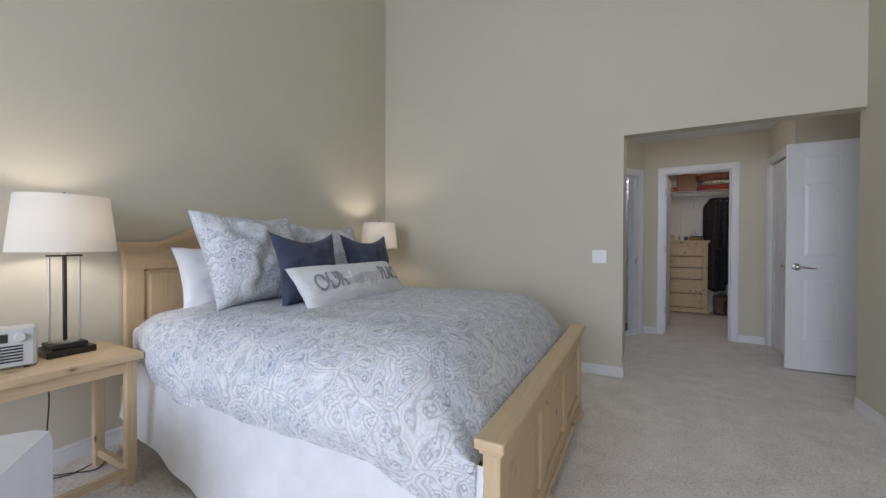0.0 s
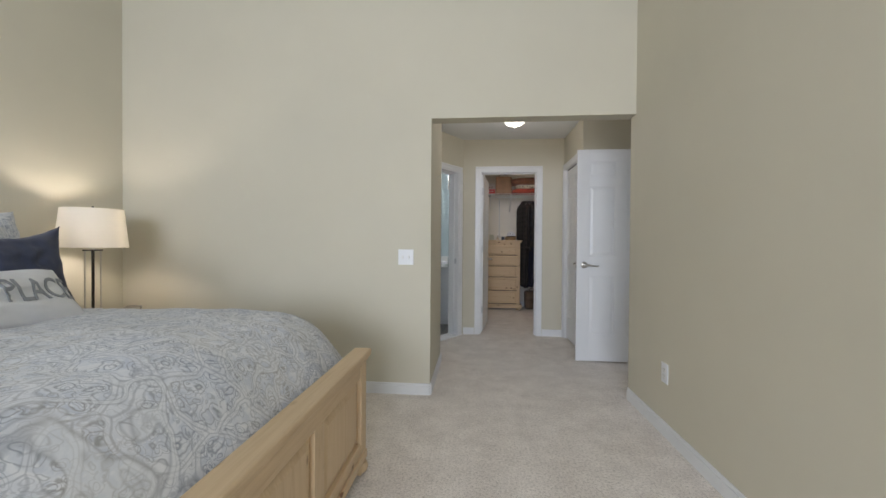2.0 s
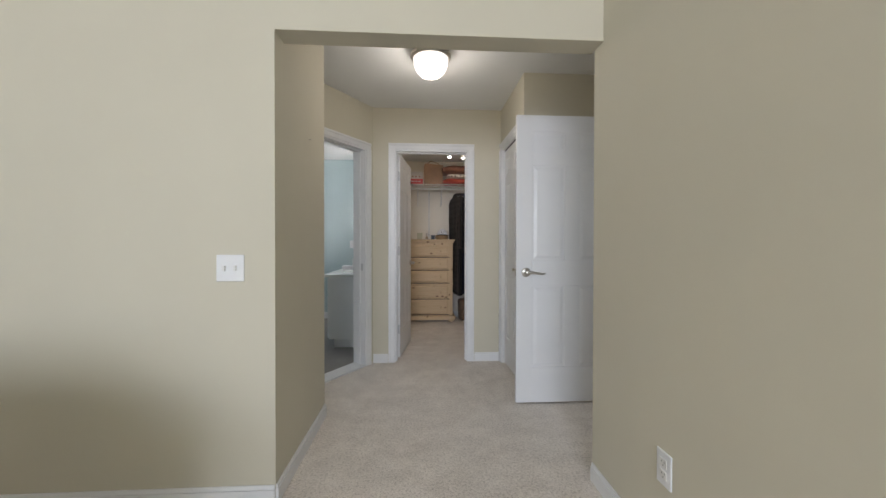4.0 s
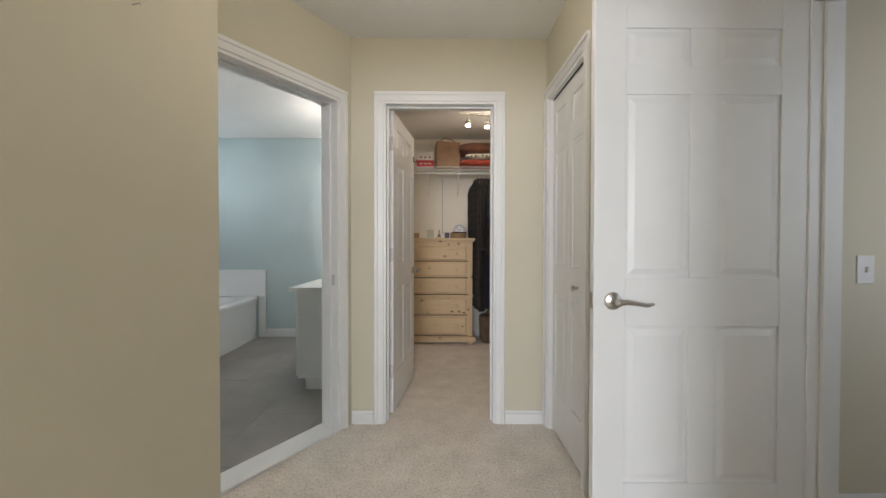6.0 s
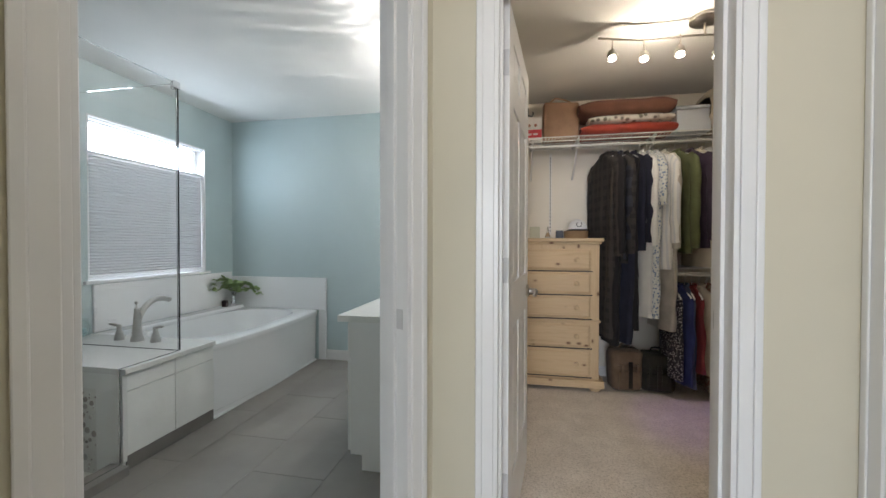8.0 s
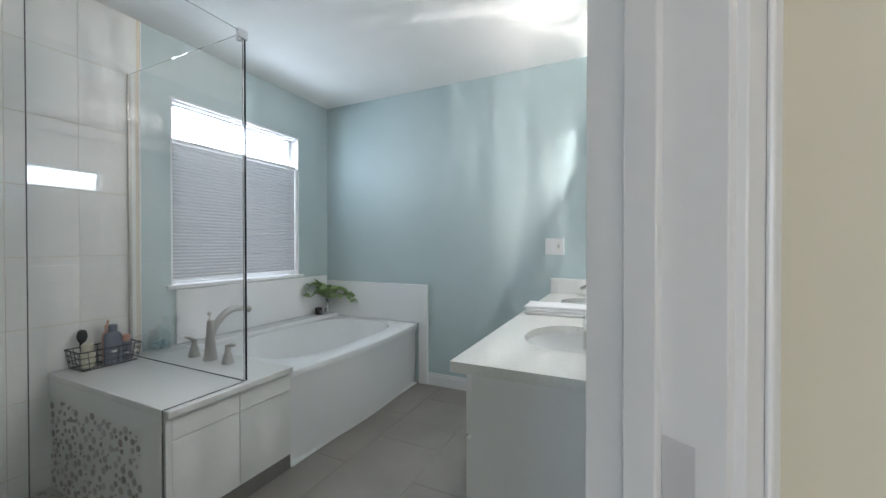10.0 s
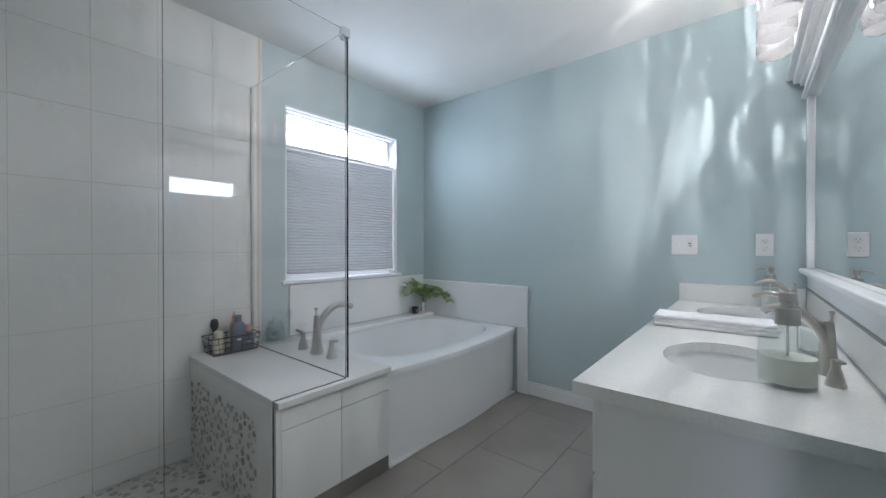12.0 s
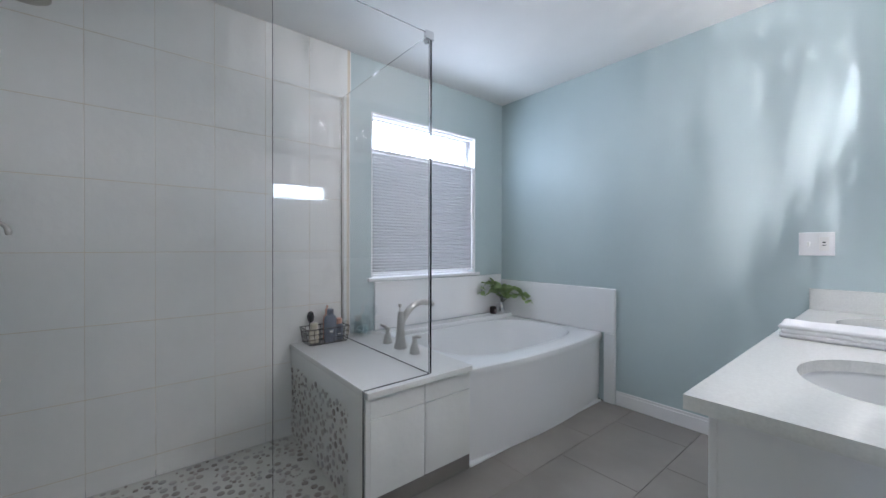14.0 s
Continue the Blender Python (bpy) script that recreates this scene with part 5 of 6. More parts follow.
# ---- bathroom ----
# window with cellular shade lowered from the top
DAY = emit("bright_daylight_pane", (0.86, 0.93, 1.0), 3.0)
win = thing("window_1", "bathroom window with a pale grey pleated shade lowered from the top", "window", (BW, (WY0 + WY1) / 2, 0), kind="structure")
hw = (WY1 - WY0) / 2
part("reveal", boxes((-0.14, -hw, WZ0, -0.001, -hw + 0.012, WZ1), (-0.14, hw - 0.012, WZ0, -0.001, hw, WZ1), (-0.14, -hw + 0.012, WZ1 - 0.012, -0.001, hw - 0.012, WZ1)), WHITE, win)
part("window_sill", boxes((-0.14, -hw - 0.03, WZ0 - 0.018, 0.028, hw + 0.03, WZ0 + 0.006), bev=0.004), WHITE, win)
part("window_frame", boxes((-0.125, -hw + 0.012, WZ0 + 0.006, -0.09, -hw + 0.032, WZ1 - 0.012), (-0.125, hw - 0.032, WZ0 + 0.006, -0.09, hw - 0.012, WZ1 - 0.012), (-0.125, -hw + 0.032, WZ0 + 0.006, -0.09, hw - 0.032, WZ0 + 0.02), (-0.125, -hw + 0.032, WZ1 - 0.026, -0.09, hw - 0.032, WZ1 - 0.012)), WHITE, win)
o = part("pane", boxes((-0.112, -hw + 0.032, WZ0 + 0.02, -0.106, hw - 0.032, WZ1 - 0.026)), GLASS, win)
o.visible_shadow = False
part("shade_top_rail", boxes((-0.06, -hw + 0.016, 1.80, -0.022, hw - 0.016, 1.825), bev=0.003), WHITE, win)
part("shade_head_rail", boxes((-0.06, -hw + 0.014, WZ1 - 0.026, -0.022, hw - 0.014, WZ1 - 0.0125), bev=0.003), WHITE, win)
part("shade_bottom_rail", boxes((-0.06, -hw + 0.016, WZ0 + 0.028, -0.022, hw - 0.016, WZ0 + 0.044), bev=0.003), WHITE, win)


def shade_cloth():
    m, nt, b = material("pleated_grey_fabric", 0.9)
    b.inputs["Base Color"].default_value = (0.36, 0.36, 0.36, 1)
    tr = nt.nodes.new("ShaderNodeBsdfTranslucent")
    tr.inputs[0].default_value = (0.55, 0.56, 0.56, 1)
    mx = nt.nodes.new("ShaderNodeMixShader")
    mx.inputs[0].default_value = 0.14
    nt.links.new(b.outputs[0], mx.inputs[1])
    nt.links.new(tr.outputs[0], mx.inputs[2])
    nt.links.new(mx.outputs[0], nt.nodes["Material Output"].inputs[0])
    return m


SHCLOTH = shade_cloth()
rows, z, k = [], WZ0 + 0.044, 0
while z < 1.801:
    rows.append([(-0.033 if k % 2 else -0.039, -hw + 0.018, z), (-0.033 if k % 2 else -0.039, hw - 0.018, z)])
    z += 0.011
    k += 1
part("pleated_shade", sheet(rows), SHCLOTH, win, "pale grey pleated fabric")
part("shade_cord", boxes((-0.042, -0.30, 1.825, -0.040, -0.299, 2.035), (-0.042, 0.30, 1.825, -0.040, 0.301, 2.035)), WHITE, win)
structure("backdrop", boxes((BW - 0.5, WY0 - 0.6, 0.3, BW - 0.48, WY1 + 0.6, 3.2)), DAY, "bright overcast daylight outside the window")

# shower bench, curb and glass
bench = thing("shower_bench", "tiled shower bench with a white quartz top", "bench", (0, 0, 0))
part("core", boxes((BW, 6.155, -0.03, -1.60, 6.72, 0.4995)), PORC, bench)
part("benchtop", boxes((BW + 0.001, 6.135, 0.50, -1.567, 6.719, 0.53), bev=0.004), QUARTZ, bench, "white quartz slab")
for y0, y1 in ((6.158, 6.435), (6.438, 6.719)):
    for z0, z1 in ((0.076, 0.405), (0.408, 0.499)):
        part("tile", boxes((-1.60, y0, z0, -1.588, y1, z1), bev=0.0015), WTILE, bench)
part("toe_tile", boxes((-1.60, 6.158, 0.0, -1.590, 6.719, 0.074), bev=0.0015), DARKTILE, bench, "grey skirting tile")
part("edge_trim", boxes((-1.60, 6.135, 0.05, -1.586, 6.1575, 0.499), bev=0.002), QUARTZ, bench)
part("side_border", boxes((-1.765, 6.141, -0.03, -1.60, 6.154, 0.4995), (BW + 0.001, 6.141, 0.415, -1.765, 6.154, 0.4995)), WTILE, bench)
part("mosaic_grout", boxes((BW + 0.001, 6.147, -0.03, -1.765, 6.1545, 0.415)), plain("white_mosaic_grout", (0.66, 0.66, 0.62), 0.8), bench)
curb = thing("shower_curb", "low grey tiled shower curb", "curb", (0, 0, 0), kind="structure")
for y0, y1 in ((4.90, 5.205), (5.208, 5.515), (5.518, 5.825), (5.828, 6.134)):
    part("tile", boxes((-1.665, y0, -0.05, -1.545, y1, 0.045), bev=0.002), GREYTILE, curb)
structure("floor_5", boxes((BW, 4.90, -0.15, -1.60, 6.155, -0.034)), plain("white_mosaic_bed", (0.60, 0.60, 0.56), 0.8), "white grout bed of the pebble shower floor")

gp = thing("shower_screen", "frameless clear glass shower screen with chrome clips", "shower screen", (0, 0, 0))
bm = strip([(5.785, 0.046), (6.128, 0.046), (6.128, 0.5325), (6.465, 0.5325), (6.465, 2.107), (5.785, 2.107)], -1.605, -1.595)
part("front_pane", bm, GLASS, gp).visible_shadow = False
part("return_pane", boxes((BW + 0.012, 6.469, 0.5325, -1.595, 6.479, 2.107)), GLASS, gp).visible_shadow = False
part("corner_clip", boxes((-1.612, 6.44, 2.075, -1.588, 6.486, 2.115), (-1.64, 6.462, 2.075, -1.612, 6.486, 2.115), bev=0.002), CHROME, gp, "chrome corner clip")
part("corner_seal", boxes((-1.604, 6.4655, 0.533, -1.596, 6.4685, 2.10)), CHROME, gp)
part("wall_channel", boxes((BW + 0.013, 6.464, 0.5325, BW + 0.030, 6.484, 2.107), bev=0.002), NICKEL, gp, "brushed wall channel")
part("bottom_seal", boxes((BW + 0.03, 6.468, 0.5305, -1.606, 6.480, 0.5325), (-1.606, 6.136, 0.5305, -1.594, 6.464, 0.5325)), SLOT, gp)
part("edge_seal", boxes((-1.604, 6.1285, 0.05, -1.597, 6.1335, 0.53)), SLOT, gp)

# shower fittings on the south wall
sh = thing("rain_shower", "round brushed nickel rain shower head", "shower", (-2.38, 4.912, 2.115))
part("arm", tube([(0, 0.0, 0.06), (0, 0.06, 0.07), (0, 0.12, 0.06), (0, 0.15, 0.02)], 0.010, 12), NICKEL, sh, "", 40)
part("head", lathe([(0.015, 0.025), (0.05, 0.012), (0.085, 0.004), (0.088, -0.008), (0.08, -0.012), (0, -0.010)], 32, (0, 0.155, 0), cap=False), NICKEL, sh, "", 40)
part("flange", boxes((-0.03, 0.0, 0.035, 0.03, 0.006, 0.095), bev=0.003), NICKEL, sh)
sv = thing("shower_valve", "brushed nickel shower valve with a curved lever", "shower valve", (-2.45, 4.912, 1.20))
pl = lathe([(0.08, 0.0), (0.078, 0.008), (0.03, 0.016), (0.025, 0.05), (0.0, 0.052)], 32, cap=False)
bmesh.ops.rotate(pl, matrix=Matrix.Rotation(-math.pi / 2, 3, "X"), verts=pl.verts[:])
part("plate", pl, NICKEL, sv, "", 40)
part("lever", tube([tuple(p) for p in spline([(0, 0.045, 0.0), (0.0, 0.075, 0.015), (0, 0.105, 0.0), (0, 0.115, -0.035)], 12)], [0.009] * 8 + [0.010, 0.011, 0.011, 0.008], 12), NICKEL, sv, "", 40)

# bathtub
tub = thing("bathtub", "white acrylic alcove bathtub with a bowed front apron", "bathtub", (0, 0, 0))


def rim_x(y):
    t = (y - 6.72) / (BN - 6.72)
    return -1.60 + 0.055 * math.sin(math.pi * min(1, max(0, t))) ** 0.9


n = 72
rings = []
cx, cy, ax, ay = -2.06, 7.40, 0.36, 0.585
for f, z in ((0.0, 0.497), (0.01, 0.482), (0.08, 0.40), (0.16, 0.25), (0.24, 0.14), (0.40, 0.105), (0.99, 0.10)):
    ring = []
    for i in range(n):
        a = 2 * math.pi * i / n
        c, s = math.cos(a), math.sin(a)
        e = 2 / 3.2
        px = cx + ax * (1 - f) * math.copysign(abs(c) ** e, c) * (1.06 if c > 0 else 1.0)
        py = cy + ay * (1 - f) * math.copysign(abs(s) ** e, s)
        ring.append((px, py, z))
    rings.append(ring)
outer = []
for i in range(n):
    a = 2 * math.pi * i / n
    c, s = math.cos(a), math.sin(a)
    k = 1 / max(abs(c), abs(s))
    y = min(BN - 0.002, max(6.722, 7.393 + 0.672 * s * k))
    x = -2.09 + (0.49 if c > 0 else 0.488) * c * k
    if c > 0 and abs(c) >= abs(s) - 1e-6:
        x = rim_x(y)
    outer.append((max(BW + 0.002, x), y))
bm = bmesh.new()
full = [[((x - 0.03 if x > -1.7 else x), y, 0.0) for x, y in outer], [((x - 0.03 if x > -1.7 else x), y, 0.035) for x, y in outer], [((x - 0.022 if x > -1.7 else x), y, 0.04) for x, y in outer], [((x - 0.018 if x > -1.7 else x), y, 0.42) for x, y in outer], [((x - 0.004 if x > -1.7 else x), y, 0.455) for x, y in outer], [(x, y, 0.475) for x, y in outer], [((x - 0.003 if x > -1.7 else x), y, 0.493) for x, y in outer], [((x - 0.014 if x > -1.7 else x), y, 0.50) for x, y in outer]] + rings
vv = [[bm.verts.new(p) for p in r] for r in full]
for a, b in zip(vv, vv[1:]):
    for i in range(n):
        bm.faces.new((a[i], a[(i + 1) % n], b[(i + 1) % n], b[i]))
bm.faces.new(vv[-1])
part("basin", bm, PORC, tub, "", 35)
part("back_ledge", boxes((BW + 0.003, 6.722, 0.46, -2.425, BN - 0.003, 0.53), bev=0.02), PORC, tub)
part("wall_surround", boxes((BW + 0.001, BN - 0.028, 0.502, -1.492, BN - 0.001, 0.824), (-1.575, BN - 0.028, 0.0, -1.492, BN - 0.001, 0.502), bev=0.006), PORC, tub)
part("wall_surround", boxes((BW + 0.001, 6.722, 0.531, BW + 0.020, BN - 0.028, 0.872), bev=0.005), PORC, tub)
part("caulk", boxes((-1.63, 6.73, 0.0, -1.59, BN - 0.03, 0.008)), PORC, tub)


def oval_plate(x0, y0, x1, y1, z0, z1, holes, n=48):
    """A slab along y with oval holes; holes: (cx, cy, rx, ry), split at cuts between them."""
    bm = bmesh.new()
    cuts = [y0] + [(holes[i][1] + holes[i + 1][1]) / 2 for i in range(len(holes) - 1)] + [y1]
    for (cx, cy, rx, ry), ya, yb in zip(holes, cuts, cuts[1:]):
        ring = []
        for i in range(n):
            a = 2 * math.pi * (i + 0.5) / n
            c, s = math.cos(a), math.sin(a)
            k = min(((x1 - cx) / c if c > 0 else (x0 - cx) / c) if abs(c) > 1e-9 else 9, ((yb - cy) / s if s > 0 else (ya - cy) / s) if abs(s) > 1e-9 else 9)
            ring.append(((cx + rx * c, cy + ry * s), (cx + c * k, cy + s * k)))
        corners = [(x1, yb), (x0, yb), (x0, ya), (x1, ya)]
        for z in (z0, z1):
            pin = [bm.verts.new((*p, z)) for p, q in ring]
            pout = [bm.verts.new((*q, z)) for p, q in ring]
            for i in range(n):
                j = (i + 1) % n
                p, q = pout[i].co, pout[j].co
                ends = [pout[i]]
                if abs(p.x - q.x) > 1e-5 and abs(p.y - q.y) > 1e-5:
                    cn = min(corners, key=lambda w: (w[0] - (p.x + q.x) / 2) ** 2 + (w[1] - (p.y + q.y) / 2) ** 2)
                    ends.append(bm.verts.new((*cn, z)))
                bm.faces.new([pin[j], pin[i]] + ends + [pout[j]])
            if z == z0:
                keep = pin
        for i in range(n):
            j = (i + 1) % n
            bm.faces.new((keep[i], keep[j], pin[j], pin[i]))
    for a, b in (((x0, y0), (x1, y0)), ((x1, y0), (x1, y1)), ((x1, y1), (x0, y1)), ((x0, y1), (x0, y0))):
        bm.faces.new([bm.verts.new((*a, z0)), bm.verts.new((*b, z0)), bm.verts.new((*b, z1)), bm.verts.new((*a, z1))])
    bmesh.ops.remove_doubles(bm, verts=bm.verts[:], dist=1e-5)
    return bm


van = thing("vanity_cabinet", "white painted double vanity cabinet", "vanity", (0, 0, 0))
part("body", boxes((-0.455, 6.355, 0.10, BE - 0.001, BN - 0.001, 0.60), (-0.455, 6.355, 0.60, -0.435, BN - 0.001, 0.778), (-0.435, 6.355, 0.60, BE - 0.001, 6.375, 0.778)), WHITE, van)
part("toe_kick", boxes((-0.40, 6.40, 0.0, BE - 0.001, BN - 0.001, 0.10)), WHITE, van)
part("base_moulding", boxes((-0.41, 6.388, 0.0, BE - 0.001, 6.40, 0.085), bev=0.003), WHITE, van)
y = 6.36
for k, w in enumerate((0.42, 0.43, 0.42, 0.42)):
    part("drawer_front", boxes((-0.474, y, 0.585, -0.4555, y + w - 0.006, 0.765), bev=0.004), WHITE, van)
    dd = boxes((-0.474, y, 0.115, -0.4555, y + w - 0.006, 0.575), bev=0.004)
    part("cabinet_door", dd, WHITE, van)
    y += w
ct = thing("countertop", "white speckled quartz countertop with two oval undermount basins", "countertop", (0, 0, 0))
SINKS = [(-0.235, 6.76, 0.15, 0.205), (-0.235, 7.70, 0.15, 0.205)]
part("slab", oval_plate(-0.507, 6.316, BE - 0.001, BN - 0.001, 0.779, 0.81, SINKS), QUARTZ, ct)
for cx, cy, rx, ry in SINKS:
    bm = bmesh.new()
    prev = None
    for f, z in ((1.03, 0.7785), (1.0, 0.76), (0.93, 0.71), (0.75, 0.66), (0.4, 0.635), (0.06, 0.63)):
        r = [bm.verts.new((cx + rx * f * math.cos(2 * math.pi * i / 40), cy + ry * f * math.sin(2 * math.pi * i / 40), z)) for i in range(40)]
        if prev:
            for i in range(40):
                bm.faces.new((prev[i], prev[(i + 1) % 40], r[(i + 1) % 40], r[i]))
        prev = r
    bm.faces.new(prev)
    bs = part("basin", bm, PORC, ct, "white ceramic basin", 50)
    part("drain", lathe([(0.024, 0.632), (0.02, 0.636), (0.0, 0.636)], 18, (cx, cy, 0), cap=False), CHROME, bs, "", 40)
part("backsplash", boxes((-0.505, BN - 0.022, 0.8105, BE - 0.022, BN - 0.001, 0.915), bev=0.002), QUARTZ, ct)
part("side_splash", boxes((BE - 0.021, 6.318, 0.8105, BE - 0.001, BN - 0.001, 0.915), bev=0.002), QUARTZ, ct)

# mirror in a white frame with a moulded cornice and ledge
MIRROR = plain("mirror_silver", (0.9, 0.92, 0.92), 0.0, 1.0, var=0.0, relief=0)
mi = thing("mirror", "wide wall mirror in a white moulded frame", "mirror", (0, 0, 0))
MY0, MY1, MZ0, MZ1 = 6.16, 8.02, 1.02, 1.86
part("glass", boxes((BE - 0.012, MY0 + 0.06, MZ0 + 0.002, BE - 0.006, MY1 - 0.05, MZ1 - 0.001)), MIRROR, mi)
part("backing", boxes((BE - 0.006, MY0, MZ0 - 0.1, BE - 0.001, MY1, MZ1 + 0.1)), WHITE, mi)
for y0, y1 in ((MY0, MY0 + 0.06), (MY1 - 0.05, MY1)):
    part("stile", boxes((BE - 0.026, y0, MZ0, BE - 0.006, y1, MZ1), bev=0.005), WHITE, mi)
part("apron", boxes((BE - 0.020, MY0 - 0.01, MZ0 - 0.095, BE - 0.006, MY1 + 0.01, MZ0 - 0.024), bev=0.004), WHITE, mi)
part("ledge", boxes((BE - 0.050, MY0 - 0.025, MZ0 - 0.024, BE - 0.006, MY1 + 0.025, MZ0), bev=0.005), WHITE, mi)
part("head_rail", boxes((BE - 0.034, MY0 - 0.01, MZ1, BE - 0.006, MY1 + 0.01, MZ1 + 0.075), bev=0.003), WHITE, mi)
for k, (dx, z0, z1) in enumerate(((0.045, 0.006, 0.026), (0.050, 0.0755, 0.095), (0.075, 0.095, 0.12), (0.10, 0.12, 0.145))):
    part("cornice", boxes((BE - dx, MY0 - 0.02 - 0.012 * k, MZ1 + z0, BE - 0.006, min(MY1 + 0.01 + 0.01 * k, BN - 0.002), MZ1 + z1), bev=0.005), WHITE, mi)

# ---- bathroom: lamps, taps and small things ----


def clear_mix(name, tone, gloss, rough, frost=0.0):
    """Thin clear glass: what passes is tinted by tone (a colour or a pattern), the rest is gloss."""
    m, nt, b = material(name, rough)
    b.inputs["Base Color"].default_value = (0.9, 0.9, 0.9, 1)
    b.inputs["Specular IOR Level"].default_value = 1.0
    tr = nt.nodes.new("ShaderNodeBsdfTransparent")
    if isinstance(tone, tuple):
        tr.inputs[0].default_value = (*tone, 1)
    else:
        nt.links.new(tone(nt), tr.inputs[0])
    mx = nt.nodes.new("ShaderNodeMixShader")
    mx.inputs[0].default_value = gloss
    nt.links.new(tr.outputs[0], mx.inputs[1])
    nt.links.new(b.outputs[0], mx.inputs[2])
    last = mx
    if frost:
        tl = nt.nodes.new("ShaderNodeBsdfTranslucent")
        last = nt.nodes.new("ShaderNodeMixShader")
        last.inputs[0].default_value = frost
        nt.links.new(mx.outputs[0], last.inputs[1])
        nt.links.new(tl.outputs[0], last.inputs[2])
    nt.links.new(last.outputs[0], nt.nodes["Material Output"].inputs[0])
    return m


def streak_mask(nt):
    """Upright streaks put into the glass tint, imitating caustics on walls and ceiling."""
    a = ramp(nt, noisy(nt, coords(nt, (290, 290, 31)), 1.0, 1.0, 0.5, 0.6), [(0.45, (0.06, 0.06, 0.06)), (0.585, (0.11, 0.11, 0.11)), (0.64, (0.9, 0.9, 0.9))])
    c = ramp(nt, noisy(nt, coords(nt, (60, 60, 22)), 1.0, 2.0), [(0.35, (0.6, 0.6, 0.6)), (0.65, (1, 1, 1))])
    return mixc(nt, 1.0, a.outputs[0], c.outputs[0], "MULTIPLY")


# the tint pattern masks the lamps, so streaks of light fall around them
JARGLASS = clear_mix("streak_mask_jar_glass", streak_mask, 0.06, 0.08, 0.006)
# base tint this dark is added to cut the lamplight on the countertop
DIMBASE = clear_mix("dimming_jar_base", (0.16, 0.165, 0.165), 0.10, 0.08, 0.01)
THIN = clear_mix("thin_clear_glass", (0.95, 0.97, 0.965), 0.07, 0.03)
BULB = emit("lit_bulb", (1.0, 0.97, 0.92), 30.0)


rng = random.Random(4)
BASE = [(0.0, -0.142), (0.034, -0.140), (0.052, -0.134), (0.059, -0.124)]
JAR = [(0.059, -0.124), (0.0605, -0.105), (0.0605, 0.045), (0.056, 0.066), (0.040, 0.084), (0.024, 0.090)]
for k, y in enumerate(VLAMPS):
    if k % 3 == 0:
        bar = thing("vanity_light", "brushed nickel vanity light with three glass jar shades", "lamp", (0, 0, 0), group="lights over the mirror")
        part("backplate", boxes((BE - 0.022, y - 0.08, 2.195, BE - 0.001, y + 0.43, 2.26), bev=0.006), NICKEL, bar, "brushed nickel backplate")
    s = part("shade", lathe(JAR, 48, cap=False), JARGLASS, bar, "glass jar shade with a tint that casts streaks of light", 50)
    s.location = (VX, y, VZ)
    part("jar_base", lathe(BASE, 48, cap=False), DIMBASE, s, "dark tinted jar base that dims the light below", 50)
    part("cap", lathe([(0.029, 0.078), (0.030, 0.092), (0.020, 0.104), (0.008, 0.118), (0.0, 0.119)], 24, cap=False), NICKEL, s, "brushed nickel cap", 40)
    for z in (-0.10, -0.06, -0.02, 0.02):
        r = 0.0612
        part("rib_ring", tube([(r * math.cos(2 * math.pi * i / 28), r * math.sin(2 * math.pi * i / 28), z) for i in range(29)], 0.0011, 5), THIN, s, "", 60)
    part("bulb", lathe([(0.0, -0.062), (0.016, -0.055), (0.022, -0.035), (0.018, -0.016), (0.012, -0.014)], 20, cap=False), THIN, s, "", 60)
    part("filament", lathe([(0.0, 0.016), (0.012, 0.02), (0.016, 0.03), (0.012, 0.045), (0.0, 0.05)], 16, cap=False), BULB, s, "glowing bulb", 60)
    part("arm", tube([tuple(p) for p in spline([(BE - 0.02 - VX, 0, 0.165), (0.09, 0, 0.175), (0.03, 0, 0.175), (0.0, 0, 0.15), (0, 0, 0.09)], 16)], 0.006, 8), CHROME, s, "", 60)
    part("socket", lathe([(0.016, 0.09), (0.02, 0.075), (0.018, 0.05)], 18), CHROME, s, "", 40)


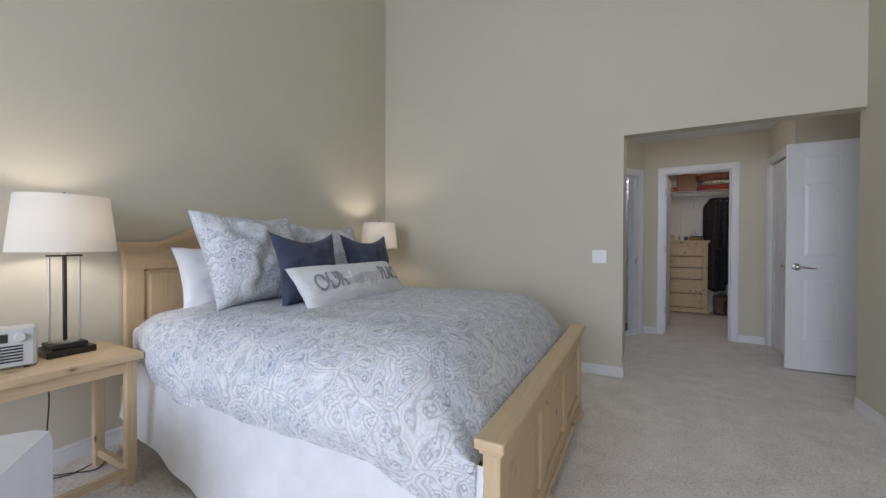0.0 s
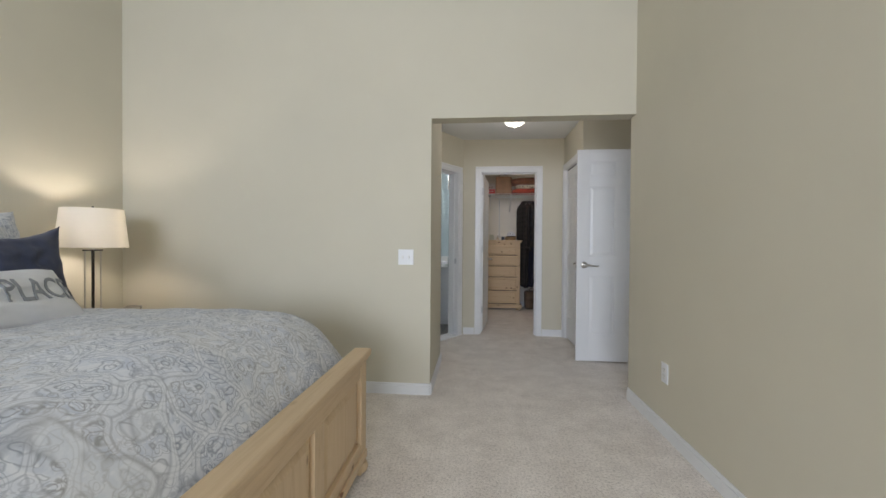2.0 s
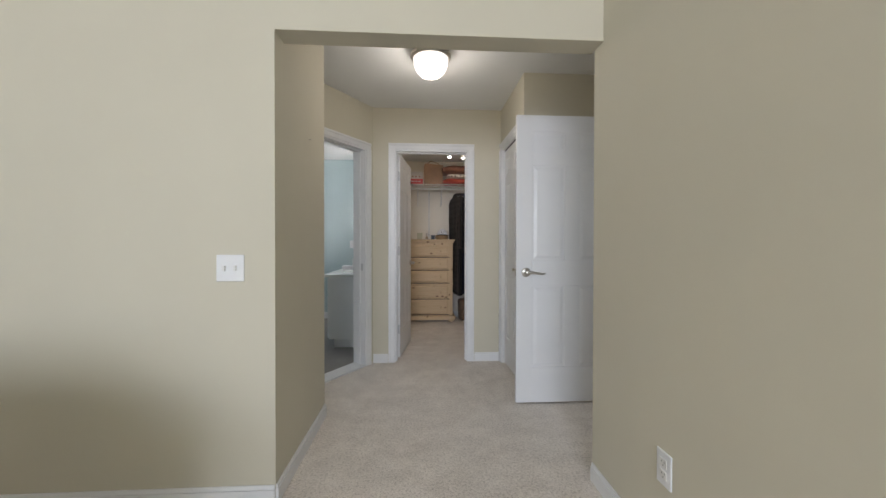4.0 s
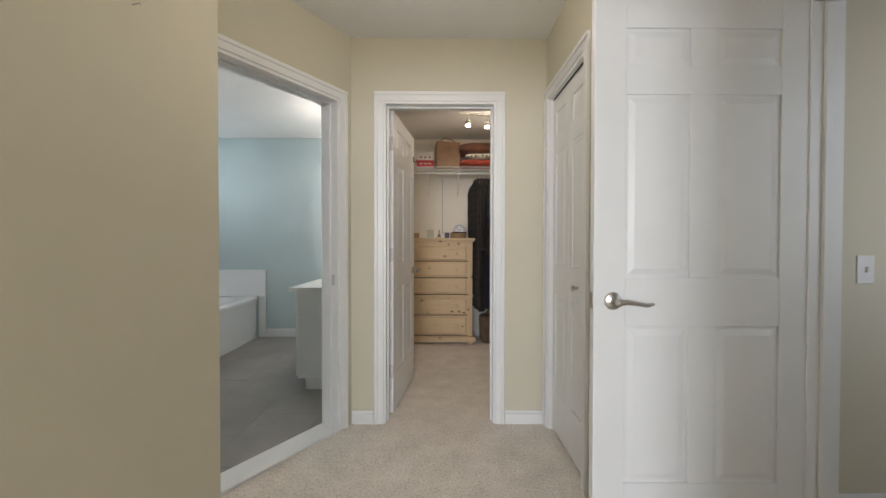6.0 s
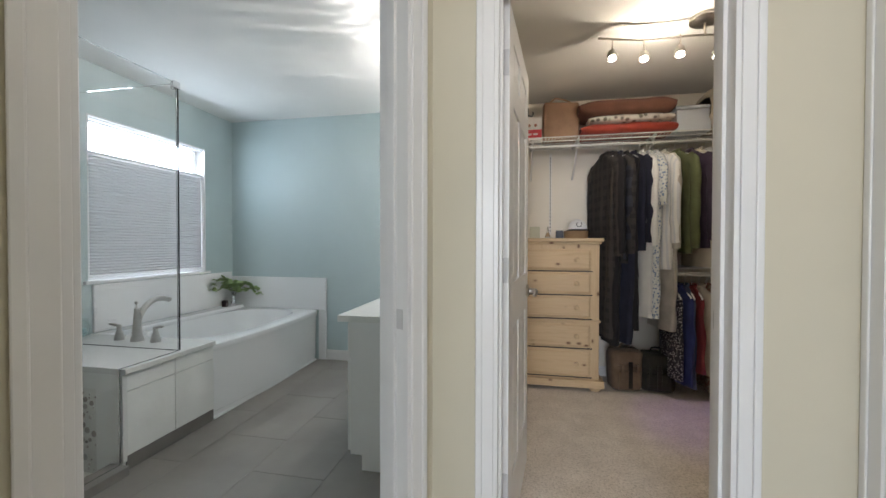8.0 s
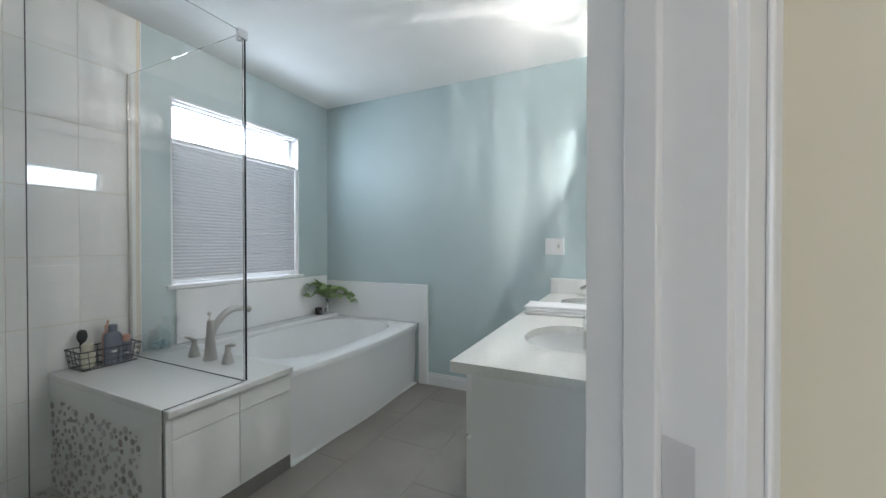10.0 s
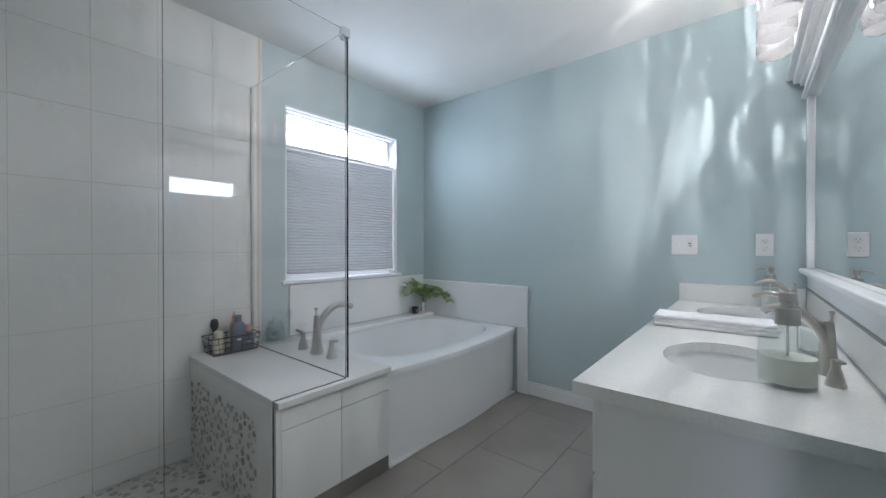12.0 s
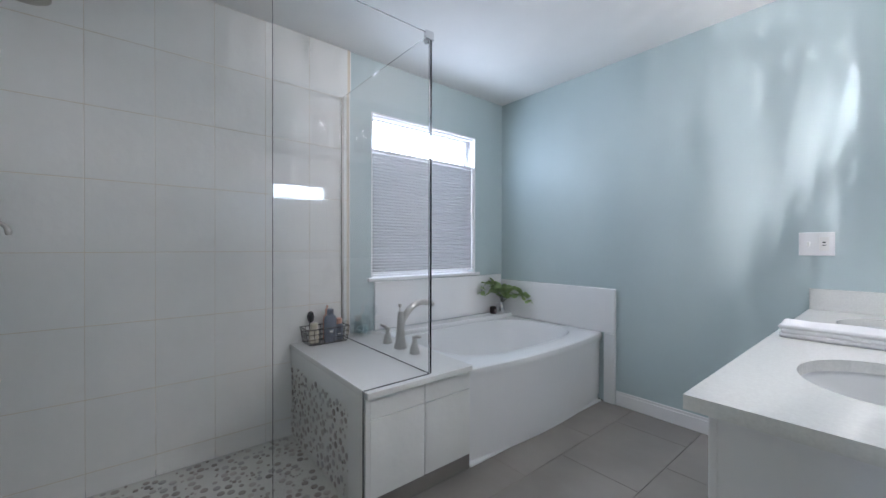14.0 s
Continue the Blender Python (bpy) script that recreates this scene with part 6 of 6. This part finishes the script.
def tap(name, label, at, turn, k=1.0, spread=0.10, reach=0.14):
    """A three-piece tap: spout along local y, a lever handle at either side along x."""
    o = thing(name, label, "tap", at, turn)
    part("spout_base", lathe([(0.030 * k, 0), (0.030 * k, 0.006 * k), (0.024 * k, 0.03 * k), (0.018 * k, 0.09 * k), (0.014 * k, 0.15 * k), (0.012 * k, 0.17 * k), (0.0, 0.172 * k)], 24, cap=False), NICKEL, o, "", 40)
    pts = spline([(0, 0, 0.07 * k), (0, 0.015 * k, 0.13 * k), (0, 0.06 * k, 0.185 * k), (0, 0.6 * reach, 0.205 * k), (0, 0.9 * reach, 0.196 * k), (0, reach, 0.185 * k)], 18)
    part("spout", tube([tuple(p) for p in pts], [0.015 * k] * 12 + [0.014 * k, 0.013 * k, 0.013 * k, 0.014 * k, 0.014 * k, 0.013 * k], 14), NICKEL, o, "", 50)
    part("lift_rod", lathe([(0.003, 0.17 * k), (0.003, 0.19 * k), (0.008 * k, 0.195 * k), (0.008 * k, 0.205 * k), (0, 0.207 * k)], 12, (0, -0.004, 0), cap=False), NICKEL, o, "", 40)
    for sg in (-1, 1):
        h = part("handle", lathe([(0.024 * k, 0), (0.024 * k, 0.005 * k), (0.018 * k, 0.03 * k), (0.010 * k, 0.055 * k), (0.012 * k, 0.065 * k), (0.010 * k, 0.078 * k), (0, 0.08 * k)], 20, (sg * spread, 0, 0), cap=False), NICKEL, o, "", 40)
        part("lever", tube([tuple(p) for p in spline([(sg * spread, 0, 0.070 * k), (sg * (spread + 0.02 * k), -0.004, 0.078 * k), (sg * (spread + 0.055 * k), -0.008, 0.082 * k)], 8)], [0.007 * k] * 4 + [0.0075 * k, 0.007 * k, 0.006 * k, 0.004 * k], 10), NICKEL, h, "", 50)
    return o


tap("tub_tap", "brushed nickel bathtub tap on the quartz ledge", (-2.066, 6.615, 0.53), 0, 1.25, 0.143, 0.235)
tap("basin_tap", "brushed nickel basin tap on the countertop", (-0.03, 6.76, 0.81), 90, 0.78, 0.10, 0.125)
tap("basin_tap", "brushed nickel basin tap on the countertop", (-0.03, 7.70, 0.81), 90, 0.78, 0.10, 0.125)

LIQ = plain("milky_soap", (0.70, 0.68, 0.60), 0.3, relief=0)


def dispenser(at, label, r=0.047):
    o = thing("soap_dispenser", label, "dispenser", at)
    part("bottle", lathe([(r * 0.9, 0), (r, 0.006), (r, 0.100), (r * 0.93, 0.117), (r * 0.75, 0.127), (0.022, 0.134), (0.020, 0.145), (0.018, 0.145), (0.018, 0.133), (r * 0.72, 0.124), (r * 0.90, 0.114), (r * 0.95, 0.098), (r * 0.95, 0.01), (0.0, 0.008)], 30, cap=False), THIN, o, "clear glass bottle", 50)
    part("soap", lathe([(r * 0.93, 0.011), (r * 0.935, 0.068), (0.0, 0.068)], 28, cap=True), LIQ, o, "pale milky soap", 50)
    part("collar", lathe([(0.023, 0.140), (0.023, 0.176), (0.014, 0.178), (0.012, 0.190), (0.016, 0.192), (0.016, 0.212), (0, 0.214)], 20, cap=False), NICKEL, o, "", 40)
    part("nozzle", tube([tuple(p) for p in spline([(0, 0, 0.204), (-0.035, 0.012, 0.208), (-0.06, 0.02, 0.196)], 8)], 0.005, 8), NICKEL, o, "", 40)
    part("dip_tube", lathe([(0.003, 0.02), (0.003, 0.15)], 8), IVORY, o)
    return o


dispenser((-0.115, 6.60, 0.81), "clear glass soap dispenser with nickel pump, half full", 0.054)
dispenser((-0.10, 7.97, 0.81), "clear glass soap dispenser with nickel pump, half full", 0.035)
glj = thing("toothbrush_jar", "short glass jar with a nickel rim on the countertop", "jar", (-0.035, 6.98, 0.81))
part("jar", lathe([(0.036, 0), (0.038, 0.005), (0.038, 0.085), (0.034, 0.085), (0.034, 0.008), (0, 0.006)], 26, cap=False), GLASS, glj, "", 40)
part("lid", lathe([(0.040, 0.084), (0.041, 0.092), (0.030, 0.1), (0, 0.101)], 26, cap=False), NICKEL, glj, "", 40)

# folded towel
bm = bmesh.new()
for k, (z0, z1, sh) in enumerate(((0.0, 0.016, 0.0), (0.0145, 0.031, 0.004), (0.0295, 0.044, -0.003))):
    t = bmesh.new()
    box(t, -0.19 + sh, -0.08, z0, 0.19 + sh, 0.08, z1, 0.0072, 3)
    bmesh.ops.subdivide_edges(t, edges=[e for e in t.edges if e.calc_length() > 0.1], cuts=9, use_grid_fill=True)
    for v in t.verts:
        v.co.z = max(0.0, v.co.z + (0.004 * fold(v.co.x, v.co.y, k, 9.0) * (k > 0)))
        v.co.y += 0.004 * fold(v.co.x, k, 0, 7.0)
    me = bpy.data.meshes.new("tmp")
    t.to_mesh(me)
    t.free()
    bm.from_mesh(me)
    bpy.data.meshes.remove(me)
solid("towel", bm, cloth("white_terry", (0.80, 0.79, 0.80), 0.05, 260), "folded white terry towel lying between the basins", "towel", 60, (-0.295, 7.235, 0.8105), 2)

wall_plate("light_switch", "white plate with switch and charging port", "switch", 0.13, 0.118, (-0.482, BN, 1.139), 180, [("toggle", 0.028, 0, 0.010, 0.022, 0.010, IVORY), ("insert", -0.028, 0, 0.034, 0.068, 0.002, IVORY), ("port", -0.028, 0.008, 0.014, 0.006, 0.003, SLOT), ("port", -0.028, -0.006, 0.014, 0.004, 0.003, SLOT)])
wall_plate("wall_outlet", "white double power outlet plate", "outlet", 0.075, 0.118, (-0.12, BN, 1.138), 180, outlet_slots())

# wire basket with bottles on the bench
WIRE = plain("dark_wire", (0.03, 0.028, 0.026), 0.4, 0.6)
bk = thing("wire_basket", "dark wire basket holding toiletries on the bench", "basket", (-2.49, 6.325, 0.53), 0)
bx, by = 0.068, 0.115
for k, z in enumerate((0.003, 0.035, 0.065, 0.095)):
    g = 1 + 0.04 * k
    part("hoop", tube([(-bx * g, -by * g, z), (bx * g, -by * g, z), (bx * g, by * g, z), (-bx * g, by * g, z), (-bx * g, -by * g, z)], 0.0018 if k < 3 else 0.003, 6), WIRE, bk)
for i in range(9):
    y = -by + 2 * by * i / 8
    part("wire", tube([(-bx * 1.12, y * 1.12, 0.095), (-bx, y, 0.003), (bx, y, 0.003), (bx * 1.12, y * 1.12, 0.095)], 0.0014, 5), WIRE, bk)
for i in range(4):
    x = -bx + 2 * bx * (i + 0.5) / 4
    part("wire", tube([(x * 1.12, -by * 1.12, 0.095), (x, -by, 0.003), (x, by, 0.003), (x * 1.12, by * 1.12, 0.095)], 0.0014, 5), WIRE, bk)
SLATE = plain("slate_blue_plastic", (0.16, 0.18, 0.23), 0.4, relief=0)
PEACH = plain("peach_plastic", (0.62, 0.34, 0.25), 0.4, relief=0)
CRM = plain("cream_plastic", (0.62, 0.58, 0.45), 0.4, relief=0)


def bottle(at, mat, label, r, h, neck, capm, sx=0.6, pump=False):
    o = thing("bottle", label, "bottle", at, rng.uniform(-20, 20))
    bm = lathe([(r * 0.92, 0), (r, 0.008), (r, h * 0.8), (r * 0.85, h * 0.93), (neck, h)], 22)
    for v in bm.verts:
        v.co.x *= sx
    part("body", bm, mat, o, "", 40)
    part("cap", lathe([(neck * 1.05, h), (neck * 1.1, h + 0.03), (neck * 0.8, h + 0.035), (0, h + 0.035)], 16, cap=False), capm, o, "", 40)
    part("label_bar", boxes((r * sx + 0.0003, -r * 0.3, h * 0.35, r * sx + 0.0012, r * 0.3, h * 0.42)), IVORY, o)
    if pump:
        part("nozzle", tube([(0, 0, h + 0.03), (0, 0, h + 0.055), (0.03, 0, h + 0.055)], 0.004, 6), capm, o)
    return o


bottle((-2.455, 6.345, 0.536), SLATE, "slate blue shampoo bottle in the wire basket", 0.038, 0.165, 0.018, SLATE)
bottle((-2.505, 6.345, 0.536), PEACH, "peach lotion bottle with a pump in the wire basket", 0.026, 0.16, 0.012, PEACH, 0.8, True)
bottle((-2.47, 6.405, 0.536), SLATE, "slate blue conditioner tube in the wire basket", 0.030, 0.10, 0.02, PEACH)
bottle((-2.475, 6.25, 0.536), CRM, "cream coloured scrub bottle in the wire basket", 0.030, 0.085, 0.022, CRM)
br = thing("brush", "black bath brush standing in the wire basket", "brush", (-2.53, 6.25, 0.536), 0)
part("handle", tube([(0, 0, 0), (0, -0.005, 0.12)], 0.006, 8), BLACK, br, "", 40)
part("head", lathe([(0.0, 0.11), (0.016, 0.125), (0.022, 0.15), (0.016, 0.178), (0.0, 0.186)], 18, cap=False), BLACK, br, "", 50)

jr = thing("glass_jar", "glass jar of pale blue bath salts", "jar", (-2.515, 6.60, 0.53))
part("jar", lathe([(0.050, 0), (0.055, 0.008), (0.057, 0.08), (0.045, 0.105), (0.042, 0.115), (0.039, 0.115), (0.042, 0.10), (0.052, 0.08), (0.050, 0.012), (0, 0.008)], 30, cap=False), THIN, jr, "", 50)
part("lid", lathe([(0.046, 0.116), (0.046, 0.124), (0.012, 0.132), (0.010, 0.142), (0.014, 0.15), (0.0, 0.156)], 24, cap=False), THIN, jr, "", 50)
SALT = plain("pale_blue_salts", (0.35, 0.55, 0.58), 0.5)
for i in range(26):
    a, q = rng.uniform(0, 6.28), 0.032 * rng.random() ** 0.5
    bm = bmesh.new()
    bmesh.ops.create_icosphere(bm, subdivisions=1, radius=rng.uniform(0.009, 0.014))
    part("bath_pearl", bm, SALT, jr).location = (q * math.cos(a), q * math.sin(a), 0.02 + 0.04 * i / 26)

# eucalyptus in a small vase, candle
GREEN = plain("eucalyptus_green", (0.30, 0.41, 0.17), 0.5, var=0.3, scale=20)
STEM = plain("green_stem", (0.10, 0.10, 0.05), 0.6)
PZ = 0.5302
pl = thing("vase_of_eucalyptus", "eucalyptus sprigs in a small silver vase", "plant", (-2.48, 7.955, PZ))
part("vase", lathe([(0.020, 0), (0.026, 0.012), (0.028, 0.035), (0.018, 0.07), (0.014, 0.085), (0.018, 0.1), (0.015, 0.1), (0.012, 0.085), (0, 0.07)], 24, cap=False), CHROME, pl, "", 50)
leaf = bmesh.new()
out = [leaf.verts.new((0.024 * math.sin(a), 0.026 - 0.026 * math.cos(a), 0.004 * abs(math.sin(a)))) for a in [2 * math.pi * i / 12 for i in range(12)]]
mid = leaf.verts.new((0, 0.026, -0.002))
for i in range(12):
    leaf.faces.new((out[i], out[(i + 1) % 12], mid))
LEAF = mesh_of("leaf", leaf, GREEN, 60)
for dx, dy, dz in ((-0.03, -0.23, 0.19), (0.0, -0.14, 0.17), (0.04, -0.04, 0.15), (0.06, 0.0, 0.12), (0.20, 0.05, 0.12), (0.26, 0.06, 0.08), (0.10, -0.06, 0.10)):
    st = spline([(0, 0, 0.085), (dx * 0.3, dy * 0.3, 0.10 + dz * 0.7), (dx * 0.7, dy * 0.7, 0.10 + dz), (dx, dy, 0.09 + dz * 0.6)], 9)
    part("stem", tube([tuple(p) for p in st], 0.0016, 5), STEM, pl)
    for i in range(2, 9):
        for sg in (-1, 1):
            c = new("leaf", LEAF)
            sc = rng.uniform(0.8, 1.35)
            c.matrix_basis = pose(*st[i], rng.uniform(-50, 50), rng.uniform(-40, 40), math.degrees(math.atan2(dy, dx)) - 90 + sg * rng.uniform(30, 95)) @ Matrix.Diagonal((sc, sc, sc, 1))
            c.parent = pl
            if c.location.y > 0.075:
                c.location.y = 0.075
cn = thing("candle", "small dark glass candle", "candle", (-2.505, 7.87, PZ))
part("glass", lathe([(0.027, 0), (0.029, 0.004), (0.029, 0.06), (0.026, 0.06), (0.026, 0.045), (0, 0.044)], 24, cap=False), plain("dark_plum_glass", (0.05, 0.035, 0.035), 0.15), cn, "", 50)
part("rim_label", boxes((0.0285, -0.014, 0.012, 0.0302, 0.014, 0.04)), plain("grey_label", (0.25, 0.22, 0.21), 0.6), cn)

nl = thing("wall_nail", "small steel nail in the beige hall wall", "nail", (-0.094, 4.375, 1.72))
bm = tube([(-0.004, 0, 0), (0.016, 0, 0.004)], 0.0016, 8)
part("shank", bm, NICKEL, nl)
part("head", tube([(0.016, 0, 0.004), (0.018, 0, 0.0045)], 0.004, 10), NICKEL, nl)

# ---- tiles ----


def varied(name, stops, rough, island=False):
    m, nt, b = material(name, rough)
    if island:
        s = nt.nodes.new("ShaderNodeNewGeometry").outputs["Random Per Island"]
    else:
        s = nt.nodes.new("ShaderNodeObjectInfo").outputs["Random"]
    r = ramp(nt, s, stops)
    col = mixc(nt, 0.25, r.outputs[0], ramp(nt, noisy(nt, coords(nt), 35.0), [(0.3, (0.2, 0.18, 0.16)), (0.7, (0.75, 0.72, 0.68))]).outputs[0], "SOFT_LIGHT")
    nt.links.new(col, b.inputs["Base Color"])
    return m


# shower wall tiles on the window wall and the south wall
TW, TH, TX = 0.256, 0.338, 0.010
ft = bmesh.new()
box(ft, 0, 0, 0, TX, TW - 0.0014, TH - 0.0026, 0.0012, 1)
TILE = mesh_of("tile", ft, WTILE)
gw = structure("shower_wall_1", boxes((BW + 0.0005, 4.9005, 0.0, BW + 0.0105, 6.53, HC - 0.001)), WGROUT, "white glazed tile wall of the shower")
gs = structure("shower_wall_2", boxes((BW + 0.0105, 4.9005, 0.0, -1.60, 4.9105, HC - 0.001)), WGROUT, "white glazed tile wall of the shower")
for j in range(-1, 7):
    z = 0.080 + TH * j
    for i in range(7):
        y = 4.977 + TW * (i - 1)
        y0, y1, z0, z1 = max(y, 4.912), min(y + TW - 0.0014, 6.529), max(z, -0.03), min(z + TH - 0.0026, HC - 0.002)
        if y1 - y0 < 0.02 or z1 - z0 < 0.02:
            continue
        c = new("tile", TILE)
        c.matrix_basis = pose(BW + 0.002, y0, z0) @ Matrix.Diagonal((1, (y1 - y0) / (TW - 0.0014), (z1 - z0) / (TH - 0.0026), 1))
        c.parent = gw
    for i in range(4):
        x = BW + 0.014 + TW * i
        z0, z1 = max(z, -0.03), min(z + TH - 0.0026, HC - 0.002)
        c = new("tile", TILE)
        c.matrix_basis = pose(x, 4.912, z0, 0, 0, -90) @ Matrix.Diagonal((1, 1, (z1 - z0) / (TH - 0.0026), 1))
        c.parent = gs
gw2 = structure("tile_edge", boxes((BW + 0.0005, 6.5305, 0.53, BW + 0.012, 6.536, HC - 0.001)), WHITE, "white edge trim of the shower tiles")

# grey floor tiles
fl = bpy.data.objects["floor_4"]
cutp = Vector((*slant(0.0, -0.142), 0))
cutn = Vector((-DY, DX, 0))
FW, FH = 0.405, 0.61
for i in range(-2, 4):
    for j in range(7):
        x0 = -0.965 + FW * i
        y0 = 4.45 + FH * j + (FH / 2 if i % 2 else 0)
        a, b, c, d = max(x0, -1.70), max(y0, 4.902), min(x0 + FW - 0.0025, 0.11), min(y0 + FH - 0.0025, BN - 0.001)
        if c - a < 0.03 or d - b < 0.03:
            continue
        bm = boxes((a, b, -0.012, c, d, -0.001), bev=0.0008)
        bmesh.ops.bisect_plane(bm, geom=bm.verts[:] + bm.edges[:] + bm.faces[:], plane_co=cutp, plane_no=cutn, clear_outer=True)
        if len(bm.faces) < 4:
            bm.free()
            continue
        bmesh.ops.holes_fill(bm, edges=[e for e in bm.edges if e.is_boundary])
        part("tile", bm, GREYTILE, fl)

# pebble mosaic: discs on the bench side and on the shower floor
PEB = [(0.0, (0.20, 0.18, 0.165)), (0.2, (0.42, 0.39, 0.35)), (0.4, (0.29, 0.26, 0.235)), (0.6, (0.50, 0.47, 0.44)), (0.8, (0.40, 0.40, 0.39)), (1.0, (0.28, 0.24, 0.21))]
PEBO, PEBI = varied("pebble_piece", PEB, 0.4), varied("pebble_mosaic", PEB, 0.4, True)


def packing(w, h, radii, tries, gap, seed):
    r = random.Random(seed)
    got, cell = [], {}
    for rad in radii:
        for _ in range(tries):
            x, y = r.uniform(rad, w - rad), r.uniform(rad, h - rad)
            k = (int(x / 0.05), int(y / 0.05))
            near = [q for dx in (-1, 0, 1) for dy in (-1, 0, 1) for q in cell.get((k[0] + dx, k[1] + dy), ())]
            if all((x - a) ** 2 + (y - b) ** 2 > (rad + c + gap) ** 2 for a, b, c in near):
                cell.setdefault(k, []).append((x, y, rad))
                got.append((x, y, rad))
    return got


def pebble(r):
    return lathe([(r, 0), (r * 0.96, 0.0025), (r * 0.7, 0.0036), (0.0, 0.004)], 10, cap=False)


RAD = (0.017, 0.014, 0.011, 0.008, 0.0055)
side = packing(0.812, 0.44, RAD, 95, 0.003, 3)
side.sort(key=lambda q: -q[0])
mesh_for = {r: mesh_of("pebble", pebble(r), PEBO, 60) for r in RAD}
for x, z, r in side[:300]:
    c = new("pebble", mesh_for[r])
    c.matrix_basis = pose(BW + 0.002 + x, 6.1468, -0.03 + z, 90, 0, 0)
    c.parent = bench
bm = bmesh.new()
for x, z, r in side[300:]:
    t = pebble(r)
    bmesh.ops.transform(t, matrix=pose(BW + 0.002 + x, 6.1468, -0.03 + z, 90, 0, 0), verts=t.verts[:])
    me = bpy.data.meshes.new("tmp")
    t.to_mesh(me)
    t.free()
    bm.from_mesh(me)
    bpy.data.meshes.remove(me)
if len(bm.verts):
    tagged(part("pebbles", bm, PEBI, bench, "small grey mosaic pebbles", 60), kind="stuff")
verts, faces = [], []
for x, y, r in packing(0.92, 1.24, RAD, 260, 0.003, 8):
    b0 = len(verts)
    n = 9
    for q, z in ((r, 0.0), (r * 0.94, 0.003), (r * 0.6, 0.004)):
        verts += [(BW + 0.012 + x + q * math.cos(2 * math.pi * i / n), 4.905 + y + q * math.sin(2 * math.pi * i / n), -0.034 + z) for i in range(n)]
    for k in range(2):
        faces += [(b0 + k * n + i, b0 + k * n + (i + 1) % n, b0 + (k + 1) * n + (i + 1) % n, b0 + (k + 1) * n + i) for i in range(n)]
    faces.append(tuple(b0 + 2 * n + i for i in range(n)))
me = bpy.data.meshes.new("pebbles")
me.from_pydata(verts, [], faces)
me.materials.append(PEBI)
o = new("pebbles", me)
o.parent = bpy.data.objects["floor_5"]
tagged(o, "grey and white pebble mosaic", kind="stuff")
